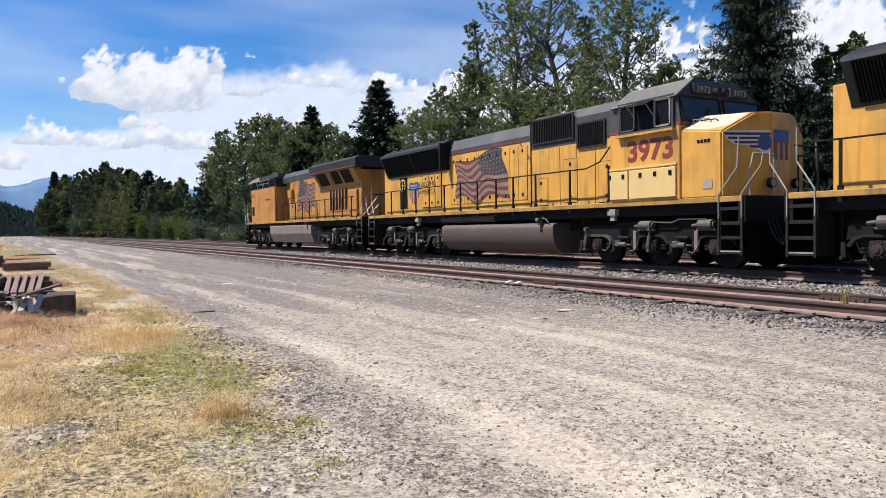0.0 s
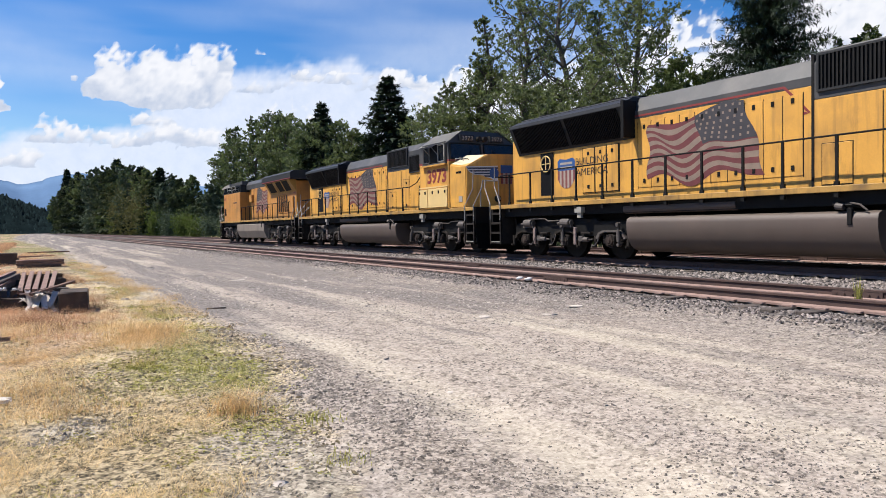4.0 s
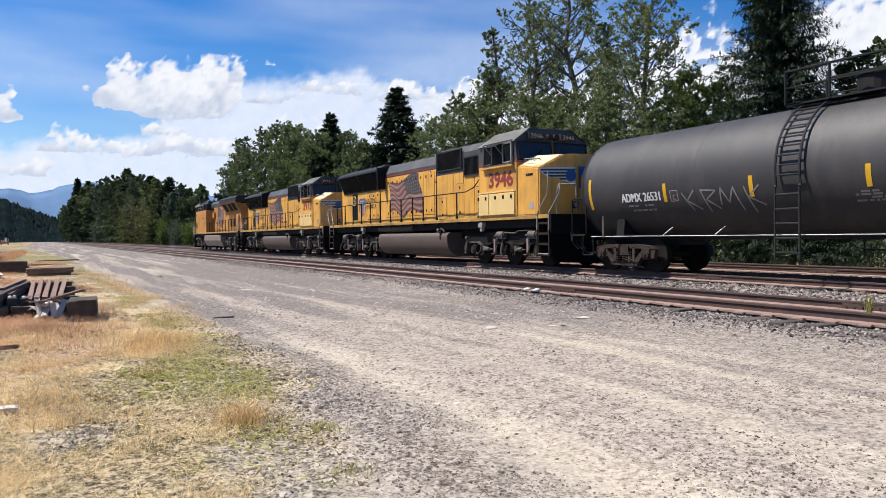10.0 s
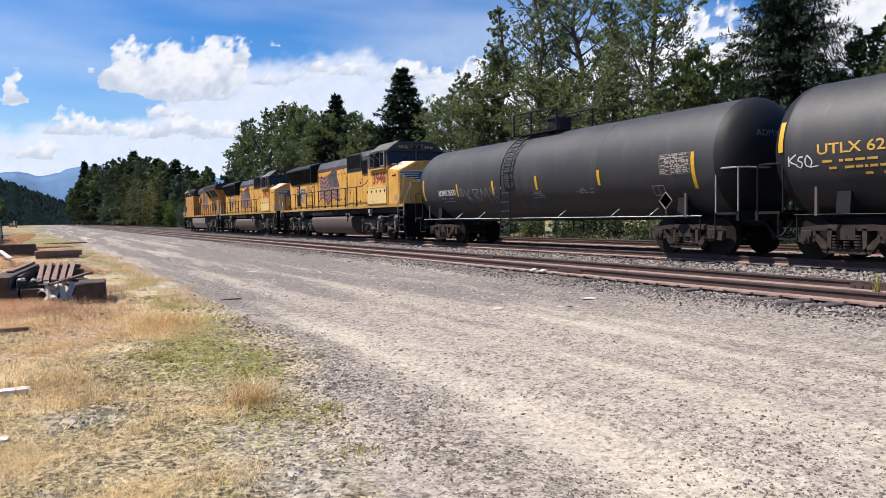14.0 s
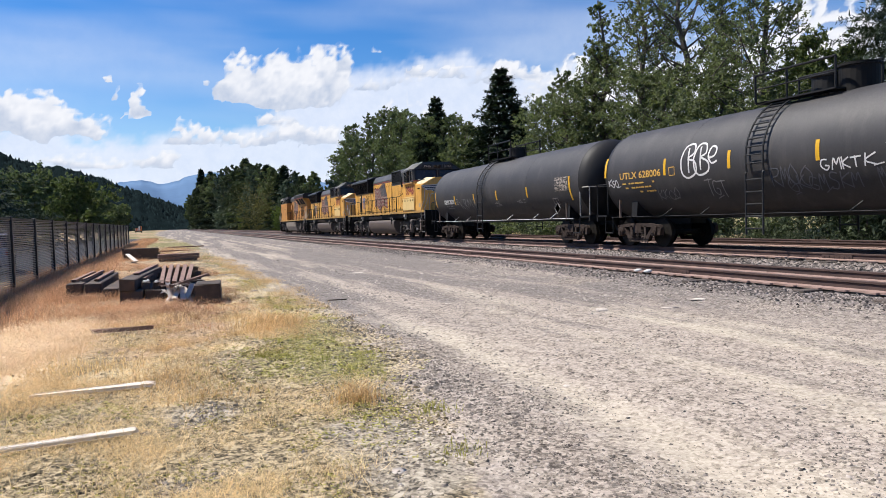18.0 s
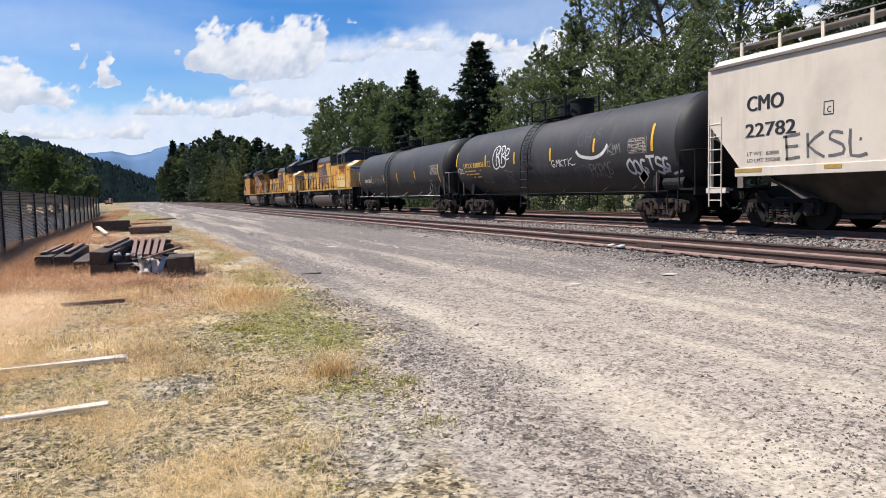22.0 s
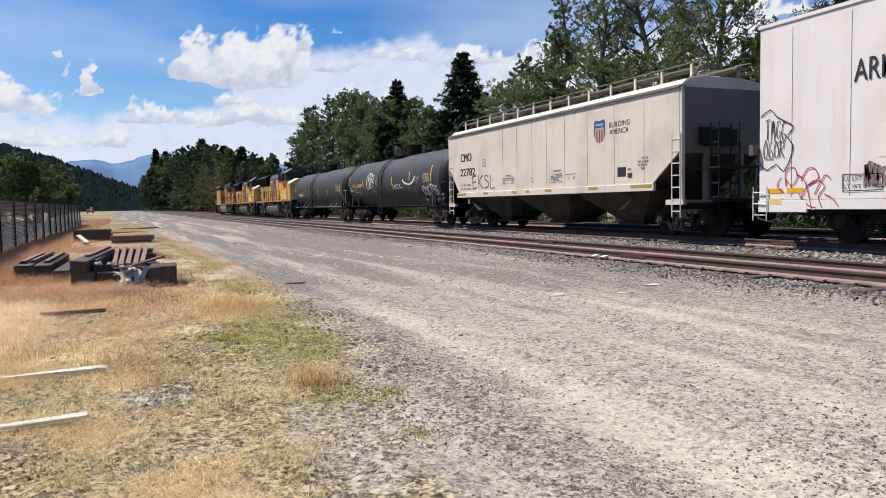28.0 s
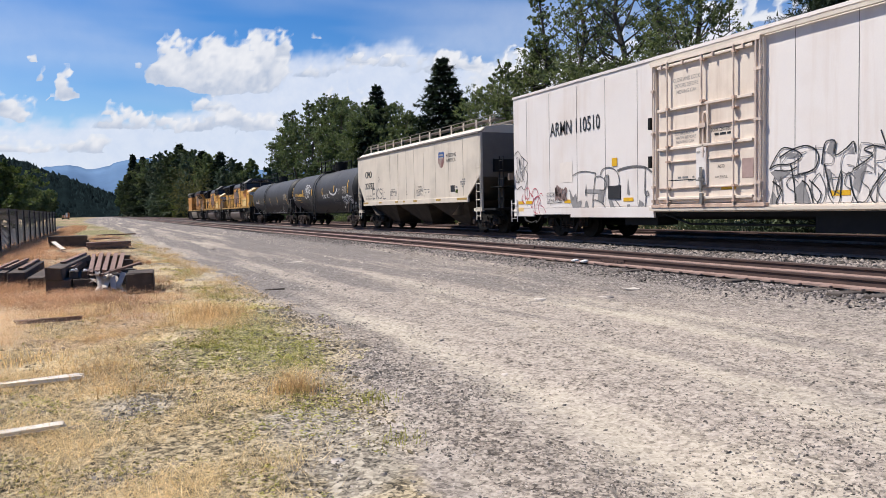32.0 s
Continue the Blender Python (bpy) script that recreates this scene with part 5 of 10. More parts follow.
def emd_loco(y_at, number, label):
    car = tagged(new("diesel_locomotive"), label, "locomotive", "locomotives of the train")
    CARS.append((car, y_at))
    car.location = (MAIN_X, y_at, MAIN_Z)
    frame_and_deck(car, -4.15, 15.95, (2.6, 9.35), ROUND_TANK)
    loco_bogie(car, -1.22, 1)
    loco_bogie(car, 12.2, -1)
    # hood: long engine housing, then the taller electrical part behind the cab
    part("engine_hood", boxes((-1.0, 1.0, 4.2, 15.3, 1.69, 3.86), bevel=0.02), YELLOW, car, "weathered yellow engine hood")
    bm = bmesh.new()
    prism(bm, [(-1.0, 3.86), (1.0, 3.86), (1.0, 4.05), (0.72, 4.46), (-0.72, 4.46), (-1.0, 4.05)], "y", 4.2, 9.6)
    part("hood_roof", bm, GREY, car, "faded grey hood roof")
    red = bmesh.new()
    for s in (-1, 1):
        box(red, min(s * 1.0, s * 1.006), max(s * 1.0, s * 1.006), 4.9, 9.5, 3.9, 3.95)
        stroke(red, [(4.9, 3.925), (4.3, 3.3), (4.9, 3.3)], 0.06, flat(s * 1.008), curve=1)
    part("red_line", red, RED, car)
    part("electrical_cabinet", boxes((-1.02, 1.02, 0.0, 4.2, 1.69, 3.55), bevel=0.02), YELLOW, car)
    bm = bmesh.new()
    prism(bm, [(-1.02, 3.55), (1.02, 3.55), (1.02, 4.3), (0.8, 4.58), (-0.8, 4.58), (-1.02, 4.3)], "y", 0.0, 4.2)
    part("intake_roof", bm, GREY, car)
    bm = boxes((-1.03, 1.03, 4.18, 4.24, 1.69, 4.5))
    part("body_joint", bm, BLACK, car)
    for s in (-1, 1):
        for a, b, c, d in ((2.1, 4.05, 3.74, 4.44), (0.75, 1.85, 3.4, 4.06)):
            back = part("air_intake", boxes((min(s * 1.02, s * 1.035), max(s * 1.02, s * 1.035), a, b, c, d)), DARK, car, "black louvred air intake")
            part("slats", slats(a, b, c, d, s * 1.03, s * 1.03, 0.085), BLACK, back)
            f = bmesh.new()
            for e, g, h, i in ((a - 0.05, b + 0.05, c - 0.05, c), (a - 0.05, b + 0.05, d, d + 0.05), (a - 0.05, a, c, d), (b, b + 0.05, c, d)):
                box(f, min(s * 1.02, s * 1.07), max(s * 1.02, s * 1.07), e, g, h, i)
            part("intake_frame", f, DARKGREY, back)
        # engine-room doors with latches
        y = 4.45
        while y < 9.3:
            dr = part("hood_door", boxes((min(s * 1.0, s * 1.014), max(s * 1.0, s * 1.014), y, y + 0.47, 1.98, 3.72), bevel=0.004), YELLOW, car)
            for z in (2.1, 3.55):
                part("latch", boxes((min(s * 1.014, s * 1.03), max(s * 1.014, s * 1.03), y + 0.2, y + 0.27, z, z + 0.11)), BLACK, dr)
            y += 0.49
        seam = bmesh.new()
        for k in range(11):
            box(seam, min(s * 1.0, s * 1.008), max(s * 1.0, s * 1.008), 4.43 + k * 0.49, 4.447 + k * 0.49, 1.95, 3.75)
        part("door_seam", seam, BLACK, car)
        for a, b, c, d in ((10.1, 10.55, 1.95, 3.25), (10.6, 11.05, 1.95, 3.25), (11.1, 11.6, 1.95, 3.25), (1.95, 2.55, 1.8, 3.1), (0.3, 1.0, 1.75, 2.9), (3.35, 4.0, 1.75, 2.6)):
            dr = part("side_door", boxes((min(s * 1.0, s * 1.034), max(s * 1.0, s * 1.034), a, b, c, d), bevel=0.006), YELLOW, car)
            for z in (c + 0.12, d - 0.2):
                part("latch", boxes((min(s * 1.034, s * 1.05), max(s * 1.034, s * 1.05), (a + b) / 2 - 0.04, (a + b) / 2 + 0.04, z, z + 0.1)), BLACK, dr)
            edge = bmesh.new()
            for e, g, h, i in ((a - 0.014, b + 0.014, c - 0.014, c), (a - 0.014, b + 0.014, d, d + 0.014), (a - 0.014, a, c, d), (b, b + 0.014, c, d)):
                box(edge, min(s * 1.0, s * 1.026), max(s * 1.0, s * 1.026), e, g, h, i)
            part("door_seal", edge, BLACK, dr)
        for yy, c, d in ((1.98, 3.1, 4.5), (2.75, 1.72, 3.5), (1.15, 1.72, 3.3), (0.08, 1.72, 4.2)):
            part("panel_joint", boxes((min(s * 1.02, s * 1.026), max(s * 1.02, s * 1.026), yy - 0.009, yy + 0.009, c, d)), BLACK, car)
        gap = bmesh.new()
        for yy in (10.07, 10.575, 11.075, 11.62):
            box(gap, min(s * 1.0, s * 1.02), max(s * 1.0, s * 1.02), yy - 0.012, yy + 0.012, 1.92, 3.28)
        part("door_gaps", gap, BLACK, car)
        # flared radiator section with two big screens
        bm = bmesh.new()
        prism(bm, [(s * 0.9, 3.3), (s * 1.02, 3.34), (s * 1.4, 4.2), (s * 1.38, 4.3), (s * 1.0, 4.46), (s * 0.3, 4.5), (s * 0.3, 3.3)], "y", 9.55, 14.9)
        rad = part("radiator_housing", bm, DARKGREY, car, "dark flared radiator housing")
        for a, b in ((9.75, 12.05), (12.2, 14.7)):
            v = bmesh.new()
            f = [v.verts.new(p) for p in ((s * 1.06, a, 3.4), (s * 1.06, b, 3.4), (s * 1.41, b, 4.17), (s * 1.41, a, 4.17))]
            v.faces.new(f)
            part("radiator_screen", v, DARK, rad, "black radiator screen")
            part("screen_slats", slats(a, b, 3.4, 4.17, s * 1.06, s * 1.41, 0.07), DARK, rad)
        part("radiator_end", boxes((min(s * 0.95, s * 1.42), max(s * 0.95, s * 1.42), 9.45, 9.56, 3.34, 4.35)), BLACK, rad)
        # brake recess painted as a flat black sheet for its shade, with its hand wheel
        rec = part("brake_recess", boxes((min(s * 1.0, s * 1.012), max(s * 1.0, s * 1.012), 13.05, 13.72, 1.95, 3.3)), DARK, car)
        w = bmesh.new()
        ring = [(s * 1.05, 13.4 + 0.25 * math.cos(i * math.pi / 8), 2.95 + 0.25 * math.sin(i * math.pi / 8)) for i in range(17)]
        line(w, ring, 0.022)
        for i in range(0, 16, 4):
            line(w, [ring[i], (s * 1.05, 13.4, 2.95)], 0.014)
        part("hand_brake_wheel", w, CREAM, rec, "yellow spoked hand brake wheel")
    part("radiator_roof", boxes((-0.95, 0.95, 9.6, 14.85, 4.4, 4.52), bevel=0.03), DARKGREY, car)
    for k, yy in enumerate((10.6, 12.3, 14.0)):
        c = bmesh.new()
        tube(c, (0, yy, 4.5), (0, yy, 4.62), 0.68, 24)
        part("roof_fan", c, BLACK, car)
    part("exhaust", boxes((-0.25, 0.25, 6.6, 7.7, 4.4, 4.6), bevel=0.03), BLACK, car)
    # cab, lower half yellow and upper half grey
    part("cab_lower", boxes((-1.53, 1.53, -2.42, 0.0, 1.69, 3.5), bevel=0.015), YELLOW, car)
    part("cab_stripe", boxes((-1.535, 1.535, -2.45, 0.0, 3.5, 3.58)), RED, car)
    bm = bmesh.new()
    lo = [(-1.53, -2.46, 3.58), (1.53, -2.46, 3.58), (1.53, 0, 3.58), (-1.53, 0, 3.58)]
    md = [(-1.53, -2.34, 4.22), (1.53, -2.34, 4.22), (1.53, 0, 4.22), (-1.53, 0, 4.22)]
    hi = [(-0.85, -2.22, 4.7), (0.85, -2.22, 4.7), (0.85, 0, 4.7), (-0.85, 0, 4.7)]
    rows = [[bm.verts.new(p) for p in r] for r in (lo, md, hi)]
    for a, b in zip(rows, rows[1:]):
        for i in range(4):
            bm.faces.new((a[i], a[(i + 1) % 4], b[(i + 1) % 4], b[i]))
    bm.faces.new(rows[2]), bm.faces.new(rows[0][::-1])
    cab = part("cab_upper", bm, GREY, car, "faded grey cab top")
    for s in (-1, 1):
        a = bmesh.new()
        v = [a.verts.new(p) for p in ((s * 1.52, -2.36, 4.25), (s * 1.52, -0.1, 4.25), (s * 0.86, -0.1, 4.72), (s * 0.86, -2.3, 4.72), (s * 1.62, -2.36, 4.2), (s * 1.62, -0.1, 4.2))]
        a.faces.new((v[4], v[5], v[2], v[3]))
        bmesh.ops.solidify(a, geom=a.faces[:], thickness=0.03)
        # the sunlit side's eave is coloured paler; the other keeps plain grey
        part("cab_eave", a, PALE if s < 0 else GREY, cab, "grey cab roof edge, coloured paler on the sunlit side")
        cab_window(car, -2.22, -0.42, 3.5, 4.22, s * 1.53)
    for s in (-1, 1):
        # windscreens follow the leaning cab front
        v = bmesh.new()
        pts = [(s * 0.08, -2.476, 3.6), (s * 1.47, -2.476, 3.6), (s * 1.44, -2.37, 4.2), (s * 0.08, -2.37, 4.2)]
        v.faces.new([v.verts.new(p) for p in pts])
        part("windscreen", v, GLASS, cab, "dark windscreen glass")
        f = bmesh.new()
        line(f, [*pts, pts[0]], 0.03, 6)
        part("windscreen_frame", f, BLACK, cab)
        w = bmesh.new()
        line(w, [(s * 0.75, -2.5, 3.62), (s * 0.5, -2.47, 3.95)], 0.015)
        part("wiper", w, BLACK, cab)
    for s in (-1, 1):
        board = part("number_board", boxes((s * 0.675 - 0.325, s * 0.675 + 0.325, -2.42, -2.26, 4.3, 4.54), bevel=0.01), INK, cab)
        front = letters(number, 0, 1, 0, 1, lambda u, v, s=s: (s * 0.675 - 0.24 + 0.48 * u, -2.424, 4.34 + 0.15 * v))
        part("board_number", front, STRIPE_WHITE, board)
    hl = bmesh.new()
    for s in (-0.13, 0.13):
        tube(hl, (s, -2.46, 4.4), (s, -2.3, 4.4), 0.1, 14)
    part("headlight", hl, DUSTY, cab)
    # nose with tapered front
    plan = [(-1.5, -2.42, 3.36), (-1.5, -3.62, 3.2), (-0.75, -3.915, 3.64), (-0.35, -4.07, 3.66), (0.35, -4.07, 3.66), (0.75, -3.915, 3.64), (1.5, -3.62, 3.2), (1.5, -2.42, 3.36)]
    bm = bmesh.new()
    low = [bm.verts.new((x, y, 1.69)) for x, y, z in plan]
    mid = [bm.verts.new(p) for p in plan]
    ridge_l, ridge_r = bm.verts.new((-0.75, -2.42, 3.74)), bm.verts.new((0.75, -2.42, 3.74))
    for i in range(7):
        bm.faces.new((low[i], low[i + 1], mid[i + 1], mid[i]))
    bm.faces.new((mid[0], mid[1], mid[2], ridge_l)), bm.faces.new((ridge_r, mid[5], mid[6], mid[7]))
    bm.faces.new((ridge_l, mid[2], mid[3], mid[4], mid[5], ridge_r)), bm.faces.new((low[0], mid[0], ridge_l, ridge_r, mid[7], low[7])), bm.faces.new(low[::-1])
    bmesh.ops.recalc_face_normals(bm, faces=bm.faces[:])
    bmesh.ops.bevel(bm, geom=bm.edges[:], offset=0.035, segments=2, affect="EDGES")
    nose = part("nose", bm, YELLOW, car, "yellow nose with a slightly pointed front")
    # sunlight on the nose's left slope, put in as a pale sheet
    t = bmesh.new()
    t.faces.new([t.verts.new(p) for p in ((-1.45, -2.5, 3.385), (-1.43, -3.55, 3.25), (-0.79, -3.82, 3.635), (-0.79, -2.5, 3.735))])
    part("nose_top_sheet", t, NOSETOP, nose, "pale nose top with sunlight put into its colour")

    def front(u, v):                       # u: 0 at the corner, 1 beside the middle
        return (-1.5 + 1.15 * u - 0.004, -3.62 - 0.45 * u - 0.008, v)

    def painted(name, outline, mat, lift, label=""):
        w = bmesh.new()
        w.faces.new([w.verts.new(front(u, v)) for u, v in outline])
        for vv in w.verts:
            vv.co.y -= lift
        part(name, w, mat, nose, label)
    painted("wing_edging", [(0.0, 3.2), (0.98, 3.22), (0.98, 2.66), (0.88, 2.66), (0.76, 2.76), (0.62, 2.8), (0.5, 2.87), (0.24, 2.9), (0.1, 3.02)], WHITE, 0.0, "white-edged wing emblem")
    for k, (a, b) in enumerate(((0.03, 0.98), (0.1, 0.98), (0.24, 0.98), (0.54, 0.98))):
        z = 3.135 - k * 0.098
        painted("wing_stripe", [(a, z + 0.028), (b, z + 0.028), (b, z - 0.03), (a + 0.04, z - 0.03)], NAVY, 0.003)
    painted("wing_root", [(0.86 + 0.14 * math.cos(a * math.pi / 8), 2.95 + 0.2 * math.sin(a * math.pi / 8)) for a in range(16)], BLUE, 0.006, "blue disc of the emblem")
    part("nose_badge", boxes((-0.26, 0.26, -4.092, -4.075, 2.95, 3.24)), BLUE, nose)
    for k in range(5):
        part("badge_bar", boxes((-0.25 + k * 0.1, -0.17 + k * 0.1, -4.092, -4.075, 2.55, 2.95)), STRIPE_RED if k % 2 == 0 else STRIPE_WHITE, nose)
    for x in (-1.47, -1.2):
        g = bmesh.new()
        line(g, [(x + 0.1, -2.7, 3.45), (x + 0.05, -2.75, 3.57), (x + 0.05, -3.2, 3.55), (x + 0.1, -3.25, 3.45)], 0.014)
        part("nose_grab", g, PALE if x < -1.3 else BLACK, nose)
    for k in range(4):
        part("nose_vent", boxes((-1.512, -1.49, -3.0 - k * 0.1, -2.93 - k * 0.1, 2.98, 3.06)), DARK, nose)
    part("notice", boxes((-1.512, -1.49, -3.36, -3.1, 1.9, 2.13)), STRIPE_WHITE, nose)
    # lower cab panels
    for s in (-1, 1):
        for a, b in ((-0.7, -0.02), (-2.32, -0.74)):
            p = part("battery_box_door", boxes((min(s * 1.53, s * 1.575), max(s * 1.53, s * 1.575), a, b, 1.76, 2.5), bevel=0.01), CREAM, car, "pale yellow equipment box door")
            for yy in np.arange(a + 0.12, b, 0.5):
                part("latch", boxes((min(s * 1.575, s * 1.59), max(s * 1.575, s * 1.59), yy, yy + 0.09, 2.3, 2.42)), DARK, p)
    part("gutter", boxes((-1.56, 1.56, -2.34, 0.0, 2.54, 2.59)), CREAM, car)
    part("road_number", letters(number, -0.68, -2.22, 2.7, 3.27, flat(-1.537), 0.035), RED, car, "maroon road number")
    # decals of the hood
    flag(car, 5.35, 8.95, -1.018)
    shield(car, 12.42, 2.12, 3.05, -1.006)
    part("slogan_line", letters("BUILDING", 11.92, 10.5, 2.79, 3.0, flat(-1.042)), INK, car)
    part("slogan_line", letters("AMERICA", 11.92, 10.5, 2.47, 2.68, flat(-1.042)), INK, car)
    # rails, stairs, ends
    handrail(car, [(1.47, 15.4, 2.7), (1.47, 1.05, 2.7), (1.4, 0.55, 2.85), (1.1, 0.3, 3.42)], (14.85, 13.67, 12.55, 11.4, 10.26, 9.08, 7.91, 6.76, 5.6, 4.6, 3.4, 1.75, 0.12), 1.69)
    steps(car, 15.35, 1)
    steps(car, -3.55, -1)
    for s in (-1, 1):
        g = bmesh.new()
        line(g, [(s * 0.45, -4.2, 1.7), (s * 0.45, -4.2, 2.65), (s * 1.1, -4.15, 2.65), (s * 1.2, -4.15, 2.3), (s * 1.2, -4.15, 1.7)], 0.022)
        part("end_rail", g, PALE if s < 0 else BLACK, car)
        g = bmesh.new()
        line(g, [(s * 0.4, 16.0, 1.7), (s * 0.4, 16.0, 2.7), (s * 1.3, 15.95, 2.7)], 0.022)
        part("end_rail", g, BLACK, car)
        part("step_light", boxes((s * 0.9 - 0.55, s * 0.9 + 0.3, -4.16, -4.12, 1.58, 1.68)), REFLECT, car)
        b = bmesh.new()
        tube(b, (s * 0.45, -4.2, 2.0), (s * 0.45, -4.1, 2.0), 0.12, 14)
        lamp = part("ditch_light", b, BLACK, car)
        b = bmesh.new()
        tube(b, (s * 0.45, -4.21, 2.0), (s * 0.45, -4.2, 2.0), 0.09, 14)
        part("lens", b, PALE, lamp)
    plough(car, -4.3, -1)
    plough(car, 16.1, 1)
    coupler(car, -4.25, -1)
    coupler(car, 15.65, 1)
    for x in (-0.8, -0.65, -0.5, 0.6):
        h = bmesh.new()
        line(h, [(x, -4.3, 1.15), (x - 0.02, -4.5, 0.75), (x + 0.05, -4.65, 0.6)], 0.026)
        part("hose", h, RUBBER, car)
    for yy in (0.0, 11.3):
        part("sand_box_bracket", boxes((-1.5, -1.3, yy - 0.15, yy + 0.15, 1.35, 1.52), (-1.46, -1.36, yy - 0.08, yy + 0.08, 1.2, 1.4)), PALE, car)
    return car


def ge_loco(y_at):
    """The leading engine, cab first: y runs forward from its middle."""
    car = tagged(new("diesel_locomotive"), "weathered yellow leading locomotive with wide grey radiator wings", "locomotive", "locomotives of the train")
    CARS.append((car, y_at))
    car.location = (MAIN_X, y_at, MAIN_Z)
    frame_and_deck(car, -10.4, 10.0, (-3.3, 4.4), FLAT_TANK)
    loco_bogie(car, -6.8, 1)
    loco_bogie(car, 7.2, -1)
    part("engine_hood", boxes((-1.0, 1.0, -9.4, 1.5, 1.69, 4.05), bevel=0.02), SOOTY, car, "sooty yellow engine hood")
    # recess shade behind the cab is put into the darker, grimy yellow
    part("cab_back_equipment", boxes((-0.72, 0.72, 1.5, 3.1, 1.69, 4.05), bevel=0.02), GRIME_SHADE, car, "recessed panels behind the cab, grimy yellow darkened for shade")
    bm = bmesh.new()
    prism(bm, [(-1.0, 4.05), (1.0, 4.05), (1.0, 4.4), (0.8, 4.68), (-0.8, 4.68), (-1.0, 4.4)], "y", -3.6, 3.1)
    part("hood_roof", bm, GREY, car)
    # radiator roof: wide wings over a sloping soffit with screened openings
    bm = bmesh.new()
    prism(bm, [(-1.5, 4.12), (-1.54, 4.16), (-1.54, 4.52), (-1.3, 4.66), (1.3, 4.66), (1.54, 4.52), (1.54, 4.16), (1.5, 4.12)], "y", -9.9, -3.4)
    wing = part("radiator_wing", bm, DARKGREY, car, "broad grey overhanging radiator roof")
    part("wing_red_line", boxes((-1.546, 1.546, -9.85, -3.45, 4.14, 4.19)), RED, wing)
    for s in (-1, 1):
        bm = bmesh.new()
        soffit = [(s * 0.98, 3.3), (s * 1.02, 3.42), (s * 1.46, 4.118), (s * 0.98, 4.118)]
        prism(bm, soffit, "y", -9.35, -3.75)
        # flare takes the same darker yellow for the wing's shadow
        flare = part("radiator_flare", bm, GRIME_SHADE, car, "yellow flare under the radiator wing, darkened for its shadow")
        for a, b in ((-5.5, -4.1), (-7.25, -6.15), (-8.7, -7.5)):
            v = bmesh.new()
            v.faces.new([v.verts.new(p) for p in ((s * 1.065, a, 3.47), (s * 1.065, b, 3.47), (s * 1.45, b - 0.12, 4.08), (s * 1.45, a - 0.12, 4.08))])
            part("radiator_intake", v, DARK, flare, "black radiator intake")
        y = -3.5
        while y < 1.0:
            dr = part("hood_door", boxes((min(s * 1.0, s * 1.014), max(s * 1.0, s * 1.014), y, y + 0.58, 1.95, 3.95), bevel=0.004), SOOTY, car)
            part("latch", boxes((min(s * 1.014, s * 1.03), max(s * 1.014, s * 1.03), y + 0.26, y + 0.34, 2.5, 2.62)), BLACK, dr)
            y += 0.62
        for k in range(6):
            a = -7.6 + k * 0.42
            f = part("louvre_frame", boxes((min(s * 1.0, s * 1.03), max(s * 1.0, s * 1.03), a - 0.05, a + 0.33, 2.05, 3.28), bevel=0.01), SOOTY, car)
            part("louvre", boxes((min(s * 1.03, s * 1.035), max(s * 1.03, s * 1.035), a, a + 0.26, 2.12, 3.2)), DARK, f)
        part("tool_box", boxes((min(s * 1.0, s * 1.2), max(s * 1.0, s * 1.2), 0.75, 1.45, 3.05, 3.6), bevel=0.02), SOOTY, car)
        part("side_locker", boxes((min(s * 1.0, s * 1.12), max(s * 1.0, s * 1.12), -9.0, -8.1, 1.75, 3.1), bevel=0.02), SOOTY, car)
        # wrap-around side glass in three panes, the foremost cut to the windscreen's slope
        for a, b, c in ((3.25, 4.75, 4.75), (4.9, 6.6, 6.6), (6.75, 8.75, 8.3)):
            v = bmesh.new()
            v.faces.new([v.verts.new(p) for p in ((s * 1.455, a, 3.97), (s * 1.455, b, 3.97), (s * 1.445, c, 4.42), (s * 1.445, a, 4.42))])
            part("side_glass", v, GLASS, car, "dark side glass of the cab")
        for y0, y1 in ((4.1, 5.3), (5.6, 6.8)):
            g = bmesh.new()
            line(g, [(s * 1.52, y0, 3.95), (s * 1.6, y0, 4.4), (s * 1.6, y1, 4.4), (s * 1.52, y1, 3.95)], 0.02)
            line(g, [(s * 1.56, y0, 4.18), (s * 1.56, y1, 4.18)], 0.02)
            part("window_guard", g, PALE, car, "pale steel window guard rail")
    part("cab_lower", boxes((-1.5, 1.5, 3.1, 8.5, 1.6, 3.9), bevel=0.02), SOOTY, car, "sooty yellow cab side")
    bm = bmesh.new()
    plan = [(-1.5, 8.5), (-1.0, 10.0), (1.0, 10.0), (1.5, 8.5)]
    lo = [bm.verts.new((x, y, 1.6)) for x, y in plan]
    hi = [bm.verts.new((x * 0.97, y - (0.12 if y > 9 else 0), 3.85)) for x, y in plan]
    for i in range(4):
        bm.faces.new((lo[i], lo[(i + 1) % 4], hi[(i + 1) % 4], hi[i]))
    bm.faces.new(hi), bm.faces.new(lo[::-1])
    bmesh.ops.recalc_face_normals(bm, faces=bm.faces[:])
    bmesh.ops.bevel(bm, geom=bm.edges[:], offset=0.05, segments=2, affect="EDGES")
    part("nose", bm, SOOTY, car, "blunt sooty yellow nose")
    bm = bmesh.new()
    prism(bm, [(3.1, 3.9), (9.2, 3.9), (8.5, 4.5), (3.1, 4.5)], "x", -1.44, 1.44)
    cab = part("cab_upper", bm, DARKGREY, car)
    bm = bmesh.new()
    prism(bm, [(3.0, 4.48), (6.6, 4.48), (6.6, 4.72), (3.0, 4.76)], "x", -1.3, 1.3)
    part("cab_roof", bm, GREY, cab)
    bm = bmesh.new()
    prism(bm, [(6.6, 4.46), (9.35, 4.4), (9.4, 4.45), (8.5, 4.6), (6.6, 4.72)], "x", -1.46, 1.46)
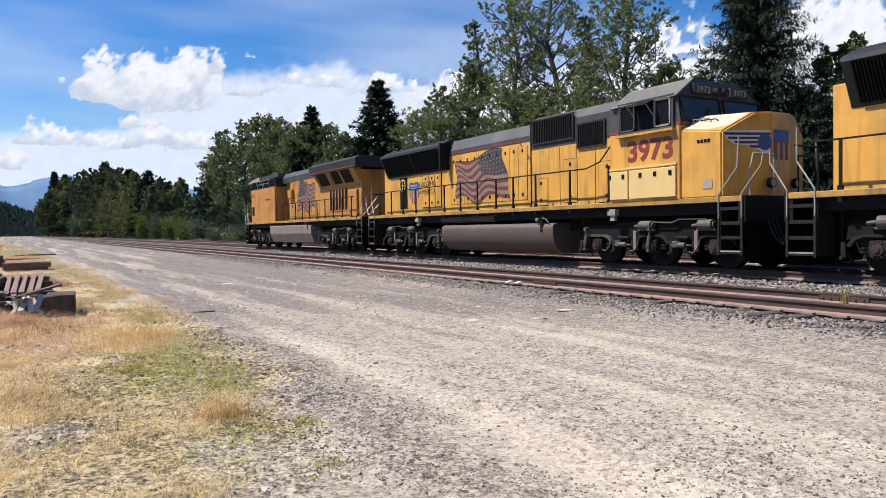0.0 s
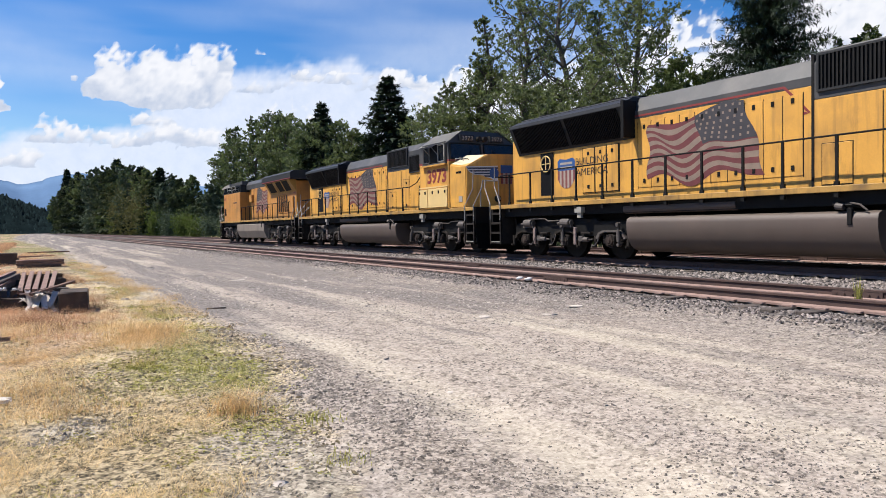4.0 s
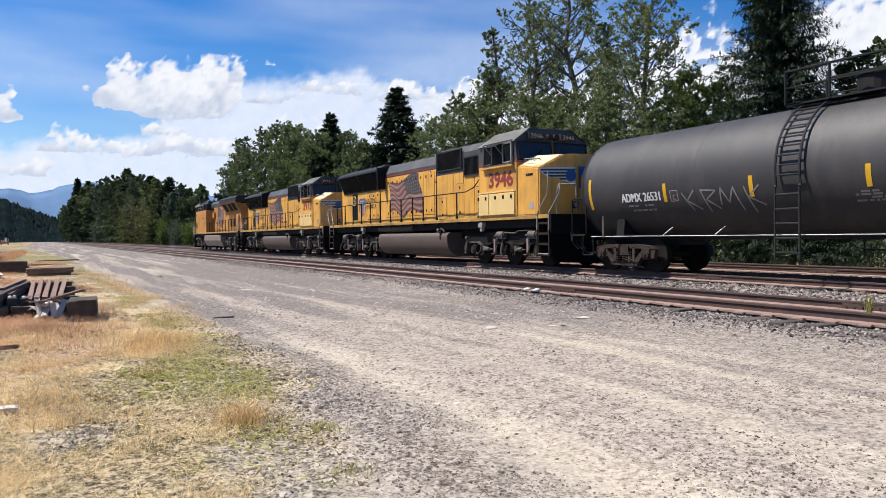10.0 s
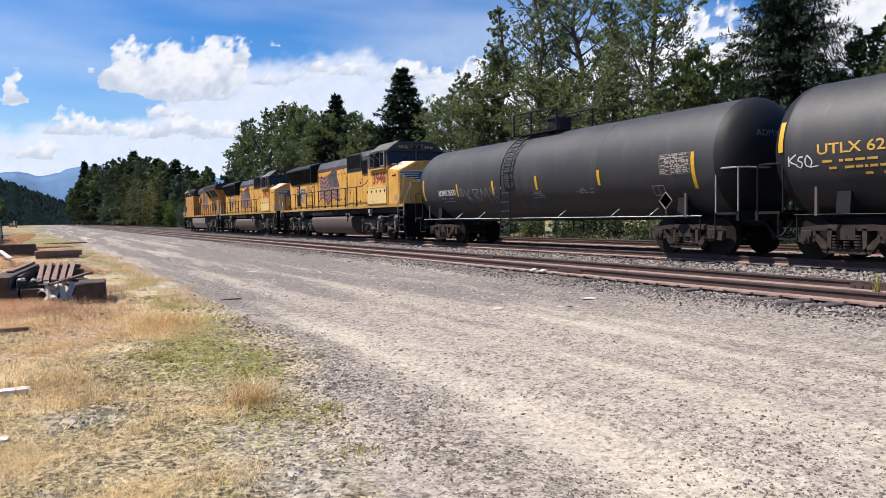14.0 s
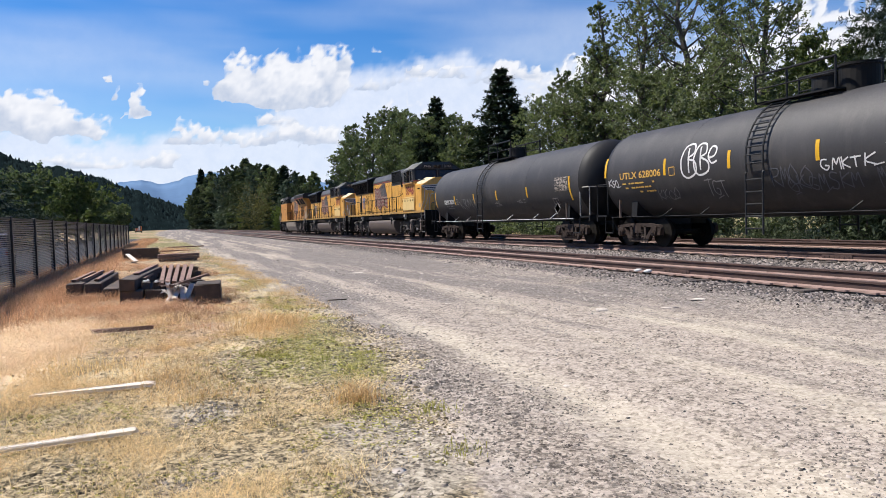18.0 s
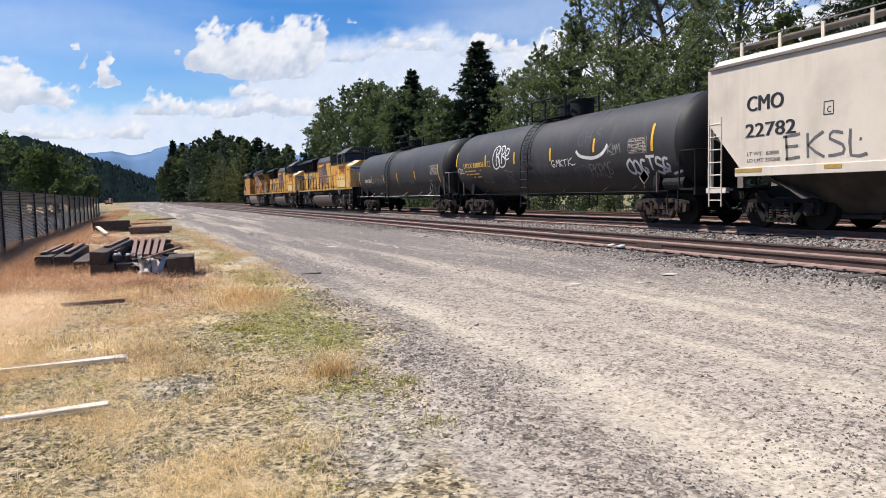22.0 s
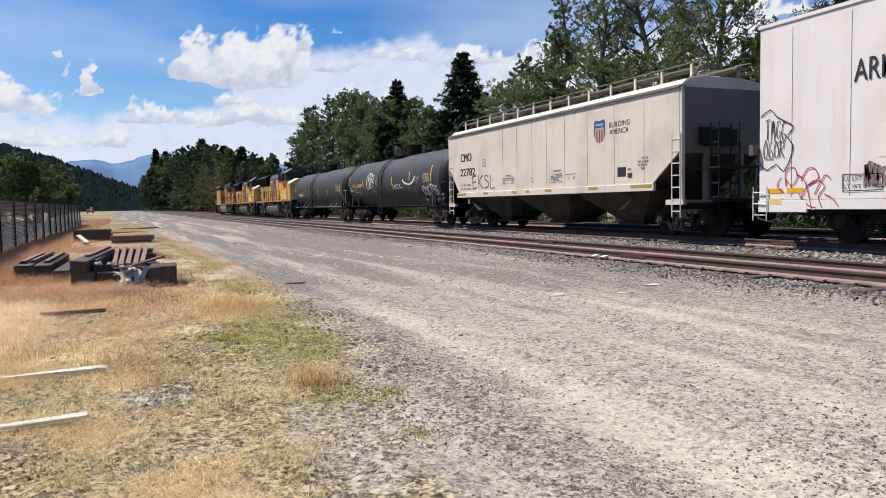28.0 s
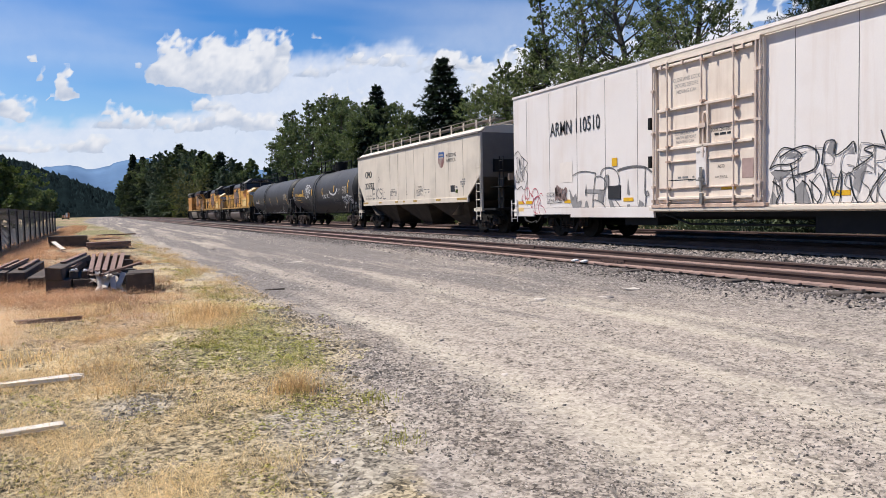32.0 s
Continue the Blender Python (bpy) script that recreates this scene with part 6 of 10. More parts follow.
    part("cab_brow", bm, PALE, cab, "pale grey slope over the windscreen")
    part("nose_door", boxes((-1.512, -1.49, 7.75, 8.3, 2.15, 2.75)), DARK, car)
    g = bmesh.new()
    line(g, [(-1.3, 9.9, 1.7), (-1.35, 10.2, 2.2), (-1.1, 10.25, 2.4)], 0.02)
    part("end_rail", g, PALE, car)
    seam = boxes((-1.506, -1.49, 6.78, 6.8, 1.7, 3.85), (-1.506, -1.49, 3.4, 6.78, 2.6, 2.62), (-1.506, -1.49, 5.55, 5.57, 2.62, 3.85))
    part("panel_seam", seam, GRIME_SHADE, car)
    flag(car, 0.2, -2.9, -1.018, 4.0)
    part("unread_number", bars(8.4, 7.65, 3.3, 3.62, 1, flat(-1.506), 3, 1), RED, car)
    part("unread_slogan", bars(5.2, 4.0, 3.02, 3.18, 1, flat(-1.506), 4, 1), INK, car)
    part("unread_rear_number", bars(-9.2, -8.8, 3.2, 3.35, 1, flat(-1.006), 5, 1), RED, car)
    for s in (-1, 1):
        for a, b in ((1.75, 2.8), (1.45, 2.35)):
            g = bmesh.new()
            line(g, [(s * 1.42, -10.4, a - 0.5), (s * 1.42, -10.45, a), (s * 0.5, -10.45, b), (s * 0.35, -10.45, b)], 0.022)
            part("end_rail", g, PALE, car, "pale slanting end platform rail")
    handrail(car, [(1.47, -9.5, 2.7), (1.47, 3.0, 2.7)], tuple(np.arange(-9.2, 3.1, 1.2)), 1.69)
    steps(car, -9.9, -1)
    steps(car, 9.4, 1)
    plough(car, -10.6, -1)
    plough(car, 10.2, 1)
    coupler(car, -10.2, -1)
    coupler(car, 9.9, 1)
    return car


def freight_bogie(car, yc, mat=None):
    bm = bmesh.new()
    for s in (-1, 1):
        for out in ([(-1.2, 0.6), (-1.12, 0.7), (-0.5, 0.76), (0.5, 0.76), (1.12, 0.7), (1.2, 0.6), (0.6, 0.64), (-0.6, 0.64)],
                    [(-1.2, 0.62), (-1.02, 0.64), (-1.0, 0.38), (-1.15, 0.38)], [(-0.78, 0.62), (-0.68, 0.62), (-0.7, 0.4), (-0.79, 0.4)],
                    [(0.68, 0.62), (0.78, 0.62), (0.79, 0.4), (0.7, 0.4)], [(1.02, 0.64), (1.2, 0.62), (1.15, 0.38), (1.0, 0.38)],
                    [(-0.74, 0.5), (-0.66, 0.56), (-0.36, 0.26), (-0.42, 0.16), (-0.5, 0.17)], [(0.66, 0.56), (0.74, 0.5), (0.5, 0.17), (0.42, 0.16), (0.36, 0.26)],
                    [(-0.45, 0.16), (0.45, 0.16), (0.4, 0.26), (-0.4, 0.26)], [(-0.42, 0.24), (-0.34, 0.24), (-0.32, 0.68), (-0.42, 0.68)], [(0.34, 0.24), (0.42, 0.24), (0.42, 0.68), (0.32, 0.68)]):
            prism(bm, [(yc + u, v) for u, v in out], "x", s * 0.98, s * 1.12)
    box(bm, -1.15, 1.15, yc - 0.2, yc + 0.2, 0.45, 0.7)
    bogie = part("bogie", bm, mat or TRUCK, car, "rusty cast steel two-axle bogie")
    for s in (-1, 1):
        for dy in (-0.23, 0.0, 0.23):
            c = bmesh.new()
            for i in range(5):
                tube(c, (s * 1.08, yc + dy, 0.27 + i * 0.06), (s * 1.08, yc + dy, 0.305 + i * 0.06), 0.085, 10)
            part("coil_spring", c, TRUCK, bogie)
        for dy in (-0.89, 0.89):
            b = boxes((s * 1.05 - 0.11, s * 1.05 + 0.11, yc + dy - 0.13, yc + dy + 0.13, 0.5, 0.64), bevel=0.01)
            tube(b, (s * 0.95, yc + dy, 0.457), (s * 1.2, yc + dy, 0.457), 0.115, 14)
            tube(b, (s * 1.2, yc + dy, 0.457), (s * 1.23, yc + dy, 0.457), 0.06, 8)
            part("bearing_cap", b, TRUCK, bogie, "rusty axle bearing end cap")
    for dy in (-0.89, 0.89):
        wheelset(bogie, yc + dy, 0.457, 0.457)


SHELL_R, SHELL_Z = 1.5, 2.37


def on_shell(y, z):
    d = max(-1.0, min(1.0, (z - SHELL_Z) / SHELL_R))
    return (-math.sqrt(1 - d * d) * SHELL_R - 0.007, y, z)


def ladder(bm, x, y0, y1, z0, z1, rungs, r=0.016, over=None):
    for y in (y0, y1):
        line(bm, [(x, y, z0), (x, y, z1)], r)
    for i in range(rungs):
        z = z0 + (z1 - z0) * (i + 0.5) / rungs
        tube(bm, (x, y0, z), (x, y1, z), r * 0.8, 6)
    return bm


def tank_car(y_at, label, reflectors, ladder_y, rail, half=7.85):
    car = tagged(new("tank_wagon"), label, "tank wagon", "tank wagons of the train")
    CARS.append((car, y_at))
    car.location = (MAIN_X, y_at, MAIN_Z)
    prof = [(half + 0.75 * math.sin(a), SHELL_R * math.cos(a)) for a in np.linspace(math.pi / 2, 0, 9)]
    prof += [(half * k / 4 if k else 0.0, SHELL_R) for k in range(3, -4, -1)]
    prof += [(-half - 0.75 * math.sin(a), SHELL_R * math.cos(a)) for a in np.linspace(0, math.pi / 2, 9)]
    seg = 64
    v = [(r * math.sin(i * 2 * math.pi / seg), y, SHELL_Z + r * math.cos(i * 2 * math.pi / seg)) for y, r in prof for i in range(seg)]
    f = [(j * seg + i, j * seg + (i + 1) % seg, (j + 1) * seg + (i + 1) % seg, (j + 1) * seg + i) for j in range(len(prof) - 1) for i in range(seg)]
    f = np.array(f)[:, ::-1]
    sh = new("tank_shell", raw_mesh("tank_shell", v, f[8 * seg:-8 * seg], SHELL, True))
    sh.parent = car
    # both heads get a blacker colour for the shade on the near one
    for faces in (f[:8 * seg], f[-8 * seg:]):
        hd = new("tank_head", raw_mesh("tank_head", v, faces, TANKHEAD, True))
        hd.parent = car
        tagged(hd, "black tank end with its shade put into the colour")
    for yy in (-half + 0.02, -half / 2 + 0.3, half / 2 - 0.2, half - 0.02):
        bm = bmesh.new()
        tube(bm, (0, yy - 0.012, SHELL_Z), (0, yy + 0.012, SHELL_Z), SHELL_R + 0.004, 64)
        part("weld_seam", bm, SHELL, sh)
    for e in (-1, 1):
        part("stub_sill", boxes((-0.3, 0.3, min(e * 5.0, e * 8.45), max(e * 5.0, e * 8.45), 0.72, 1.05)), CAR_BLACK, car)
        part("end_platform", boxes((-1.45, 1.45, e * 8.2 - 0.3, e * 8.2 + 0.3, 1.0, 1.06), (-1.45, 1.45, e * 8.5 - 0.04, e * 8.5 + 0.04, 0.86, 1.08)), CAR_BLACK, car)
        bm = bmesh.new()
        prism(bm, [(-1.25, 1.0), (1.25, 1.0), (1.2, 1.55), (0.9, 1.25), (-0.9, 1.25), (-1.2, 1.55)], "y", e * 6.6 - 0.15, e * 6.6 + 0.15)
        part("saddle", bm, CAR_BLACK, car)
        for s in (-1, 1):
            g = bmesh.new()
            line(g, [(s * 1.42, e * 7.85, 1.05), (s * 1.42, e * 7.85, 2.1), (s * 1.42, e * 8.45, 2.1), (s * 0.4, e * 8.55, 2.1)], 0.022)
            line(g, [(s * 1.42, e * 8.5, 2.1), (s * 1.42, e * 8.5, 1.05)], 0.02)
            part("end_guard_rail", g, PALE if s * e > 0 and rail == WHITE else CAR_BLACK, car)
            w = bmesh.new()
            line(w, [(s * 1.5, e * 7.9, 1.0), (s * 1.5, e * 7.9, 0.45), (s * 1.5, e * 7.45, 0.45), (s * 1.5, e * 7.45, 1.0)], 0.018)
            part("step_iron", w, CAR_BLACK, car)
            part("corner_post", boxes((s * 1.5 - 0.03, s * 1.5 + 0.03, e * 7.0 - 0.03, e * 7.0 + 0.03, 0.95, 1.55)), TANKGREY, car)
        coupler(car, e * 8.35, e)
        freight_bogie(car, e * 6.6)
    for s in (-1, 1):
        p = bmesh.new()
        tube(p, (s * 1.52, -7.5, 0.98), (s * 1.52, 7.5, 0.98), 0.01, 8)
        part("side_handrail", p, rail, car, "pipe handrail along the tank")
        for yy in (-5.8, -4.3, -1.85, 3.0, 4.65):
            b = bmesh.new()
            tube(b, (s * 1.5, yy + 0.09, 1.0), (s * 1.3, yy - 0.05, 1.2), 0.012, 6)
            part("rail_bracket", b, rail if s < 0 else CAR_BLACK, car)
        lad = bmesh.new()
        a, b = ladder_y - 0.29, ladder_y + 0.29
        ladder(lad, s * 1.6, a, b, 0.45, 2.0, 5, 0.027)
        arc = [(s * (1.6 * math.cos(t)), SHELL_Z + 1.6 * math.sin(t) - 0.0) for t in np.linspace(-0.2, 1.25, 12)]
        for yy in (a, b):
            line(lad, [(s * 1.6, yy, 2.0), *[(x, yy, z) for x, z in arc]], 0.028)
        for x, z in arc[1::1]:
            tube(lad, (x, a, z), (x, b, z), 0.019, 6)
        part("ladder", lad, DARKGREY, car, "dusty dark grey steel side ladder bent over the tank")
    for y, z0, z1 in reflectors:
        bm = bmesh.new()
        plate(bm, y - 0.055, y + 0.055, z0, z1, on_shell, 6)
        part("reflector_strip", bm, REFLECT, car, "amber reflector strip")
    # top platform with rails, hatch and valve dome
    part("top_platform", boxes((-0.75, -0.35, -0.75, 1.75, 3.86, 3.9), (0.35, 0.75, -0.75, 1.75, 3.86, 3.9), (-0.75, 0.75, 1.35, 1.75, 3.87, 3.91)), CAR_BLACK, car)
    for s in (-1, 1):
        g = bmesh.new()
        line(g, [(s * 0.75, -0.75, 3.88), (s * 0.75, -0.75, 4.62), (s * 0.75, 1.75, 4.62), (s * 0.75, 1.75, 3.88)], 0.03)
        line(g, [(s * 0.75, -0.75, 4.25), (s * 0.75, 1.75, 4.25)], 0.02)
        line(g, [(s * 0.75, 0.7, 3.88), (s * 0.75, 0.7, 4.62)], 0.03)
        part("platform_rail", g, CAR_BLACK, car)
    freight = bmesh.new()
    tube(freight, (0, 0.1, 3.8), (0, 0.1, 4.3), 0.4, 20)
    tube(freight, (0, 0.1, 4.3), (0, 0.1, 4.36), 0.44, 20)
    part("manway_dome", freight, CAR_BLACK, car)
    return car


def tank_one():
    car = tank_car(-20.05, "dusty black tank wagon with white lettering and faint graffiti", [(7.58, 1.75, 2.62), (4.7, 1.85, 2.32), (2.1, 1.85, 2.32), (-0.57, 1.9, 2.34), (-3.66, 1.9, 2.34), (-7.2, 1.66, 2.56)], 1.1, WHITE)
    part("reporting_mark", letters("ADMX 26531", 6.3, 4.88, 1.9, 2.13, on_shell, 0.0, 0.022), WHITE, car)
    for k in range(2):
        part("small_print", bars(6.2, 5.1, 1.62 + k * 0.12, 1.7 + k * 0.12, 1, on_shell, k), SPRAY_GREY, car)
    bm = bmesh.new()
    stroke(bm, [(4.52, 2.12), (4.28, 2.12), (4.28, 1.86), (4.52, 1.86)], 0.018, on_shell, True, 1)
    part("clearance_mark", bm, STRIPE_WHITE, car)
    part("clearance_letter", letters("C", 4.45, 4.35, 1.89, 2.02, on_shell), STRIPE_WHITE, car)
    bm = bmesh.new()
    for pts in ([(4.15, 2.05), (3.85, 1.6)], [(3.75, 2.1), (4.0, 1.85), (3.6, 1.62)], [(3.55, 2.1), (3.35, 1.55)], [(3.55, 2.08), (3.1, 2.05), (3.4, 1.85), (3.05, 1.62)], [(3.0, 1.7), (2.95, 2.1), (2.75, 1.75), (2.6, 2.1), (2.4, 1.55)], [(2.3, 2.1), (2.1, 1.5)], [(1.9, 2.1), (2.2, 1.85), (1.8, 1.65)]):
        stroke(bm, pts, 0.04, on_shell, curve=1)
    part("graffiti", bm, SPRAY_GREY, car, "thin grey spray-painted tag")
    table(car, -6.08, -7.1, 2.05, 2.56)
    bm = bmesh.new()
    stroke(bm, [(-5.72, 1.78), (-6.12, 1.78), (-6.12, 1.54), (-5.72, 1.54)], 0.02, on_shell, True, 1)
    stroke(bm, [(-5.92, 1.78), (-5.92, 1.54)], 0.015, on_shell)
    part("test_panel", bm, STRIPE_WHITE, car)
    placard(car, -6.32, 1.38)
    for y0, y1, z0, z1, n in ((-0.25, -0.87, 1.6, 1.84, 4), (-2.55, -3.35, 1.68, 1.84, 3)):
        part("small_print", bars(y0, y1, z0, z1, n, on_shell, int(y0 * 7), 0.6), SPRAY_GREY, car)

    def head(u, v):
        return (u, -8.0, v)
    part("end_mark", letters("ADMX 26531", -0.75, 0.5, 2.85, 3.0, lambda u, v: (u, -7.85 - 0.75 * math.sqrt(max(0, 1 - (u * u + (v - SHELL_Z) ** 2) / SHELL_R ** 2)) - 0.01, v)), SPRAY_GREY, car)


def table(car, y0, y1, z0, z1):
    """The white-ruled inspection table."""
    bm = bmesh.new()
    for i in range(6):
        z = z0 + (z1 - z0) * i / 5
        stroke(bm, [(y0, z), (y1, z)], 0.009, on_shell)
    for i in range(6):
        y = y0 + (y1 - y0) * i / 5
        stroke(bm, [(y, z0), (y, z1)], 0.009, on_shell, curve=1)
    t = part("inspection_table", bm, STRIPE_WHITE, car, "white ruled inspection table")
    part("table_print", bars(y0 - 0.03, y1 + 0.03, z0 + 0.012, z1 - 0.02, 10, on_shell, 9, 0.7), STRIPE_WHITE, t)


def placard(car, y, z):
    bm = boxes((-1.5, -1.49, y - 0.02, y + 0.02, z - 0.35, z))
    v = [bm.verts.new((-1.5, y + a, z + b)) for a, b in ((0, 0.22), (-0.22, 0), (0, -0.22), (0.22, 0))]
    bmesh.ops.solidify(bm, geom=[bm.faces.new(v)], thickness=0.01)
    p = part("placard_holder", bm, TANKGREY, car, "grey diamond placard holder")
    b = bmesh.new()
    line(b, [(-1.51, y, z + 0.22), (-1.51, y - 0.22, z), (-1.51, y, z - 0.22), (-1.51, y + 0.22, z), (-1.51, y, z + 0.22)], 0.014)
    part("placard_rim", b, SPRAY_GREY, p)


def tank_two():
    car = tank_car(-37.57, "black tank wagon with yellow lettering and white graffiti", [(7.85, 2.32, 2.97), (4.66, 2.2, 2.7), (1.95, 2.2, 2.68), (-0.9, 2.16, 2.64), (-3.72, 2.32, 2.77), (-6.75, 2.17, 2.98)], 0.95, DARKGREY, 7.75)
    part("reporting_mark", letters("UTLX 628006", 7.0, 4.85, 2.2, 2.42, on_shell, 0.014), YELLOW_TEXT, car)
    for k in range(3):
        part("small_print", bars(6.9, 5.2, 1.72 + k * 0.14, 1.8 + k * 0.14, 1, on_shell, k + 20, 0.6), YELLOW_TEXT, car)
    bm = bmesh.new()
    stroke(bm, [(4.45, 2.42), (4.2, 2.42), (4.2, 2.18), (4.45, 2.18)], 0.02, on_shell, True, 1)
    part("clearance_mark", bm, YELLOW_TEXT, car)
    bm = bmesh.new()
    for pts in ([(3.9, 2.6), (3.75, 2.95), (3.4, 3.0), (3.35, 2.75), (3.6, 2.6), (3.3, 2.5), (3.25, 2.2), (3.6, 2.05), (3.85, 2.2), (3.9, 2.6)], [(3.6, 2.9), (3.55, 2.2)],
                [(3.35, 2.6), (3.2, 2.95), (2.9, 2.95), (2.85, 2.7), (3.05, 2.6), (2.75, 2.45), (2.75, 2.2), (3.1, 2.1), (3.3, 2.25), (3.35, 2.6)], [(3.1, 2.9), (3.05, 2.25)],
                [(2.75, 2.55), (2.5, 2.6), (2.45, 2.8), (2.65, 2.85), (2.75, 2.6), (2.6, 2.4), (2.4, 2.45)]):
        stroke(bm, pts, 0.055, on_shell)
    part("graffiti", bm, SPRAY_WHITE, car, "white bubble-letter graffiti")
    bm = bmesh.new()
    stroke(bm, [(-2.65, 2.42), (-2.85, 2.26), (-3.2, 2.17), (-3.7, 2.13), (-4.15, 2.22), (-4.4, 2.38), (-4.5, 2.52)], 0.11, on_shell)
    part("graffiti", bm, SPRAY_WHITE, car, "white painted smile stroke")
    bm = bmesh.new()
    for pts in ([(-2.95, 3.1), (-2.75, 2.9), (-2.8, 2.6), (-3.05, 2.6)], [(-3.15, 3.1), (-3.2, 2.6)], [(-3.45, 3.1), (-3.5, 2.6)], [(-3.17, 2.85), (-3.48, 2.85)], [(-4.05, 3.1), (-3.75, 3.0), (-4.05, 2.8), (-3.75, 2.6)]):
        stroke(bm, pts, 0.035, on_shell)
    part("graffiti", bm, SPRAY_DIM, car, "faint sprayed lettering")
    for seed, (y0, y1, z0, z1), mat, w, g in ((31, (-0.95, -2.3, 1.95, 2.2), SPRAY_WHITE, 0.035, 5), (32, (0.1, -1.9, 1.5, 1.85), SPRAY_DIM, 0.03, 7), (33, (3.0, 2.2, 1.5, 1.95), SPRAY_GREY, 0.03, 3), (34, (-3.3, -4.6, 1.5, 1.95), SPRAY_GREY, 0.03, 5), (35, (7.7, 7.1, 2.0, 2.22), SPRAY_WHITE, 0.03, 3),
                                             (36, (-4.5, -5.2, 2.2, 2.5), SPRAY_GREY, 0.035, 3), (37, (5.2, 4.2, 1.5, 1.8), SPRAY_GREY, 0.022, 4), (38, (0.6, -0.6, 1.65, 2.1), SPRAY_DIM, 0.03, 4), (39, (-2.3, -3.3, 1.5, 1.9), SPRAY_DIM, 0.03, 4)):
        part("graffiti", scribble(y0, y1, z0, z1, seed, on_shell, w, g), mat, car, "sprayed tag")
    part("graffiti", scribble(-5.4, -7.4, 1.55, 1.98, 44, on_shell, 0.085, 6), SPRAY_WHITE, car, "bold white outlined tag")
    table(car, -5.6, -6.5, 2.15, 2.6)
    placard(car, -6.4, 1.42)
    bm = bmesh.new()
    tube(bm, (-1.05, -6.9, 1.2), (-1.05, -7.8, 1.2), 0.2, 14)
    part("brake_cylinder", bm, CAR_BLACK, car)
    v = bmesh.new()
    tube(v, (0, -0.75, 3.8), (0, -0.75, 4.4), 0.44, 24)
    tube(v, (0, -0.75, 4.4), (0, -0.75, 4.46), 0.48, 24)
    part("valve_housing", v, BLACK, car, "round black valve housing")


def hopper():
    car = tagged(new("hopper_wagon"), "pale grey covered hopper wagon with black lettering and graffiti", "hopper wagon", "wagons of the train")
    y_at = -55.25
    CARS.append((car, y_at))
    car.location = (MAIN_X, y_at, MAIN_Z)
    side = flat(-1.567)
    # side sheets with slanted lower ends, end slopes, roof
    out = [(-5.85, 1.5), (7.4, 1.5), (8.5, 2.68), (8.5, 4.08), (-6.98, 4.08), (-6.98, 2.35)]
    for s in (-1, 1):
        bm = bmesh.new()
        prism(bm, out, "x", s * 1.5, s * 1.56)
        part("side_sheet", bm, HOPPER, car, "pale dusty side sheet")
        for yy in (3.2, 2.05, 0.9, -0.12, -1.3, -2.65, -4.08, -5.5):
            part("panel_seam", boxes((s * 1.562 - 0.004, s * 1.562 + 0.004, yy - 0.009, yy + 0.009, 1.55, 4.0)), SEAM, car)
        part("side_sill", boxes((min(s * 1.5, s * 1.6), max(s * 1.5, s * 1.6), -5.95, 7.55, 1.3, 1.52), bevel=0.01), HOPPER, car)
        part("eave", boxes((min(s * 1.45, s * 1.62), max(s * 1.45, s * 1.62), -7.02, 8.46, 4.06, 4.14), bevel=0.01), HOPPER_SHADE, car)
        for yy, w in ((7.1, 0.87), (4.7, 0.44), (2.23, 0.4), (1.2, 0.25), (-0.27, 0.43), (-3.0, 0.5), (-5.4, 0.95)):
            part("reflector_strip", boxes((s * 1.603 - 0.004, s * 1.603 + 0.004, yy - w / 2, yy + w / 2, 1.4, 1.49)), DULL_REFLECT, car)
        for e, yy in ((1, 8.5), (-1, -7.02)):
            l = bmesh.new()
            ladder(l, s * 1.56, yy - 0.45 if e > 0 else yy, yy if e > 0 else yy + 0.34, 0.55, 2.85, 7, 0.02)
            part("end_ladder", l, HOPPER, car, "pale steel corner ladder")
            part("corner_post", boxes((s * 1.5 - 0.05, s * 1.5 + 0.05, yy - 0.05, yy + 0.05, 0.95, 4.08)), HOPPER, car)
            part("jacking_pad", boxes((s * 1.5 - 0.06, s * 1.5 + 0.06, yy - e * 0.25 - 0.35, yy - e * 0.25 + 0.35, 0.9, 1.04)), HOPPER, car)
    bm = bmesh.new()
    prism(bm, [(-1.56, 4.1), (-1.3, 4.32), (-0.6, 4.42), (0.6, 4.42), (1.3, 4.32), (1.56, 4.1)], "y", -6.98, 8.42)
    part("roof", bm, HOPPER, car)
    # ends take a darker copy of the side colour, so their shade is painted
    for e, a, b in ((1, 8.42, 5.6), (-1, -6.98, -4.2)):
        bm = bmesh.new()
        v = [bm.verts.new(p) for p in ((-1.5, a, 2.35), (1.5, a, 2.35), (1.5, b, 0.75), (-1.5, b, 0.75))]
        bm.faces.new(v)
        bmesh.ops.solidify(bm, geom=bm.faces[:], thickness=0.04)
        part("slope_sheet", bm, HOPPER_SHADE, car, "end slope sheet with its shade put into the grey")
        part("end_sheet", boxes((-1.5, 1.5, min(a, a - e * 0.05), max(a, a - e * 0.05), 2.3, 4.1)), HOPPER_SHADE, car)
        part("end_platform", boxes((-1.5, 1.5, e * 8.2 + (0.55 if e < 0 else 0) - 0.5, e * 8.2 + (0.55 if e < 0 else 0) + 0.5, 0.95, 1.02)), CAR_BLACK, car)
        for x in (-0.6, 0.6):
            part("end_post", boxes((x - 0.06, x + 0.06, min(a, a - e * 0.1) - 0.1, max(a, a - e * 0.1), 1.0, 2.6)), HOPPER_SHADE, car)
    l = bmesh.new()
    ladder(l, -0.9, -7.75, -7.45, 0.55, 3.1, 7, 0.022)
    ladder(l, -0.2, -7.75, -7.45, 0.55, 3.1, 7, 0.022)
    part("brake_platform", l, CAR_BLACK, car, "black end ladder beside the brake platform")
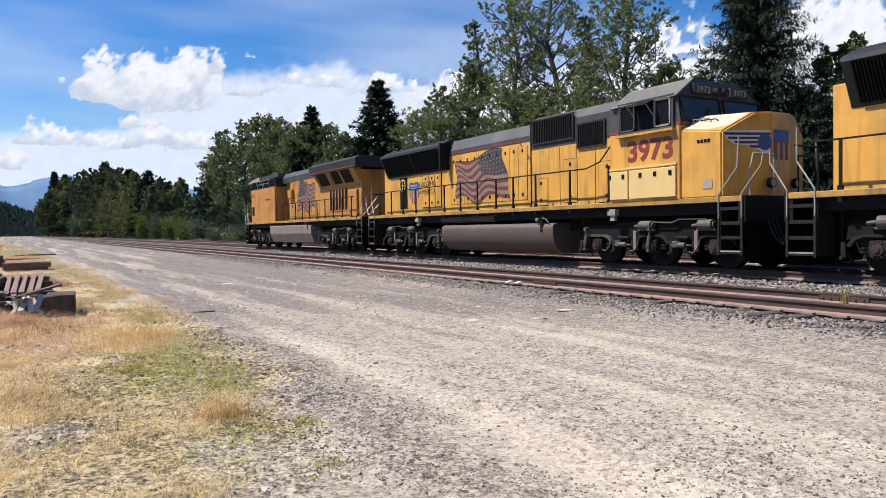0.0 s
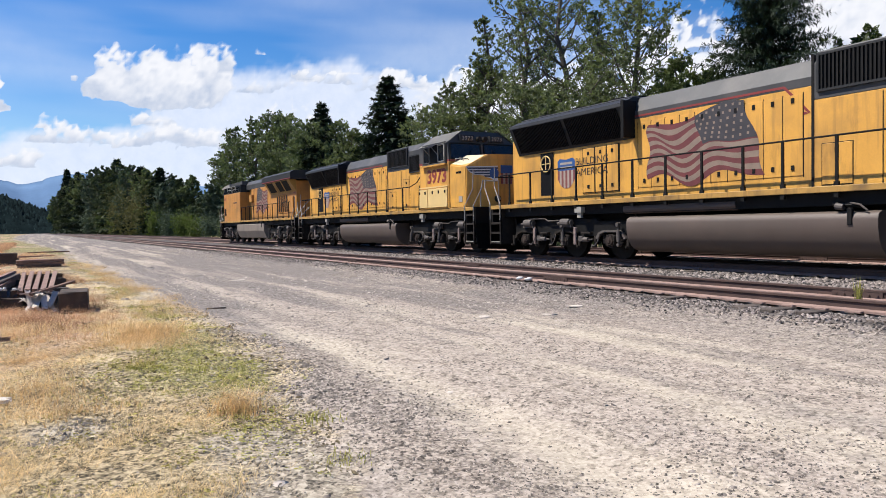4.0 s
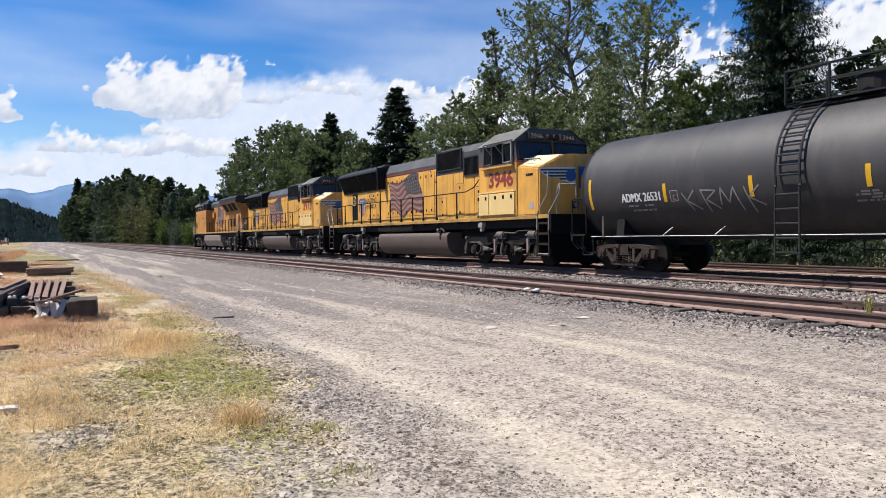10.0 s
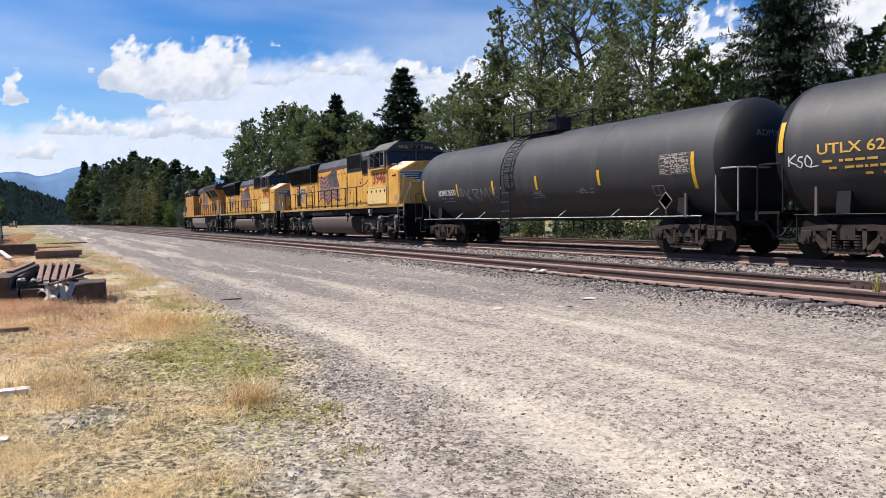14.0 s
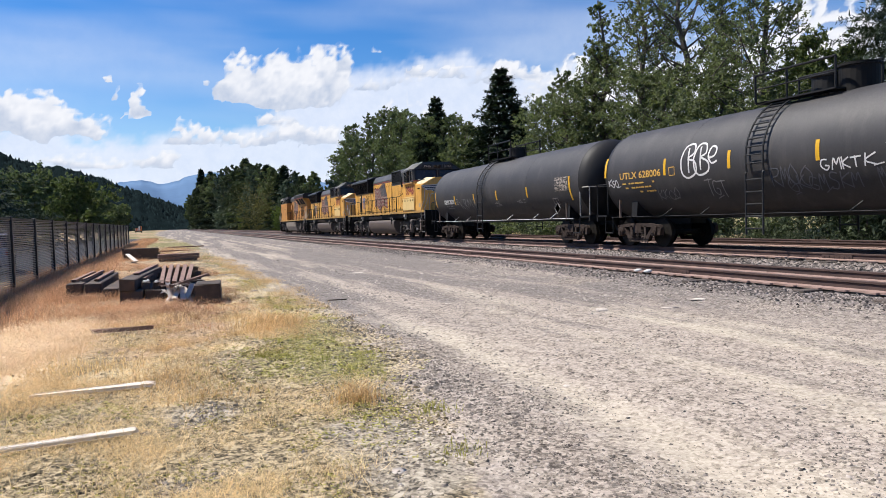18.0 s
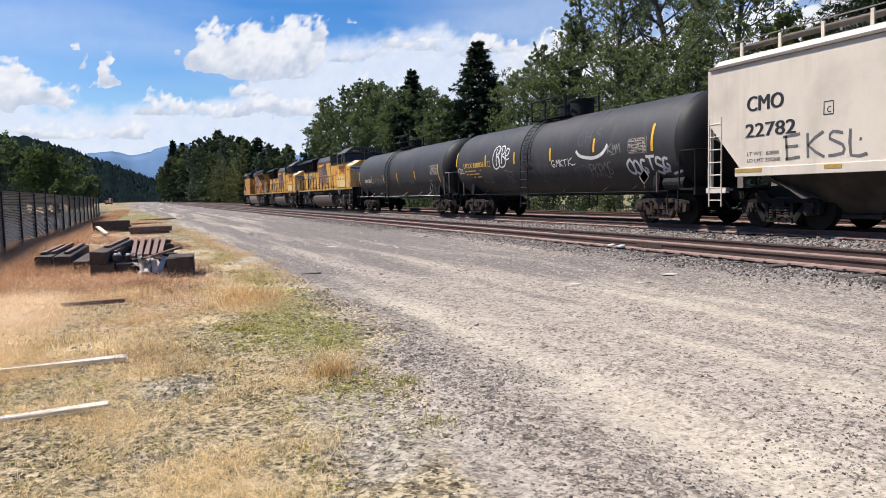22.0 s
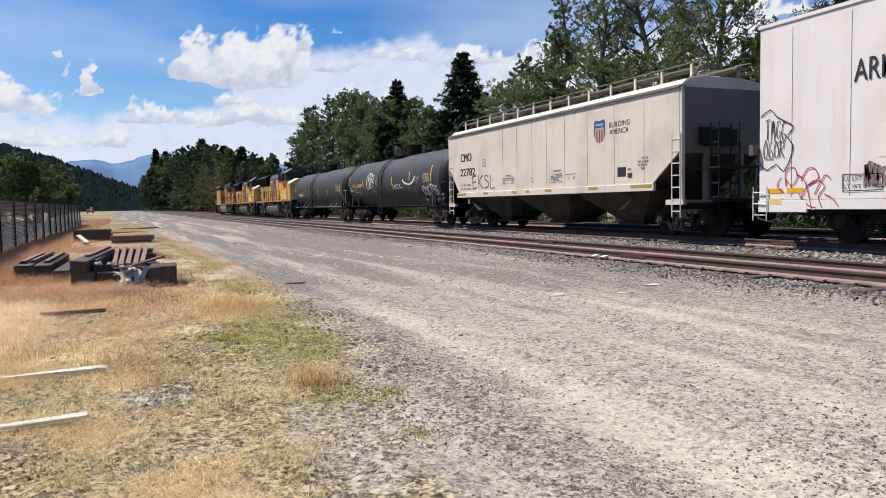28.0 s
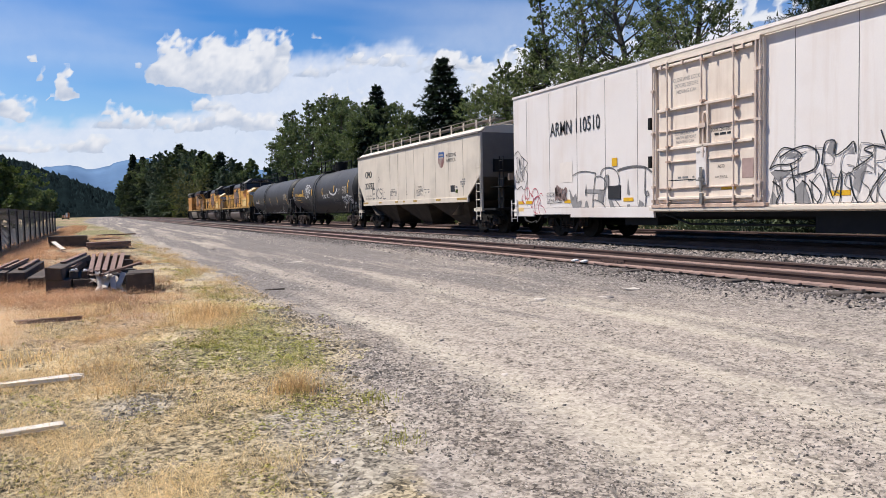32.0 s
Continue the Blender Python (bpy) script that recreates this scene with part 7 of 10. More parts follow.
    part("brake_platform_floor", boxes((-1.1, 0.4, -8.0, -7.1, 1.85, 1.9), (-1.0, 0.3, -7.2, -7.1, 2.5, 3.0)), CAR_BLACK, car)
    part("stub_sill", boxes((-0.3, 0.3, -8.5, 8.5, 0.75, 1.05)), CAR_BLACK, car)
    # bays are dark brown, far below the body's pale grey
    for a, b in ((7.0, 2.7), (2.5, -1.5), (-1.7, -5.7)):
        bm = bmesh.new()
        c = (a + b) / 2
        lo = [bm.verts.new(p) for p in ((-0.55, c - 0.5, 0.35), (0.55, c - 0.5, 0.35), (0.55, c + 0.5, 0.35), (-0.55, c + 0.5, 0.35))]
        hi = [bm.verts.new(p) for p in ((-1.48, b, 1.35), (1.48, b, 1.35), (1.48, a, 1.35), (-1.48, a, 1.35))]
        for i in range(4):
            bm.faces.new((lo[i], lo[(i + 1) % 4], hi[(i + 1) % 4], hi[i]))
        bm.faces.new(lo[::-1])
        part("discharge_bay", bm, BAY, car, "dark brown funnel-shaped discharge bay")
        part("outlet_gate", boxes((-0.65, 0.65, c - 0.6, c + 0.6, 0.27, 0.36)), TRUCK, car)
    # running boards, their stands and hatch rail
    for s in (-1, 1):
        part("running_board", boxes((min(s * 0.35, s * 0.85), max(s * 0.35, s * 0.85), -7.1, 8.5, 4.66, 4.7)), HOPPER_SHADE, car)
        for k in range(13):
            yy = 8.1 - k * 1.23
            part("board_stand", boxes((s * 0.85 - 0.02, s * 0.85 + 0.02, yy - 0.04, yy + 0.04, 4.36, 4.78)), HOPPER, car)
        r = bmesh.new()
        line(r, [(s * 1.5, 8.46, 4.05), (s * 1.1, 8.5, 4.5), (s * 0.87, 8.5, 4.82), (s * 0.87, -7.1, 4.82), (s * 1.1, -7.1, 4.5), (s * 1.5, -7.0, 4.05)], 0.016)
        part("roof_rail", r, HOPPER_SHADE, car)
    part("roof_hatch", boxes((-0.28, 0.28, -6.6, 8.0, 4.42, 4.52), bevel=0.03), HOPPER, car)
    freight_bogie(car, 6.6, UNDER)
    freight_bogie(car, -6.6, UNDER)
    coupler(car, 8.4, 1)
    coupler(car, -8.3, -1)
    part("reporting_mark", letters("CMO", 7.17, 6.08, 2.88, 3.24, side, 0.0, 0.035), INK, car)
    part("reporting_mark", letters("22782", 7.22, 5.73, 2.25, 2.58, side, 0.0, 0.03), INK, car)
    bm = bmesh.new()
    stroke(bm, [(4.98, 2.86), (4.74, 2.86), (4.74, 2.58), (4.98, 2.58)], 0.018, side, True, 1)
    part("clearance_mark", bm, INK, car)
    part("clearance_letter", letters("C", 4.9, 4.8, 2.62, 2.75, side), INK, car)
    bm = bmesh.new()
    for pts in ([(6.0, 2.2), (5.95, 1.65)], [(6.08, 2.18), (5.6, 2.22)], [(6.0, 1.95), (5.65, 1.95)], [(6.0, 1.66), (5.6, 1.7)], [(5.4, 2.22), (5.38, 1.66)], [(4.98, 2.22), (5.38, 1.95), (4.95, 1.66)], [(4.5, 2.15), (4.75, 2.2), (4.82, 2.05), (4.5, 1.9), (4.5, 1.72), (4.85, 1.68)], [(4.32, 2.22), (4.3, 1.66), (3.92, 1.68)], [(4.1, 2.0), (4.06, 1.98)]):
        stroke(bm, pts, 0.065, side, curve=2)
    part("graffiti", bm, SPRAY_INK, car, "dark grey sprayed letters")
    part("limit_print", letters("LT WT   60800", 7.17, 6.2, 1.8, 1.89, side), INK, car)
    part("limit_print", letters("LD LMT 225200", 7.17, 6.15, 1.64, 1.73, side), INK, car)
    for y0, y1, z in ((3.0, 2.5, 2.08), (-0.55, -1.05, 2.1)):
        part("notice_title", letters("WARNING", y0, y1, z - 0.02, z + 0.06, side), INK, car)
    part("small_print", bars(3.2, 2.25, 1.75, 2.02, 4, side, 52), SPRAY_GREY, car)
    part("small_print", bars(-0.4, -1.15, 1.68, 2.02, 6, side, 53), SPRAY_GREY, car)
    part("small_print", bars(-1.35, -1.95, 1.78, 1.98, 4, side, 54, 0.5), SPRAY_GREY, car)
    part("small_print", bars(0.95, 0.5, 1.75, 2.0, 4, side, 55, 0.4), SPRAY_GREY, car)
    shield(car, -3.33, 2.87, 3.6, -1.566, 0.3)
    part("slogan_line", letters("BUILDING", -3.85, -4.85, 3.3, 3.46, side), INK, car)
    part("slogan_line", letters("AMERICA", -3.85, -4.8, 3.08, 3.24, side), INK, car)
    part("test_panel", boxes((-1.57, -1.56, -4.65, -4.25, 1.77, 2.05)), INK, car)
    part("green_tag", boxes((-1.575, -1.56, -4.95, -4.75, 1.72, 1.86)), BUSHLEAF, car)
    part("small_print", bars(-4.75, -5.7, 1.9, 2.3, 4, side, 56, 0.5), SPRAY_GREY, car)


def box_wagon():
    car = tagged(new("refrigerator_wagon"), "white refrigerated box wagon with a plug door and graffiti", "box wagon", "wagons of the train")
    y_at = -74.45
    CARS.append((car, y_at))
    car.location = (MAIN_X, y_at, MAIN_Z)
    side = flat(-1.568)
    part("body", boxes((-1.55, 1.55, -9.5, 9.5, 0.98, 5.0), bevel=0.02), BOXWHITE, car, "white insulated wagon body")
    bm = bmesh.new()
    prism(bm, [(-1.58, 4.98), (-1.58, 5.06), (0, 5.28), (1.58, 5.06), (1.58, 4.98)], "y", -9.52, 9.52)
    part("roof", bm, BOXWHITE, car)
    for s in (-1, 1):
        for yy in (8.57, 7.11, 5.52, 4.06, 2.59, -2.63, -4.12, -5.6, -7.1, -8.6):
            part("panel_seam", boxes((s * 1.552 - 0.004, s * 1.552 + 0.004, yy - 0.006, yy + 0.006, 1.05, 4.85)), SPRAY_GREY, car)
        part("side_sill", boxes((min(s * 1.5, s * 1.57), max(s * 1.5, s * 1.57), -9.5, 1.9, 0.82, 0.98), bevel=0.008), DOORCREAM, car)
        part("end_sill", boxes((min(s * 1.5, s * 1.57), max(s * 1.5, s * 1.57), 8.15, 9.5, 0.7, 0.98), bevel=0.008), BOXWHITE, car)
        part("sill_step", boxes((min(s * 1.5, s * 1.565), max(s * 1.5, s * 1.565), 5.9, 8.15, 0.77, 0.98)), BOXWHITE, car)
        part("sill_skirt", boxes((min(s * 1.5, s * 1.57), max(s * 1.5, s * 1.57), 1.9, 5.9, 0.67, 0.98), bevel=0.008), BOXWHITE, car)
        # plug door: leaf, frame, lock rods, bars
        door = part("plug_door", boxes((min(s * 1.55, s * 1.63), max(s * 1.55, s * 1.63), -1.6, 1.62, 1.05, 4.72), bevel=0.015), DOORCREAM, car, "cream-white sliding plug door")
        fr = boxes((s * 1.62 - 0.1, s * 1.62 + 0.1, -1.82, 1.85, 4.75, 4.84), (s * 1.6 - 0.05, s * 1.6 + 0.05, 1.72, 1.84, 1.02, 4.78), (s * 1.6 - 0.05, s * 1.6 + 0.05, -1.86, -1.74, 1.02, 4.78))
        part("door_frame", fr, DOORCREAM, car)
        part("door_ledge", boxes((s * 1.62 - 0.09, s * 1.62 + 0.09, -1.95, 1.85, 0.935, 1.03), bevel=0.01), LEDGE, car, "rust-stained ledge under the door")
        part("door_rail", boxes((s * 1.64 - 0.05, s * 1.64 + 0.05, -6.0, 1.95, 0.86, 0.93), (s * 1.64 - 0.04, s * 1.64 + 0.04, -6.0, 1.95, 4.84, 4.92)), HOPPER, car)
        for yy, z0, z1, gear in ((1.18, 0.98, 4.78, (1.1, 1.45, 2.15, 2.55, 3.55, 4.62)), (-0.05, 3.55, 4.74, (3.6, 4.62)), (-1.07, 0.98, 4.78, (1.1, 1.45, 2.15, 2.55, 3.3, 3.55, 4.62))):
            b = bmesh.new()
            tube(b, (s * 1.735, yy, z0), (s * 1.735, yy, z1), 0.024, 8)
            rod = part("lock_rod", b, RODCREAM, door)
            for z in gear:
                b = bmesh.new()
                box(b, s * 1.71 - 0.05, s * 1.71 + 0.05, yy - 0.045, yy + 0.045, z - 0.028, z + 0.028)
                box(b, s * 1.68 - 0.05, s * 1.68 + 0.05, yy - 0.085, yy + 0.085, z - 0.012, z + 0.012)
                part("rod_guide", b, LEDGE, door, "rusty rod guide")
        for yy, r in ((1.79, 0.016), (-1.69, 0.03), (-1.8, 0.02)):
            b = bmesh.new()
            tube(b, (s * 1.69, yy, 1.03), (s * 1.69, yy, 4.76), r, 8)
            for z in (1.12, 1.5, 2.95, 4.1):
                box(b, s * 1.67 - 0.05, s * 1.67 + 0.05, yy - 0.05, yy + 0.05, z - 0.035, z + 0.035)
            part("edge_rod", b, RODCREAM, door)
        for yy in (0.09, -0.2):
            part("gear_channel", boxes((s * 1.66 - 0.04, s * 1.66 + 0.04, yy - 0.03, yy + 0.03, 2.54, 3.5), bevel=0.006), DOORCREAM, door)
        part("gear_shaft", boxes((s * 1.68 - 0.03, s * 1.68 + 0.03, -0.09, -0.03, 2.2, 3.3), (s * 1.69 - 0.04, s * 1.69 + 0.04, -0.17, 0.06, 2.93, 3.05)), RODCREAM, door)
        for z in (1.18, 2.5, 3.53, 4.68):
            part("door_bar", boxes((s * 1.665 - 0.045, s * 1.665 + 0.045, -1.6, 1.6, z - 0.035, z + 0.035), bevel=0.008), DOORCREAM, door)
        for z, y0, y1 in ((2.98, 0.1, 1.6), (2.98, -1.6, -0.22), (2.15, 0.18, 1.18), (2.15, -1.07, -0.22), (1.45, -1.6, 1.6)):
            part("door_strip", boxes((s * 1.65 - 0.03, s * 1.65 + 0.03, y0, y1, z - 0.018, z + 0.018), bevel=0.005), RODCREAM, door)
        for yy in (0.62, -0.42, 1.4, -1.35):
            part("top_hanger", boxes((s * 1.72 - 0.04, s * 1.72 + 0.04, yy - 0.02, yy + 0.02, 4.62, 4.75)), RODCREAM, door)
        h = boxes((s * 1.76 - 0.025, s * 1.76 + 0.025, -0.08, -0.02, 1.32, 1.95), (s * 1.77 - 0.02, s * 1.77 + 0.02, -0.16, 0.1, 1.6, 1.64), (s * 1.74 - 0.03, s * 1.74 + 0.03, -0.1, 0.0, 1.03, 1.3))
        tube(h, (s * 1.7, -0.05, 1.66), (s * 1.8, -0.05, 1.66), 0.05, 12)
        part("lock_gear", h, STEEL, door, "grey door locking gear")
        for yy, z in ((1.95, 3.25), (1.95, 2.2)):
            part("stop_bracket", boxes((s * 1.62 - 0.06, s * 1.62 + 0.06, yy - 0.05, yy + 0.05, z - 0.16, z + 0.16)), BLACK, car)
        for yy, w in ((9.02, 0.4), (8.47, 0.44), (6.04, 0.42), (3.0, 0.44), (-3.74, 0.45), (-6.5, 0.45)):
            part("reflector_strip", boxes((s * 1.556 - 0.003, s * 1.556 + 0.003, yy - w / 2, yy + w / 2, 1.14, 1.25)), REFLECT, car)
        part("door_reflector", boxes((s * 1.634 - 0.003, s * 1.634 + 0.003, -1.05, -0.6, 1.36, 1.44)), REFLECT, car)
    part("panel_box", boxes((-1.575, -1.55, 3.34, 3.92, 1.22, 1.62)), INK, car, "black inspection panel")
    part("notice", boxes((-1.57, -1.55, 3.5, 3.73, 2.2, 2.44)), REFLECT, car)
    n = boxes((-1.572, -1.55, 8.82, 9.18, 0.88, 1.02))
    part("notice", n, CREAM, car)
    part("reporting_mark", letters("ARMN 110510", 7.04, 4.3, 3.38, 3.84, side, 0.004), INK, car)
    bm = bmesh.new()
    stroke(bm, [(7.27, 1.5), (6.38, 1.48), (6.38, 1.16), (7.27, 1.15)], 0.02, side, True, 1)
    part("limit_frame", bm, INK, car)
    part("limit_print", letters("LD LMT 194180", 7.22, 6.44, 1.36, 1.45, side), INK, car)
    part("limit_print", letters("LT WT  91990", 7.22, 6.44, 1.2, 1.29, side), INK, car)
    for k in range(3):
        part("door_notice", letters(("CLOSE AND LOCK", "DOORS BEFORE", "MOVING CAR")[k], 1.05 - k * 0.06, 0.1 + k * 0.06, 4.22 - k * 0.16, 4.32 - k * 0.16, flat(-1.634)), SPRAY_GREY, car)
    part("door_notice", letters("DOOR CERTIFIED 2-", -0.27, -1.0, 2.8, 2.89, flat(-1.636)), INK, car)
    part("small_print", bars(-0.38, -0.9, 2.67, 2.76, 1, flat(-1.636), 61), INK, car)
    for k in range(3):
        part("door_notice", letters(("SECURE BOTH", "HASPS BEFORE", "MOVING CAR")[k], 0.98 - k * 0.02, (0.32, 0.24, 0.3)[k], 2.83 - k * 0.11, 2.91 - k * 0.11, flat(-1.636)), SPRAY_GREY, car)
    part("seal_panel", boxes((-1.7, -1.635, -0.16, 0.18, 1.5, 2.45), bevel=0.008), BOXWHITE, car, "white lock cover panel")
    part("small_print", bars(0.9, 0.15, 1.5, 1.75, 3, flat(-1.634), 63, 0.6), SPRAY_GREY, car)
    part("door_arrow_word", letters("SEAL", -0.55, -0.8, 1.64, 1.72, flat(-1.634)), INK, car)
    part("door_arrow_word", letters("ASO", -0.48, -0.7, 1.9, 1.98, flat(-1.634)), INK, car)
    part("lock_word", letters("OPEN CLOSE", 0.15, -0.13, 2.3, 2.36, flat(-1.704)), INK, car)
    bm = bmesh.new()
    stroke(bm, [(-0.52, 1.68), (-0.4, 1.68)], 0.02, flat(-1.634))
    part("seal_arrow", bm, INK, car)
    bm = bmesh.new()
    stroke(bm, [(1.3, 2.44), (1.3, 1.66), (0.25, 1.66)], 0.022, flat(-1.634), curve=1)
    part("painted_line", bm, INK, car)
    part("rust_patch", boxes((-1.636, -1.63, -1.58, -1.24, 1.62, 2.08)), PATCH, car, "faded reddish patch")
    # graffiti along the lower side
    def tag(strokes, w, mat, label, curve=3):
        g = bmesh.new()
        for pts in strokes:
            stroke(g, pts, w, side, curve=curve)
        part("graffiti", g, mat, car, label)

    def fill(shapes, mat, label):
        g = bmesh.new()
        for pts in shapes:
            g.faces.new([g.verts.new((-1.566, y, z)) for y, z in pts])
        part("graffiti", g, mat, car, label)
    part("repaint_patch", boxes((-1.558, -1.549, 5.78, 6.5, 1.82, 2.48)), CREAM_PATCH, car, "faint ochre touched-up paint patch")
    tag([[(9.44, 2.94), (9.16, 3.08), (8.98, 2.9), (8.58, 2.68), (8.53, 2.58), (8.69, 2.42), (8.53, 2.23), (8.58, 1.96), (8.77, 1.63), (8.98, 1.81), (9.25, 1.68), (9.46, 1.86)]], 0.028, INK, "black outlined jagged tag", 2)
    part("graffiti", scribble(9.35, 8.75, 1.95, 2.35, 71, side, 0.022, 4), INK, car, "black sprayed tag")
    part("graffiti", scribble(9.3, 8.7, 2.35, 2.8, 76, side, 0.022, 4), INK, car, "black sprayed tag")
    tag([[(8.7, 1.3), (8.72, 1.62), (8.5, 1.72), (8.4, 1.5), (8.55, 1.3), (8.7, 1.45)], [(8.42, 1.55), (8.2, 1.4), (8.05, 0.9), (8.0, 0.75)], [(8.3, 1.4), (8.15, 1.65), (7.95, 1.66), (7.85, 1.45), (8.05, 1.35), (8.2, 1.2), (8.3, 1.0)],
         [(8.1, 1.3), (7.85, 1.4), (7.7, 1.25), (7.85, 1.05), (7.75, 0.8)], [(7.95, 1.1), (7.7, 1.5), (7.55, 1.42)], [(8.35, 1.1), (8.1, 0.85), (7.9, 0.8)], [(7.7, 1.1), (7.5, 1.0), (7.35, 0.82)], [(8.85, 1.5), (8.95, 1.3), (8.75, 1.15)]], 0.026, SPRAY_RED, "crimson sprayed tag")
    part("graffiti", scribble(6.78, 6.1, 1.25, 1.67, 73, side, 0.05, 7), BROWN_SPRAY, car, "brown scrubbed-out tag")
    tag([[(5.77, 2.01), (5.55, 2.09), (5.22, 2.13), (4.88, 2.1), (4.52, 2.04)], [(4.54, 2.05), (4.59, 1.76), (4.69, 1.21), (4.65, 0.73)], [(4.52, 1.92), (4.35, 1.94), (4.14, 1.85), (4.0, 1.69), (4.14, 1.5), (4.34, 1.5)],
         [(4.66, 1.2), (4.51, 1.21), (4.16, 1.07), (3.99, 0.86), (4.07, 0.71)], [(4.31, 1.95), (4.21, 2.12), (3.93, 2.18), (3.68, 2.13), (3.48, 1.99), (3.4, 1.77), (3.42, 1.63)], [(4.09, 1.5), (4.09, 1.87), (3.91, 1.94), (3.9, 1.62)],
         [(3.59, 1.19), (3.34, 0.95), (3.47, 0.77)], [(2.3, 0.72), (2.2, 1.4), (2.11, 1.3), (2.27, 1.34), (2.25, 2.1)]], 0.032, SPRAY_INK, "large grey outlined graffiti letters")
    tag([[(3.49, 2.06), (3.21, 2.11), (2.76, 2.14), (2.33, 2.1), (2.12, 2.02), (1.97, 1.93)]], 0.06, SPRAY_INK, "large grey outlined graffiti arch")
    fill([[(5.08, 1.56), (5.08, 1.43), (4.1, 1.4), (4.1, 1.52)], [(5.03, 1.77), (5.09, 1.36), (5.0, 1.36)], [(5.06, 1.2), (5.21, 0.72), (4.78, 0.73), (4.99, 1.2)], [(5.96, 1.61), (5.88, 1.16), (5.7, 1.3), (5.8, 1.38)], [(5.88, 1.16), (5.64, 0.8), (5.54, 1.16), (5.6, 1.45)],
          [(5.64, 0.8), (5.4, 0.68), (5.29, 1.22), (5.54, 1.16)], [(4.42, 1.4), (4.45, 1.2), (4.2, 1.1), (4.12, 1.4)], [(4.05, 1.9), (4.05, 1.55), (3.93, 1.6), (3.93, 1.9)], [(3.9, 1.19), (3.74, 0.72), (3.45, 0.72), (3.75, 1.19)], [(3.0, 1.83), (3.06, 1.34), (2.95, 1.34)],
          [(2.51, 1.18), (2.59, 0.9), (2.4, 0.83), (2.34, 1.09)], [(3.05, 1.05), (3.06, 0.77), (2.91, 0.77), (2.92, 1.05)], [(2.3, 0.95), (2.3, 0.7), (2.05, 0.7), (2.1, 0.95)]], SPRAY_SHADE, "grey graffiti shading")
    tag([[(-1.97, 1.78), (-2.23, 2.17), (-2.46, 2.23), (-2.82, 2.04), (-2.53, 1.87), (-2.16, 1.87), (-1.97, 1.78)], [(-2.23, 2.02), (-2.53, 2.17), (-2.89, 2.24), (-3.1, 2.17), (-3.23, 2.01), (-3.17, 1.77), (-2.96, 1.66), (-2.6, 1.6)], [(-2.53, 1.87), (-2.61, 1.5), (-2.68, 1.0)],
         [(-2.82, 1.49), (-2.99, 1.36), (-3.11, 0.99)], [(-3.3, 1.82), (-3.37, 2.23), (-3.5, 2.3), (-3.63, 2.25), (-3.61, 1.98), (-3.88, 2.11), (-4.03, 2.23), (-4.07, 2.0)], [(-3.37, 1.82), (-3.57, 1.1), (-3.76, 1.68), (-3.74, 1.1)], [(-4.01, 1.66), (-4.43, 1.92), (-4.25, 2.04), (-4.43, 2.11), (-4.69, 2.04)],
         [(-3.95, 1.55), (-4.02, 1.2), (-4.26, 0.85), (-4.62, 0.85), (-4.38, 1.14), (-4.7, 1.62)], [(-2.1, 1.75), (-2.5, 1.72), (-2.7, 1.8)], [(-2.05, 1.5), (-2.3, 1.3), (-2.15, 1.0), (-2.5, 0.9)], [(-3.0, 1.5), (-3.3, 1.2), (-3.2, 0.95), (-3.45, 0.95)],
         [(-4.6, 2.4), (-4.8, 2.0), (-5.2, 2.3), (-5.5, 1.9), (-5.1, 1.4), (-5.6, 0.9)], [(-5.7, 2.3), (-5.9, 1.6), (-6.4, 2.2), (-6.6, 1.5), (-6.1, 0.95)]], 0.03, INK, "large black outlined graffiti letters")
    part("graffiti", scribble(-2.0, -4.8, 0.95, 1.6, 81, side, 0.022, 8), SPRAY_INK, car, "thin grey tangled tag")
    part("graffiti", scribble(-2.2, -4.8, 1.6, 2.15, 82, side, 0.02, 7), SPRAY_SHADE, car, "thin grey tangled tag")
    fill([[(-2.3, 2.1), (-2.55, 2.13), (-2.8, 2.04), (-2.5, 2.0)], [(-2.85, 1.5), (-2.62, 1.3), (-2.7, 1.0), (-3.05, 1.0)], [(-1.98, 1.72), (-2.3, 1.76), (-2.5, 1.68), (-2.2, 1.5)], [(-3.6, 2.25), (-3.5, 2.27), (-3.42, 2.1), (-3.55, 1.95)], [(-4.05, 1.6), (-4.3, 1.75), (-4.15, 1.2), (-4.02, 1.3)], [(-2.05, 1.3), (-2.2, 1.1), (-2.1, 0.9), (-1.95, 0.95)],
          [(-3.4, 1.7), (-3.5, 1.7), (-3.6, 1.2)], [(-3.9, 2.05), (-4.0, 2.15), (-4.04, 1.98)]], SPRAY_SHADE, "grey graffiti shading")
    # underframe
    # the wide slab beside the sill is added to darken the gap below
    part("centre_sill", boxes((-0.35, 0.35, -9.4, 9.4, 0.6, 0.98), (-1.4, 1.4, -5.0, 5.0, 0.7, 0.98)), CAR_BLACK, car)
    part("equipment_box", boxes((-1.35, -0.5, -4.8, -3.0, 0.35, 0.8)), CAR_BLACK, car)
    part("equipment_box", boxes((-1.35, -0.6, 2.0, 3.4, 0.45, 0.8)), CAR_BLACK, car)
    g = bmesh.new()
    line(g, [(-1.45, 1.7, 0.8), (-1.3, 0.8, 0.5), (-1.3, -5.5, 0.5), (-1.45, -6.2, 0.8)], 0.03)
    part("truss_pipe", g, CAR_BLACK, car)
    for e in (-1, 1):
        freight_bogie(car, e * 6.75, UNDER)
        coupler(car, e * 9.4, e)
        for s in (-1, 1):
            l = bmesh.new()
            ladder(l, s * 1.6, e * 9.42 - 0.2, e * 9.42 + 0.2, 0.5, 1.3, 3, 0.016)
            part("corner_steps", l, BOXWHITE, car)
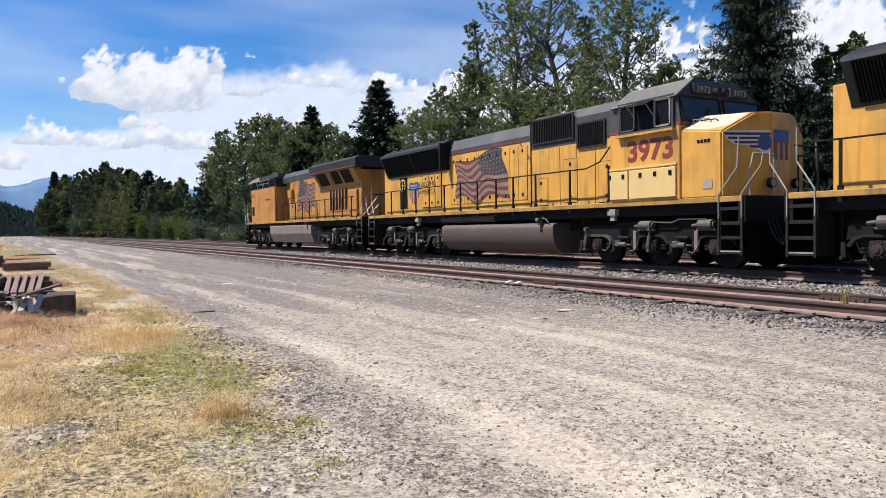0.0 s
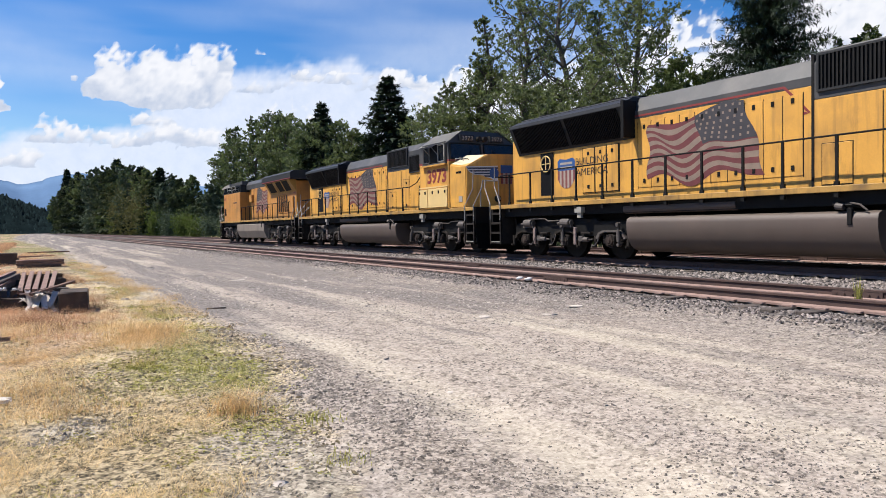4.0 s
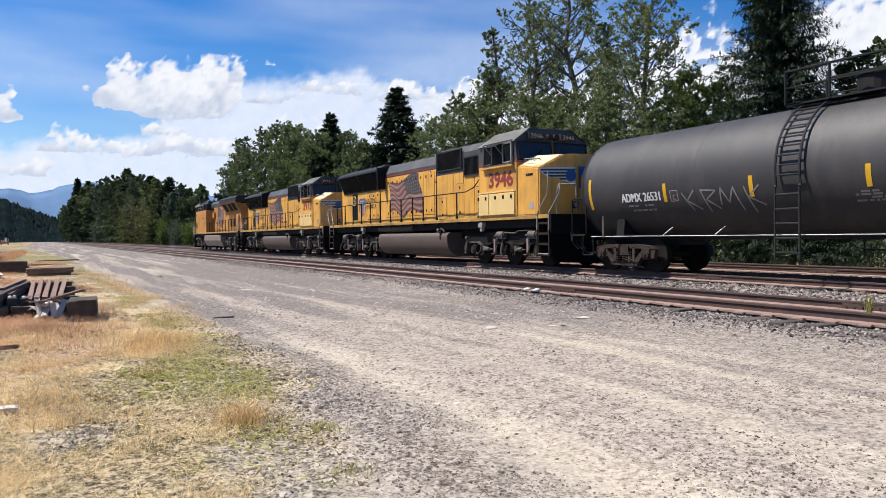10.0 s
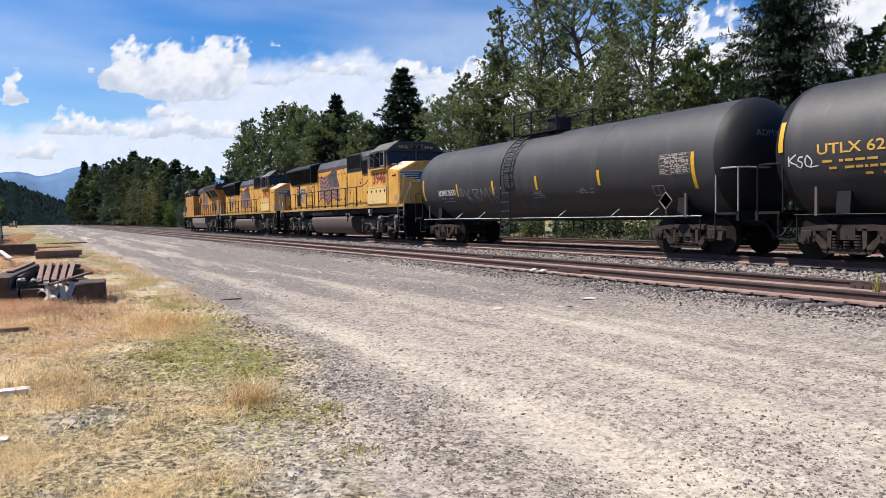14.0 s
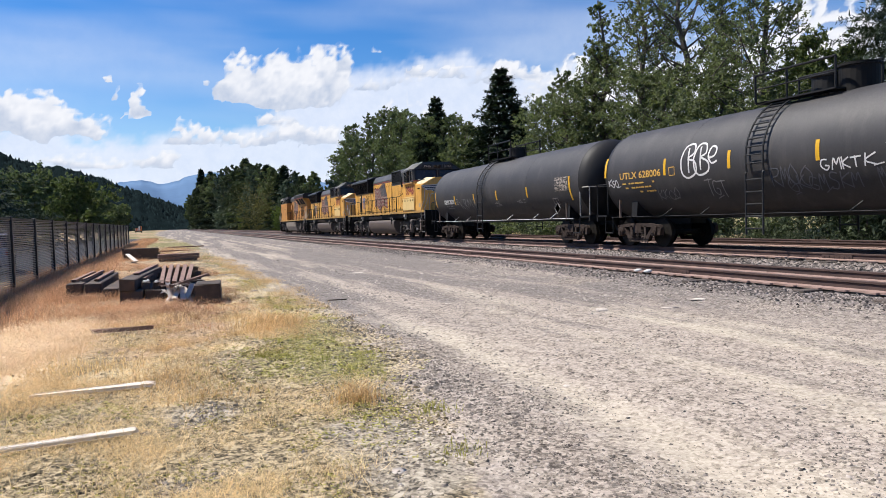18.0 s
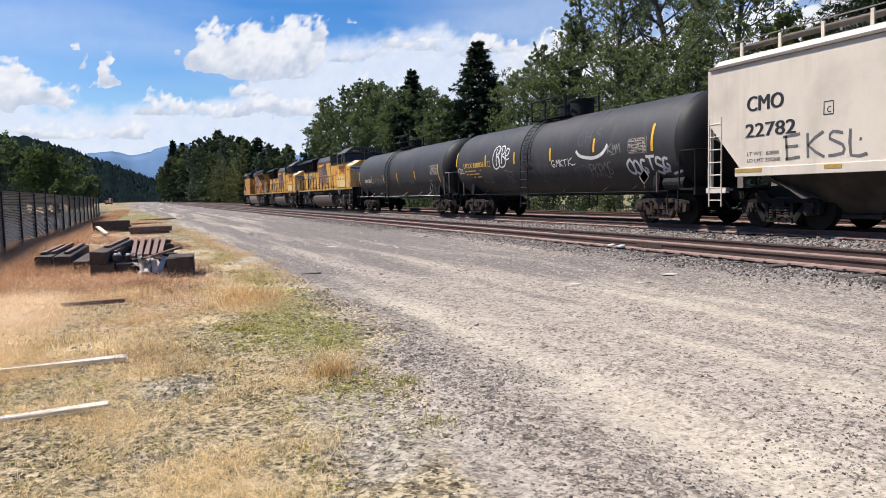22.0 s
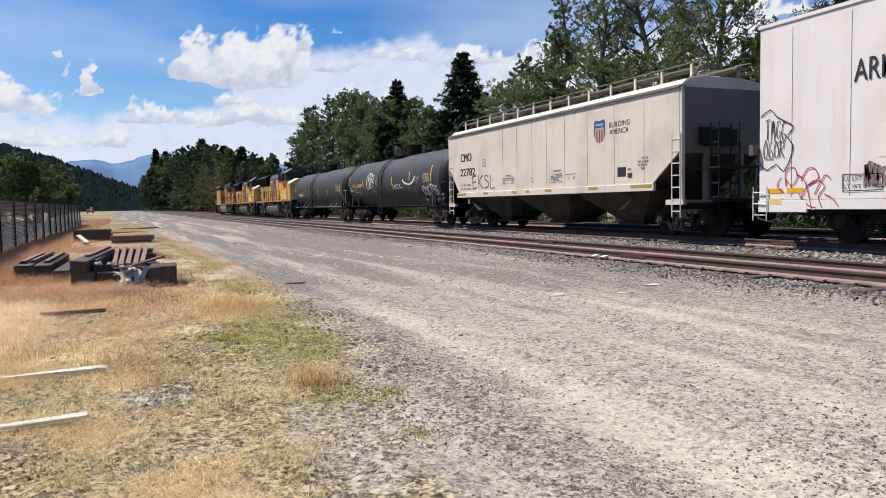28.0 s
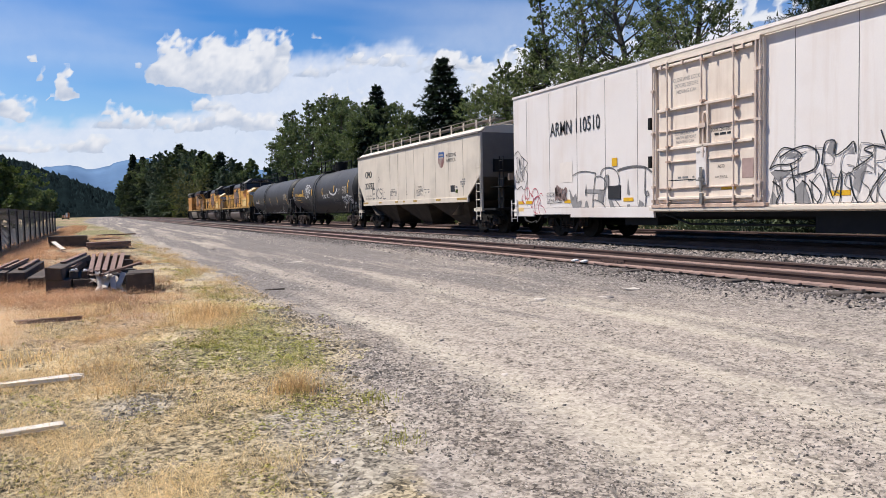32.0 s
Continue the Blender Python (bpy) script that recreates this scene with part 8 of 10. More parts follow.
    part("end_plate", boxes((-1.4, 1.4, 9.5, 9.56, 1.1, 4.9)), HOPPER_SHADE, car)
    part("buffer_arm", boxes((-1.75, -1.45, 9.5, 9.62, 2.05, 2.3)), TANKGREY, car)


emd_loco(14.9, "3973", "weathered yellow and grey diesel locomotive with a waving flag decal")
emd_loco(-6.35, "3946", "weathered yellow and grey diesel locomotive coupled to the tank wagons")
ge_loco(42.2)
tank_one()
tank_two()
hopper()
box_wagon()


# ---- trees ----
def leaf_quads(at, size, rng, droop=0.0):
    """Small leaves, each a sliver with its own turn, as arrays of vertices and faces."""
    n = len(at)
    base = np.array([(-0.12, -0.55, 0), (0.38, 0.05, 0.06), (-0.2, 0.5, 0)])
    v = np.einsum("nij,kj->nki", turns(n, rng), base) * np.asarray(size).reshape(-1, 1, 1) + at[:, None, :]
    return v.reshape(-1, 3), np.arange(n * 3).reshape(-1, 3)


def limb(bm, pts, r0, r1, seg=6):
    n = len(pts) - 1
    for i in range(n):
        tube(bm, pts[i], pts[i + 1], r0 + (r1 - r0) * i / n, seg, r0 + (r1 - r0) * (i + 1) / n)


def broad_tree(x, y, h, width, seed, leaves=9000, leaf=0.22, mat=None, bare=0.18, open_crown=0.6, label="tall leafy cottonwood tree beside the railway", name="cottonwood_tree", rise=1.0):
    """A leafy tree: leaning tapered trunk, forked limbs, and leaf clumps at their ends with gaps between."""
    rng = np.random.default_rng(seed)
    tree = tagged(new(name), label, "tree", "trees beside the railway")
    tree.location = (x, y, float(ground_z(x, y)) - 0.05)
    bm = bmesh.new()
    spine = [Vector((0, 0, 0))]
    lean = rng.normal(0, 0.03, 2)
    for i in range(1, 8):
        z = h * 0.92 * i / 7
        spine.append(Vector((lean[0] * z + rng.normal(0, 0.012) * h, lean[1] * z + rng.normal(0, 0.012) * h, z)))
    limb(bm, spine, h * 0.017, h * 0.003, 8)
    centres, radii = [], []
    n = int(16 + h * 1.5)
    for k in range(n):
        f = bare + (1 - bare) * (k + rng.random()) / n
        p = min(f * 7 * 0.98, 6.99)
        root = spine[int(p)].lerp(spine[int(p) + 1], p - int(p))
        a = k * 2.4 + rng.normal(0, 0.4)
        env = math.sin(math.pi * (0.16 + 0.8 * f)) ** 0.8
        reach = width * env * rng.uniform(0.55, 1.1)
        up = rng.uniform(0.5, 1.0) * reach * rise
        tip = root + Vector((math.cos(a) * reach, math.sin(a) * reach, up))
        mid = root.lerp(tip, 0.5) + Vector((0, 0, -0.06 * reach))
        limb(bm, [root, mid, tip], h * 0.006 * (1.2 - f), h * 0.0012, 5)
        for j, q in enumerate((0.45, 0.75, 1.0)):
            c = root.lerp(tip, q) + Vector(rng.normal(0, 0.12 * reach, 3).tolist())
            centres.append(c)
            radii.append(reach * rng.uniform(0.16, 0.32) + 0.22)
            if rng.random() < 0.6:
                e = c + Vector(rng.normal(0, 0.3 * reach, 3).tolist())
                limb(bm, [root.lerp(tip, q * 0.8), e], h * 0.002, h * 0.0006, 4)
                centres.append(e)
                radii.append(reach * rng.uniform(0.12, 0.26) + 0.18)
    part("trunk", bm, BARK, tree)
    c, r = np.array([tuple(v) for v in centres]), np.array(radii)
    w = r ** 1.6
    sprigs = max(leaves // 22, 1)
    pick = rng.choice(len(c), sprigs, p=w / w.sum())
    d = rng.normal(size=(sprigs, 3))
    d /= np.linalg.norm(d, axis=1)[:, None]
    heart = c[pick] + d * (r[pick] * rng.random(sprigs) ** (1 / 2.2 * open_crown + 0.2))[:, None] * (1.1, 1.1, 0.9)
    grow = d * (1, 1, 0.3) + np.array((0, 0, 0.5)) + rng.normal(0, 0.4, (sprigs, 3))
    long = (r[pick] * rng.uniform(0.25, 0.6, sprigs))[:, None]
    own = rng.integers(0, sprigs, leaves)
    at = heart[own] + grow[own] * long[own] * rng.uniform(-0.4, 1.0, (leaves, 1)) + rng.normal(size=(leaves, 3)) * (long[own] * 0.3)
    v, f = leaf_quads(at, leaf * rng.uniform(0.6, 1.3, leaves), rng)
    crown = new("crown", raw_mesh("crown", v, f, mat or LEAF))
    crown.parent = tree
    return tree


def fir_tree(x, y, h, r, seed, whorls=26, mat=None, label="dark green fir tree beside the railway", detail=1.0, base=0.06, needle=0.026, spread=3.0, loose=0.45, slim=1.0):
    """A conifer: straight trunk, drooping whorls of boughs with needle sprays, ragged outline."""
    rng = np.random.default_rng(seed)
    tree = tagged(new("fir_tree"), label, "tree", "trees beside the railway")
    tree.location = (x, y, float(ground_z(x, y)) - 0.05)
    bm = bmesh.new()
    limb(bm, [Vector((0, 0, 0)), Vector((0, 0, h * 0.5)), Vector((0, 0, h))], h * 0.016, h * 0.002, 7)
    at, size = [], []
    for k in range(whorls):
        f = base + (1 - base) * k / whorls
        z = h * f
        reach0 = spread * r * (1 - f) ** 0.92 * (0.8 if k % 2 else 1.0) + 0.15
        count = max(4, int(10 * detail))
        for j in range(count):
            a = j * 2 * math.pi / count + k * 0.7 + rng.normal(0, 0.25)
            reach = reach0 * rng.uniform(0.6, 1.15)
            tip = Vector((math.cos(a) * reach, math.sin(a) * reach, z - reach * rng.uniform(-0.02, 0.2) + h * 0.015))
            root = Vector((0, 0, z))
            if rng.random() < 0.35:
                limb(bm, [root, root.lerp(tip, 0.7)], h * 0.0022, h * 0.0006, 4)
            m = int((14 + 24 * reach / max(r, 0.1)) * detail * 1.2)
            t = rng.random(m) ** 0.6
            side = rng.normal(0, 0.12, (m, 3)) * reach * (1.15 - t)[:, None] * (1, 1, 0.3)
            at.append(np.array(root)[None] * (1 - t)[:, None] + np.array(tip)[None] * t[:, None] + side)
            size.append(np.full(m, h * needle) * rng.uniform(0.5, 1.2, m))
    part("trunk", bm, FIRBARK, tree)
    at, size = np.concatenate(at), np.concatenate(size)
    n = len(at)
    base_v = np.array([(-0.24 * slim, 0.1, 0.1), (0.28 * slim, 0.3, -0.02), (0, 1.05, -0.12)])
    out = np.arctan2(at[:, 1], at[:, 0]) - math.pi / 2 + rng.normal(0, 0.6, n)
    c, s = np.cos(out), np.sin(out)
    tilt = rng.normal(-0.15, loose, n)
    v = np.empty((n, 3, 3))
    for i, b in enumerate(base_v):
        bx, by, bz = b[0] * size * 1.3, b[1] * size, b[2] * size + b[1] * size * tilt
        v[:, i, 0], v[:, i, 1], v[:, i, 2] = at[:, 0] + c * bx - s * by, at[:, 1] + s * bx + c * by, at[:, 2] + bz
    crown = new("crown", raw_mesh("crown", v.reshape(-1, 3), np.arange(n * 3).reshape(-1, 3), mat or NEEDLE))
    crown.parent = tree
    return tree


def shrub(x, y, h, w, seed, leaves=1600, leaf=0.13, mat=None, label="dense green roadside bush"):
    rng = np.random.default_rng(seed)
    bush = tagged(new("bush"), label, "bush", "bushes along the track")
    bush.location = (x, y, float(ground_z(x, y)) - 0.03)
    bm = bmesh.new()
    c = []
    for k in range(9):
        a = k * 0.8 + rng.normal(0, 0.3)
        tip = Vector((math.cos(a) * w * rng.uniform(0.2, 0.8), math.sin(a) * w * rng.uniform(0.2, 0.8), h * rng.uniform(0.5, 0.95)))
        limb(bm, [Vector((0, 0, 0)), tip * 0.5, tip], 0.03, 0.008, 4)
        c += [tuple(tip), tuple(tip * 0.6), tuple(tip * 0.35)]
    part("stem", bm, BARK, bush)
    c = np.array(c)
    pick = rng.integers(0, len(c), leaves)
    d = rng.normal(size=(leaves, 3)) * (w * 0.28, w * 0.28, h * 0.17)
    at = c[pick] + d
    at[:, 2] = np.abs(at[:, 2]) + 0.02
    v, f = leaf_quads(at, leaf * rng.uniform(0.6, 1.4, leaves), rng)
    crown = new("foliage", raw_mesh("foliage", v, f, mat or BUSHLEAF))
    crown.parent = bush


def seen(az, dist):
    return dist * math.sin(radians(az)), dist * math.cos(radians(az))


def along(az, x):
    """The place on the line x at that azimuth, and its distance."""
    return x, x / math.tan(radians(az)), x / math.sin(radians(az))


# the row of trees behind the tracks: azimuth, line, height by elevation, width, kind
for k, (az, x, el, w, kind) in enumerate([
        (61.5, 29, 10.0, 2.4, "leaf"), (58.2, 31, 13.0, 2.0, "light"), (53.4, 27.5, 21.0, 4.3, "fir"), (56.5, 27, 9.5, 3.4, "fir"), (66.5, 28, 9.0, 2.6, "leaf"), (72, 27, 12.0, 2.6, "fir"),
        (48.8, 30, 12.0, 2.2, "light"), (46.4, 29.5, 12.6, 2.0, "light"), (43.6, 29, 20.5, 3.2, "tall"), (41.4, 31, 17.0, 2.4, "tall"), (38.3, 30, 21.5, 3.6, "tall"), (35.6, 29.5, 20.0, 3.0, "tall"), (33.6, 30, 17.2, 2.0, "tall"),
        (32.0, 29, 13.6, 2.6, "leaf"), (30.2, 28.5, 11.8, 2.9, "leaf"), (28.4, 29.5, 10.0, 2.8, "leaf"), (36.8, 27.5, 11.0, 3.0, "leaf"), (40.5, 27.5, 10.0, 2.8, "leaf"), (45.3, 27.5, 9.0, 2.6, "leaf"), (50.6, 26.5, 9.0, 3.2, "fir"),
        (25.13, 30, 11.6, 2.7, "fir"), (26.4, 32, 8.6, 2.2, "fir"), (23.4, 31, 7.6, 2.5, "light"), (22.2, 29, 8.0, 2.6, "leaf"), (19.95, 31, 9.6, 2.0, "fir"), (21.0, 33, 8.6, 2.8, "leaf"),
        (18.8, 30, 8.5, 3.0, "leaf"), (17.4, 31, 8.9, 3.0, "leaf"), (16.1, 30, 9.2, 2.8, "leaf"), (14.9, 31, 8.7, 2.9, "leaf"), (13.6, 30, 8.2, 2.6, "leaf"), (12.6, 31, 6.2, 2.6, "leaf")]):
    px, py, dist = along(az, x)
    height = dist * math.tan(radians(el)) + 1.4
    if kind == "fir":
        fir_tree(px, py, height, w, 100 + k, 34 if az > 40 else 26, detail=3.6 if az == 53.4 else 2.2 if az > 40 else 1.7, slim=0.6 if az > 40 else 1.0, needle=0.0115 if az == 53.4 else 0.017 if az > 40 else 0.024, spread=(1.25 if az < 55 else 1.5) if az > 40 else 3.0, loose=0.7 if az > 40 else 0.45)
    elif kind == "tall":
        broad_tree(px, py, height, w, 100 + k, 10500, 0.19, LEAF, 0.3, 0.8, "tall open-crowned cottonwood with visible limbs")
    elif kind == "light":
        broad_tree(px, py, height, w, 100 + k, 15000, 0.19, LEAF_LIGHT, 0.15, 0.6, "bright green leafy tree behind the tracks")
    else:
        broad_tree(px, py, height, w, 100 + k, 17000 if az > 22 else 24000, 0.2 if az > 25 else 0.27, LEAF if az > 22 else POPLAR, 0.1, 0.5, "dense dark green leafy tree behind the tracks", "poplar_tree" if az < 22 else "leafy_tree", 2.0 if az < 22 else 1.0)

# the wood where the line runs on, tall on rising ground
for k, (az, el, w, kind) in enumerate([(2.03, 4.4, 8.0, "fir"), (2.35, 3.7, 9, "fir"), (2.7, 4.25, 8.5, "fir"), (3.0, 4.3, 8, "leaf"), (3.4, 4.0, 8, "fir"), (3.95, 4.9, 7, "leaf"), (4.6, 4.95, 6.5, "leaf"), (5.25, 5.2, 6.5, "fir"), (5.8, 5.0, 6, "leaf"), (6.25, 5.05, 5.5, "leaf"), (6.8, 4.7, 5, "fir"),
                                       (7.35, 4.9, 4, "leaf"), (8.1, 4.65, 3.6, "fir"), (8.7, 4.45, 3.4, "leaf"), (9.2, 4.1, 2.4, "leaf"), (10.25, 4.4, 2.2, "leaf"), (11.1, 2.6, 2.4, "leaf"), (12.0, 3.4, 2.8, "leaf"),
                                       (1.6, 3.2, 9, "leaf"), (1.3, 2.7, 10, "leaf"), (1.0, 2.2, 11, "leaf"), (0.7, 1.4, 10, "leaf")]):
    px, py, dist = along(az, 29)
    height = dist * math.tan(radians(el)) + 1.4
    if kind == "fir":
        fir_tree(px, py, height, w * 0.7, 200 + k, 22, FARLEAF if k % 2 else NEEDLE, "tall dark fir at the edge of the wood", 1.5, needle=0.036)
    else:
        broad_tree(px, py, height, w, 200 + k, 15000, min(dist, 900) * 0.0031, (FARLEAF, BLUELEAF, FARLEAF, POPLAR)[k % 4], 0.03, 0.45, "tall dark leafy tree at the edge of the wood", "leafy_tree")
for k, (az, el, w) in enumerate([(3.4, 1.3, 5), (4.4, 1.0, 4), (5.4, 2.6, 6), (6.2, 3.1, 7), (7.0, 2.9, 5), (7.65, 1.5, 2.6), (8.6, 1.1, 3), (9.6, 0.9, 2.5), (10.6, 0.8, 2.5), (11.6, 1.0, 2.5), (5.0, 0.8, 3), (6.9, 1.0, 3)]):
    px, py, dist = along(az, 25.5)
    shrub(px, py, dist * math.tan(radians(el)) + 1.4, w, 240 + k, 2600, dist * 0.0022, OLIVELEAF if el > 2 else BUSHLEAF if k % 3 else BLUELEAF, "rounded green bush beside the far track")
rng = np.random.default_rng(77)
for k in range(52):
    y = 4 + k * 2.1 + rng.normal(0, 0.8)
    shrub(rng.uniform(23.6, 26.5), y, rng.uniform(0.9, 2.4), rng.uniform(1.0, 1.7), 300 + k, 1100, 0.17, (FARLEAF, FARLEAF, FARLEAF, LEAF)[k % 4], "leafy bush in tall grass behind the far track")

# trees behind the fence
for k, (az, dist, el, w, kind) in enumerate([(-13.0, 75, 7.4, 3.4, "fir"), (-14.6, 90, 8.0, 4, "fir"), (-11.9, 100, 5.2, 3.4, "fir"), (-10.6, 120, 4.4, 4, "leaf"), (-9.7, 110, 4.1, 3.4, "leaf"), (-8.5, 115, 4.5, 3.6, "leaf"), (-7.6, 130, 3.8, 3.4, "leaf"),
                                             (-6.4, 95, 4.15, 2.7, "light"), (-5.6, 120, 3.3, 2.6, "leaf"), (-4.9, 160, 2.6, 3.0, "leaf"), (-4.2, 180, 2.0, 3.0, "leaf"), (-3.6, 230, 1.7, 3.5, "leaf"), (-16, 60, 9, 3.4, "fir")]):
    px, py = seen(az, dist)
    height = dist * math.tan(radians(el)) + 1.4
    if kind == "fir":
        fir_tree(px, py, height, w, 400 + k, 24, NEEDLE, "dark fir behind the fence", 1.1, 0.03)
    else:
        broad_tree(px, py, height, w, 400 + k, 9000, dist * 0.0036, LEAF_LIGHT if kind == "light" else POPLAR, 0.06, 0.45, "leafy tree behind the fence", "leafy_tree")


def hillside_woods():
    """Far conifers on the slopes, too many to count."""
    r = np.random.default_rng(9)
    n = 6500
    az = np.concatenate([r.uniform(-32, 2.0, n - 700), r.uniform(2, 24, 700)])
    prof = np.array([(-60, 11), (-30, 10), (-20, 8.6), (-14, 6.9), (-11, 5.6), (-9, 4.75), (-7, 4.45), (-5.6, 4.05), (-4.4, 3.75), (-3.4, 3.2), (-2, 2.7), (-0.7, 2.15), (0.6, 1.6), (2.5, 1.5), (8, 1.6), (20, 2), (60, 2.5)])
    top = 1500 * np.tan(np.radians(np.interp(az, prof[:, 0], prof[:, 1])))
    f = r.random(n) ** 0.6
    d = 1500 - 420 * (1 - f)
    z = -20 + (top + 20) * f ** 0.8 - 7
    at = np.stack([d * np.sin(np.radians(az)), d * np.cos(np.radians(az)), z], 1)
    h, w = r.uniform(6, 14, n), r.uniform(3.5, 6.5, n)
    k = 7
    ring = np.array([(math.cos(i * 2 * math.pi / k), math.sin(i * 2 * math.pi / k), 0) for i in range(k)])
    jag = r.uniform(0.6, 1.2, (n, k))
    v = np.concatenate([ring[None] * (w[:, None] * jag)[:, :, None], np.zeros((n, 1, 3))], 1)
    v[:, k, 2] = h
    v[:, :k, 2] += r.uniform(-2, 3, (n, k))
    v += at[:, None]
    f1 = np.array([(i, (i + 1) % k, k) for i in range(k)])
    faces = (f1[None] + (np.arange(n) * (k + 1))[:, None, None]).reshape(-1, 3)
    # the bluish tint of this green is distance haze in the colour
    m = material("far_conifers", (0.011, 0.018, 0.019), 1.0, vary=0.3, scale=0.05, fine=0.4, bump=0, island=0.5, spec=0)
    tagged(new("hillside_conifers", raw_mesh("hillside_conifers", v.reshape(-1, 3), faces, m)), "dark conifer forest on the valley slopes", "forest", kind="stuff")


hillside_woods()


# ---- ground cover ----
def blades(name, label, xy, height, mat, rng, lean=0.45, width=0.006):
    """Grass blades, each a bent sliver, as one object."""
    n = len(xy)
    z = ground_z(xy[:, 0], xy[:, 1]) - 0.01
    a = rng.uniform(0, 2 * math.pi, n)
    w = width * rng.uniform(0.6, 1.5, n) * (1 + np.hypot(xy[:, 0], xy[:, 1]) * 0.09)
    side = np.stack([np.cos(a), np.sin(a), np.zeros(n)], 1) * w[:, None]
    b = rng.uniform(0, 2 * math.pi, n)
    out = np.stack([np.cos(b), np.sin(b), np.zeros(n)], 1) * (height * rng.uniform(0.1, 1, n) * lean * 2)[:, None]
    root = np.stack([xy[:, 0], xy[:, 1], z], 1)
    mid = root + out * 0.3 + np.stack([np.zeros(n), np.zeros(n), height * 0.6], 1)
    tip = root + out + np.stack([np.zeros(n), np.zeros(n), height * rng.uniform(0.75, 1, n)], 1)
    v = np.stack([root - side, root + side, mid, mid - side * 0.6, mid + side * 0.6, tip], 1)
    f = (np.array([(0, 1, 2), (3, 4, 5)])[None] + (np.arange(n) * 6)[:, None, None]).reshape(-1, 3)
    return tagged(new(name, raw_mesh(name, v.reshape(-1, 3), f, mat)), label, "grass", kind="stuff")


def grass_places(n, x0, x1, y0, y1, rng, clump=0.12, per=14, test=None):
    """Clumped places on the verge; nearer ground gets more."""
    m = n // per * 14
    y = y0 * (y1 / y0) ** rng.random(m)
    left = np.maximum(x0, -0.3 * y - 0.4)
    right = np.minimum(x1, road_edge(y) + 0.4) if x1 < 8 else np.full(m, x1)
    x = left + (right - left) * rng.random(m)
    keep = np.ones(m, bool) if test is None else rng.random(m) < test(x, y)
    c = np.stack([x, y], 1)[keep][: n // per]
    s = clump * rng.uniform(0.4, 1.5, (len(c), 1))
    return (np.repeat(c, per, 0) + rng.normal(size=(len(c) * per, 2)) * np.repeat(s, per, 0))


rng = np.random.default_rng(12)
def patch(x, y, cx, cy, rx, ry):
    return np.exp(-((x - cx) / rx) ** 2 - ((y - cy) / ry) ** 2)


def gaps(x, y, seed, size=0.5, low=-0.1):
    """1 inside ragged mats of about that size, 0 in the bare spots between them."""
    return np.clip((fbm(x / size, y / size * 0.85, seed, 4, 0.6) - low) * 5, 0, 1)


verge = lambda x, y: np.clip((road_edge(y) - x - 0.2) / 0.8 + 0.5 * fbm(x * 0.9, y * 0.6, 41, 3), 0, 1)
bare = lambda x, y: 1 - np.clip(0.95 * patch(x, y, 0.15, 5.9, 0.35, 0.5) + 0.9 * patch(x, y, -0.85, 6.5, 0.8, 0.5) + 0.9 * patch(x, y, 0.7, 7.6, 0.5, 0.9) + 0.9 * patch(x, y, 1.35, 8.2, 0.7, 1.3) + 0.8 * patch(x, y, 0.05, 4.5, 0.3, 0.22) + 0.7 * patch(x, y, 1.7, 10, 0.4, 2.5) + 0.7 * patch(x, y, 0.95, 5.3, 0.5, 0.4) + 0.6 * patch(x, y, 1.5, 4.6, 0.4, 1.0) + 0.55 * patch(x, y, -0.7, 4.5, 0.6, 0.9), 0, 1)
straw = lambda x, y: verge(x, y) * bare(x, y)
green = lambda x, y: np.clip(0.8 - np.abs(road_edge(y) - x - 0.55) / 0.7, 0, 1) * np.clip(0.3 + 1.0 * fbm(x * 1.1, y * 0.8, 43, 3), 0, 1) + 0.9 * patch(x, y, 1.35, 8.2, 0.7, 1.3) + 0.3 * patch(x, y, 0.6, 7.4, 0.5, 0.7) + 0.35 * patch(x, y, -0.85, 6.5, 0.6, 0.4) + 0.25 * patch(x, y, 0.2, 6.6, 0.3, 0.3) + 0.5 * patch(x, y, 1.75, 12.5, 0.5, 2.5)
rust = lambda x, y: (1 - np.clip(1.3 * patch(x, y, -1.9, 10.0, 1.0, 2.6), 0, 1)) * np.clip((1.5 - x) / 1.2, 0, 1) * np.clip((y - 7.8) / 2.5, 0, 1) * np.clip(0.5 + 1.1 * fbm(x * 0.8, y * 0.5, 44, 4), 0.03, 1)
gold = lambda x, y: (patch(x, y, 1.25, 11.0, 0.45, 1.3) + 0.7 * patch(x, y, 0.5, 10.0, 0.6, 1.0) + patch(x, y, 2.0, 18, 0.5, 4.5) + 0.8 * patch(x, y, -0.2, 7.6, 0.25, 0.4) + 0.5 * patch(x, y, 0.2, 6.8, 0.2, 0.2) + 0.5 * patch(x, y, 1.8, 28, 0.6, 7)) * np.clip(0.5 + 1.2 * fbm(x * 1.6, y * 1.0, 46, 3), 0.03, 1)
bleach = lambda x, y: (np.clip(1.6 * patch(x, y, -1.9, 10.6, 0.78, 2.7) - 0.3, 0, 1) + 0.7 * patch(x, y, -1.0, 14.6, 0.8, 0.8) + 0.4 * patch(x, y, -0.3, 12.4, 0.6, 0.5)) * np.clip(0.6 + 1.0 * fbm(x * 1.4, y * 0.9, 47, 3), 0.1, 1)
p = grass_places(60000, -5.5, 4, 1.6, 26, rng, 0.07, 14, lambda x, y: straw(x, y) * gaps(x, y, 45, 0.55, 0.08))
blades("dry_grass", "short matted dry straw-coloured grass on the verge", p, rng.uniform(0.015, 0.07, len(p)), STRAW, rng, 1.5, 0.0017)
p = grass_places(52000, -2.2, 2.6, 2.2, 10, rng, 0.09, 14, lambda x, y: straw(x, y) * gaps(x, y, 48, 0.4, 0.1))
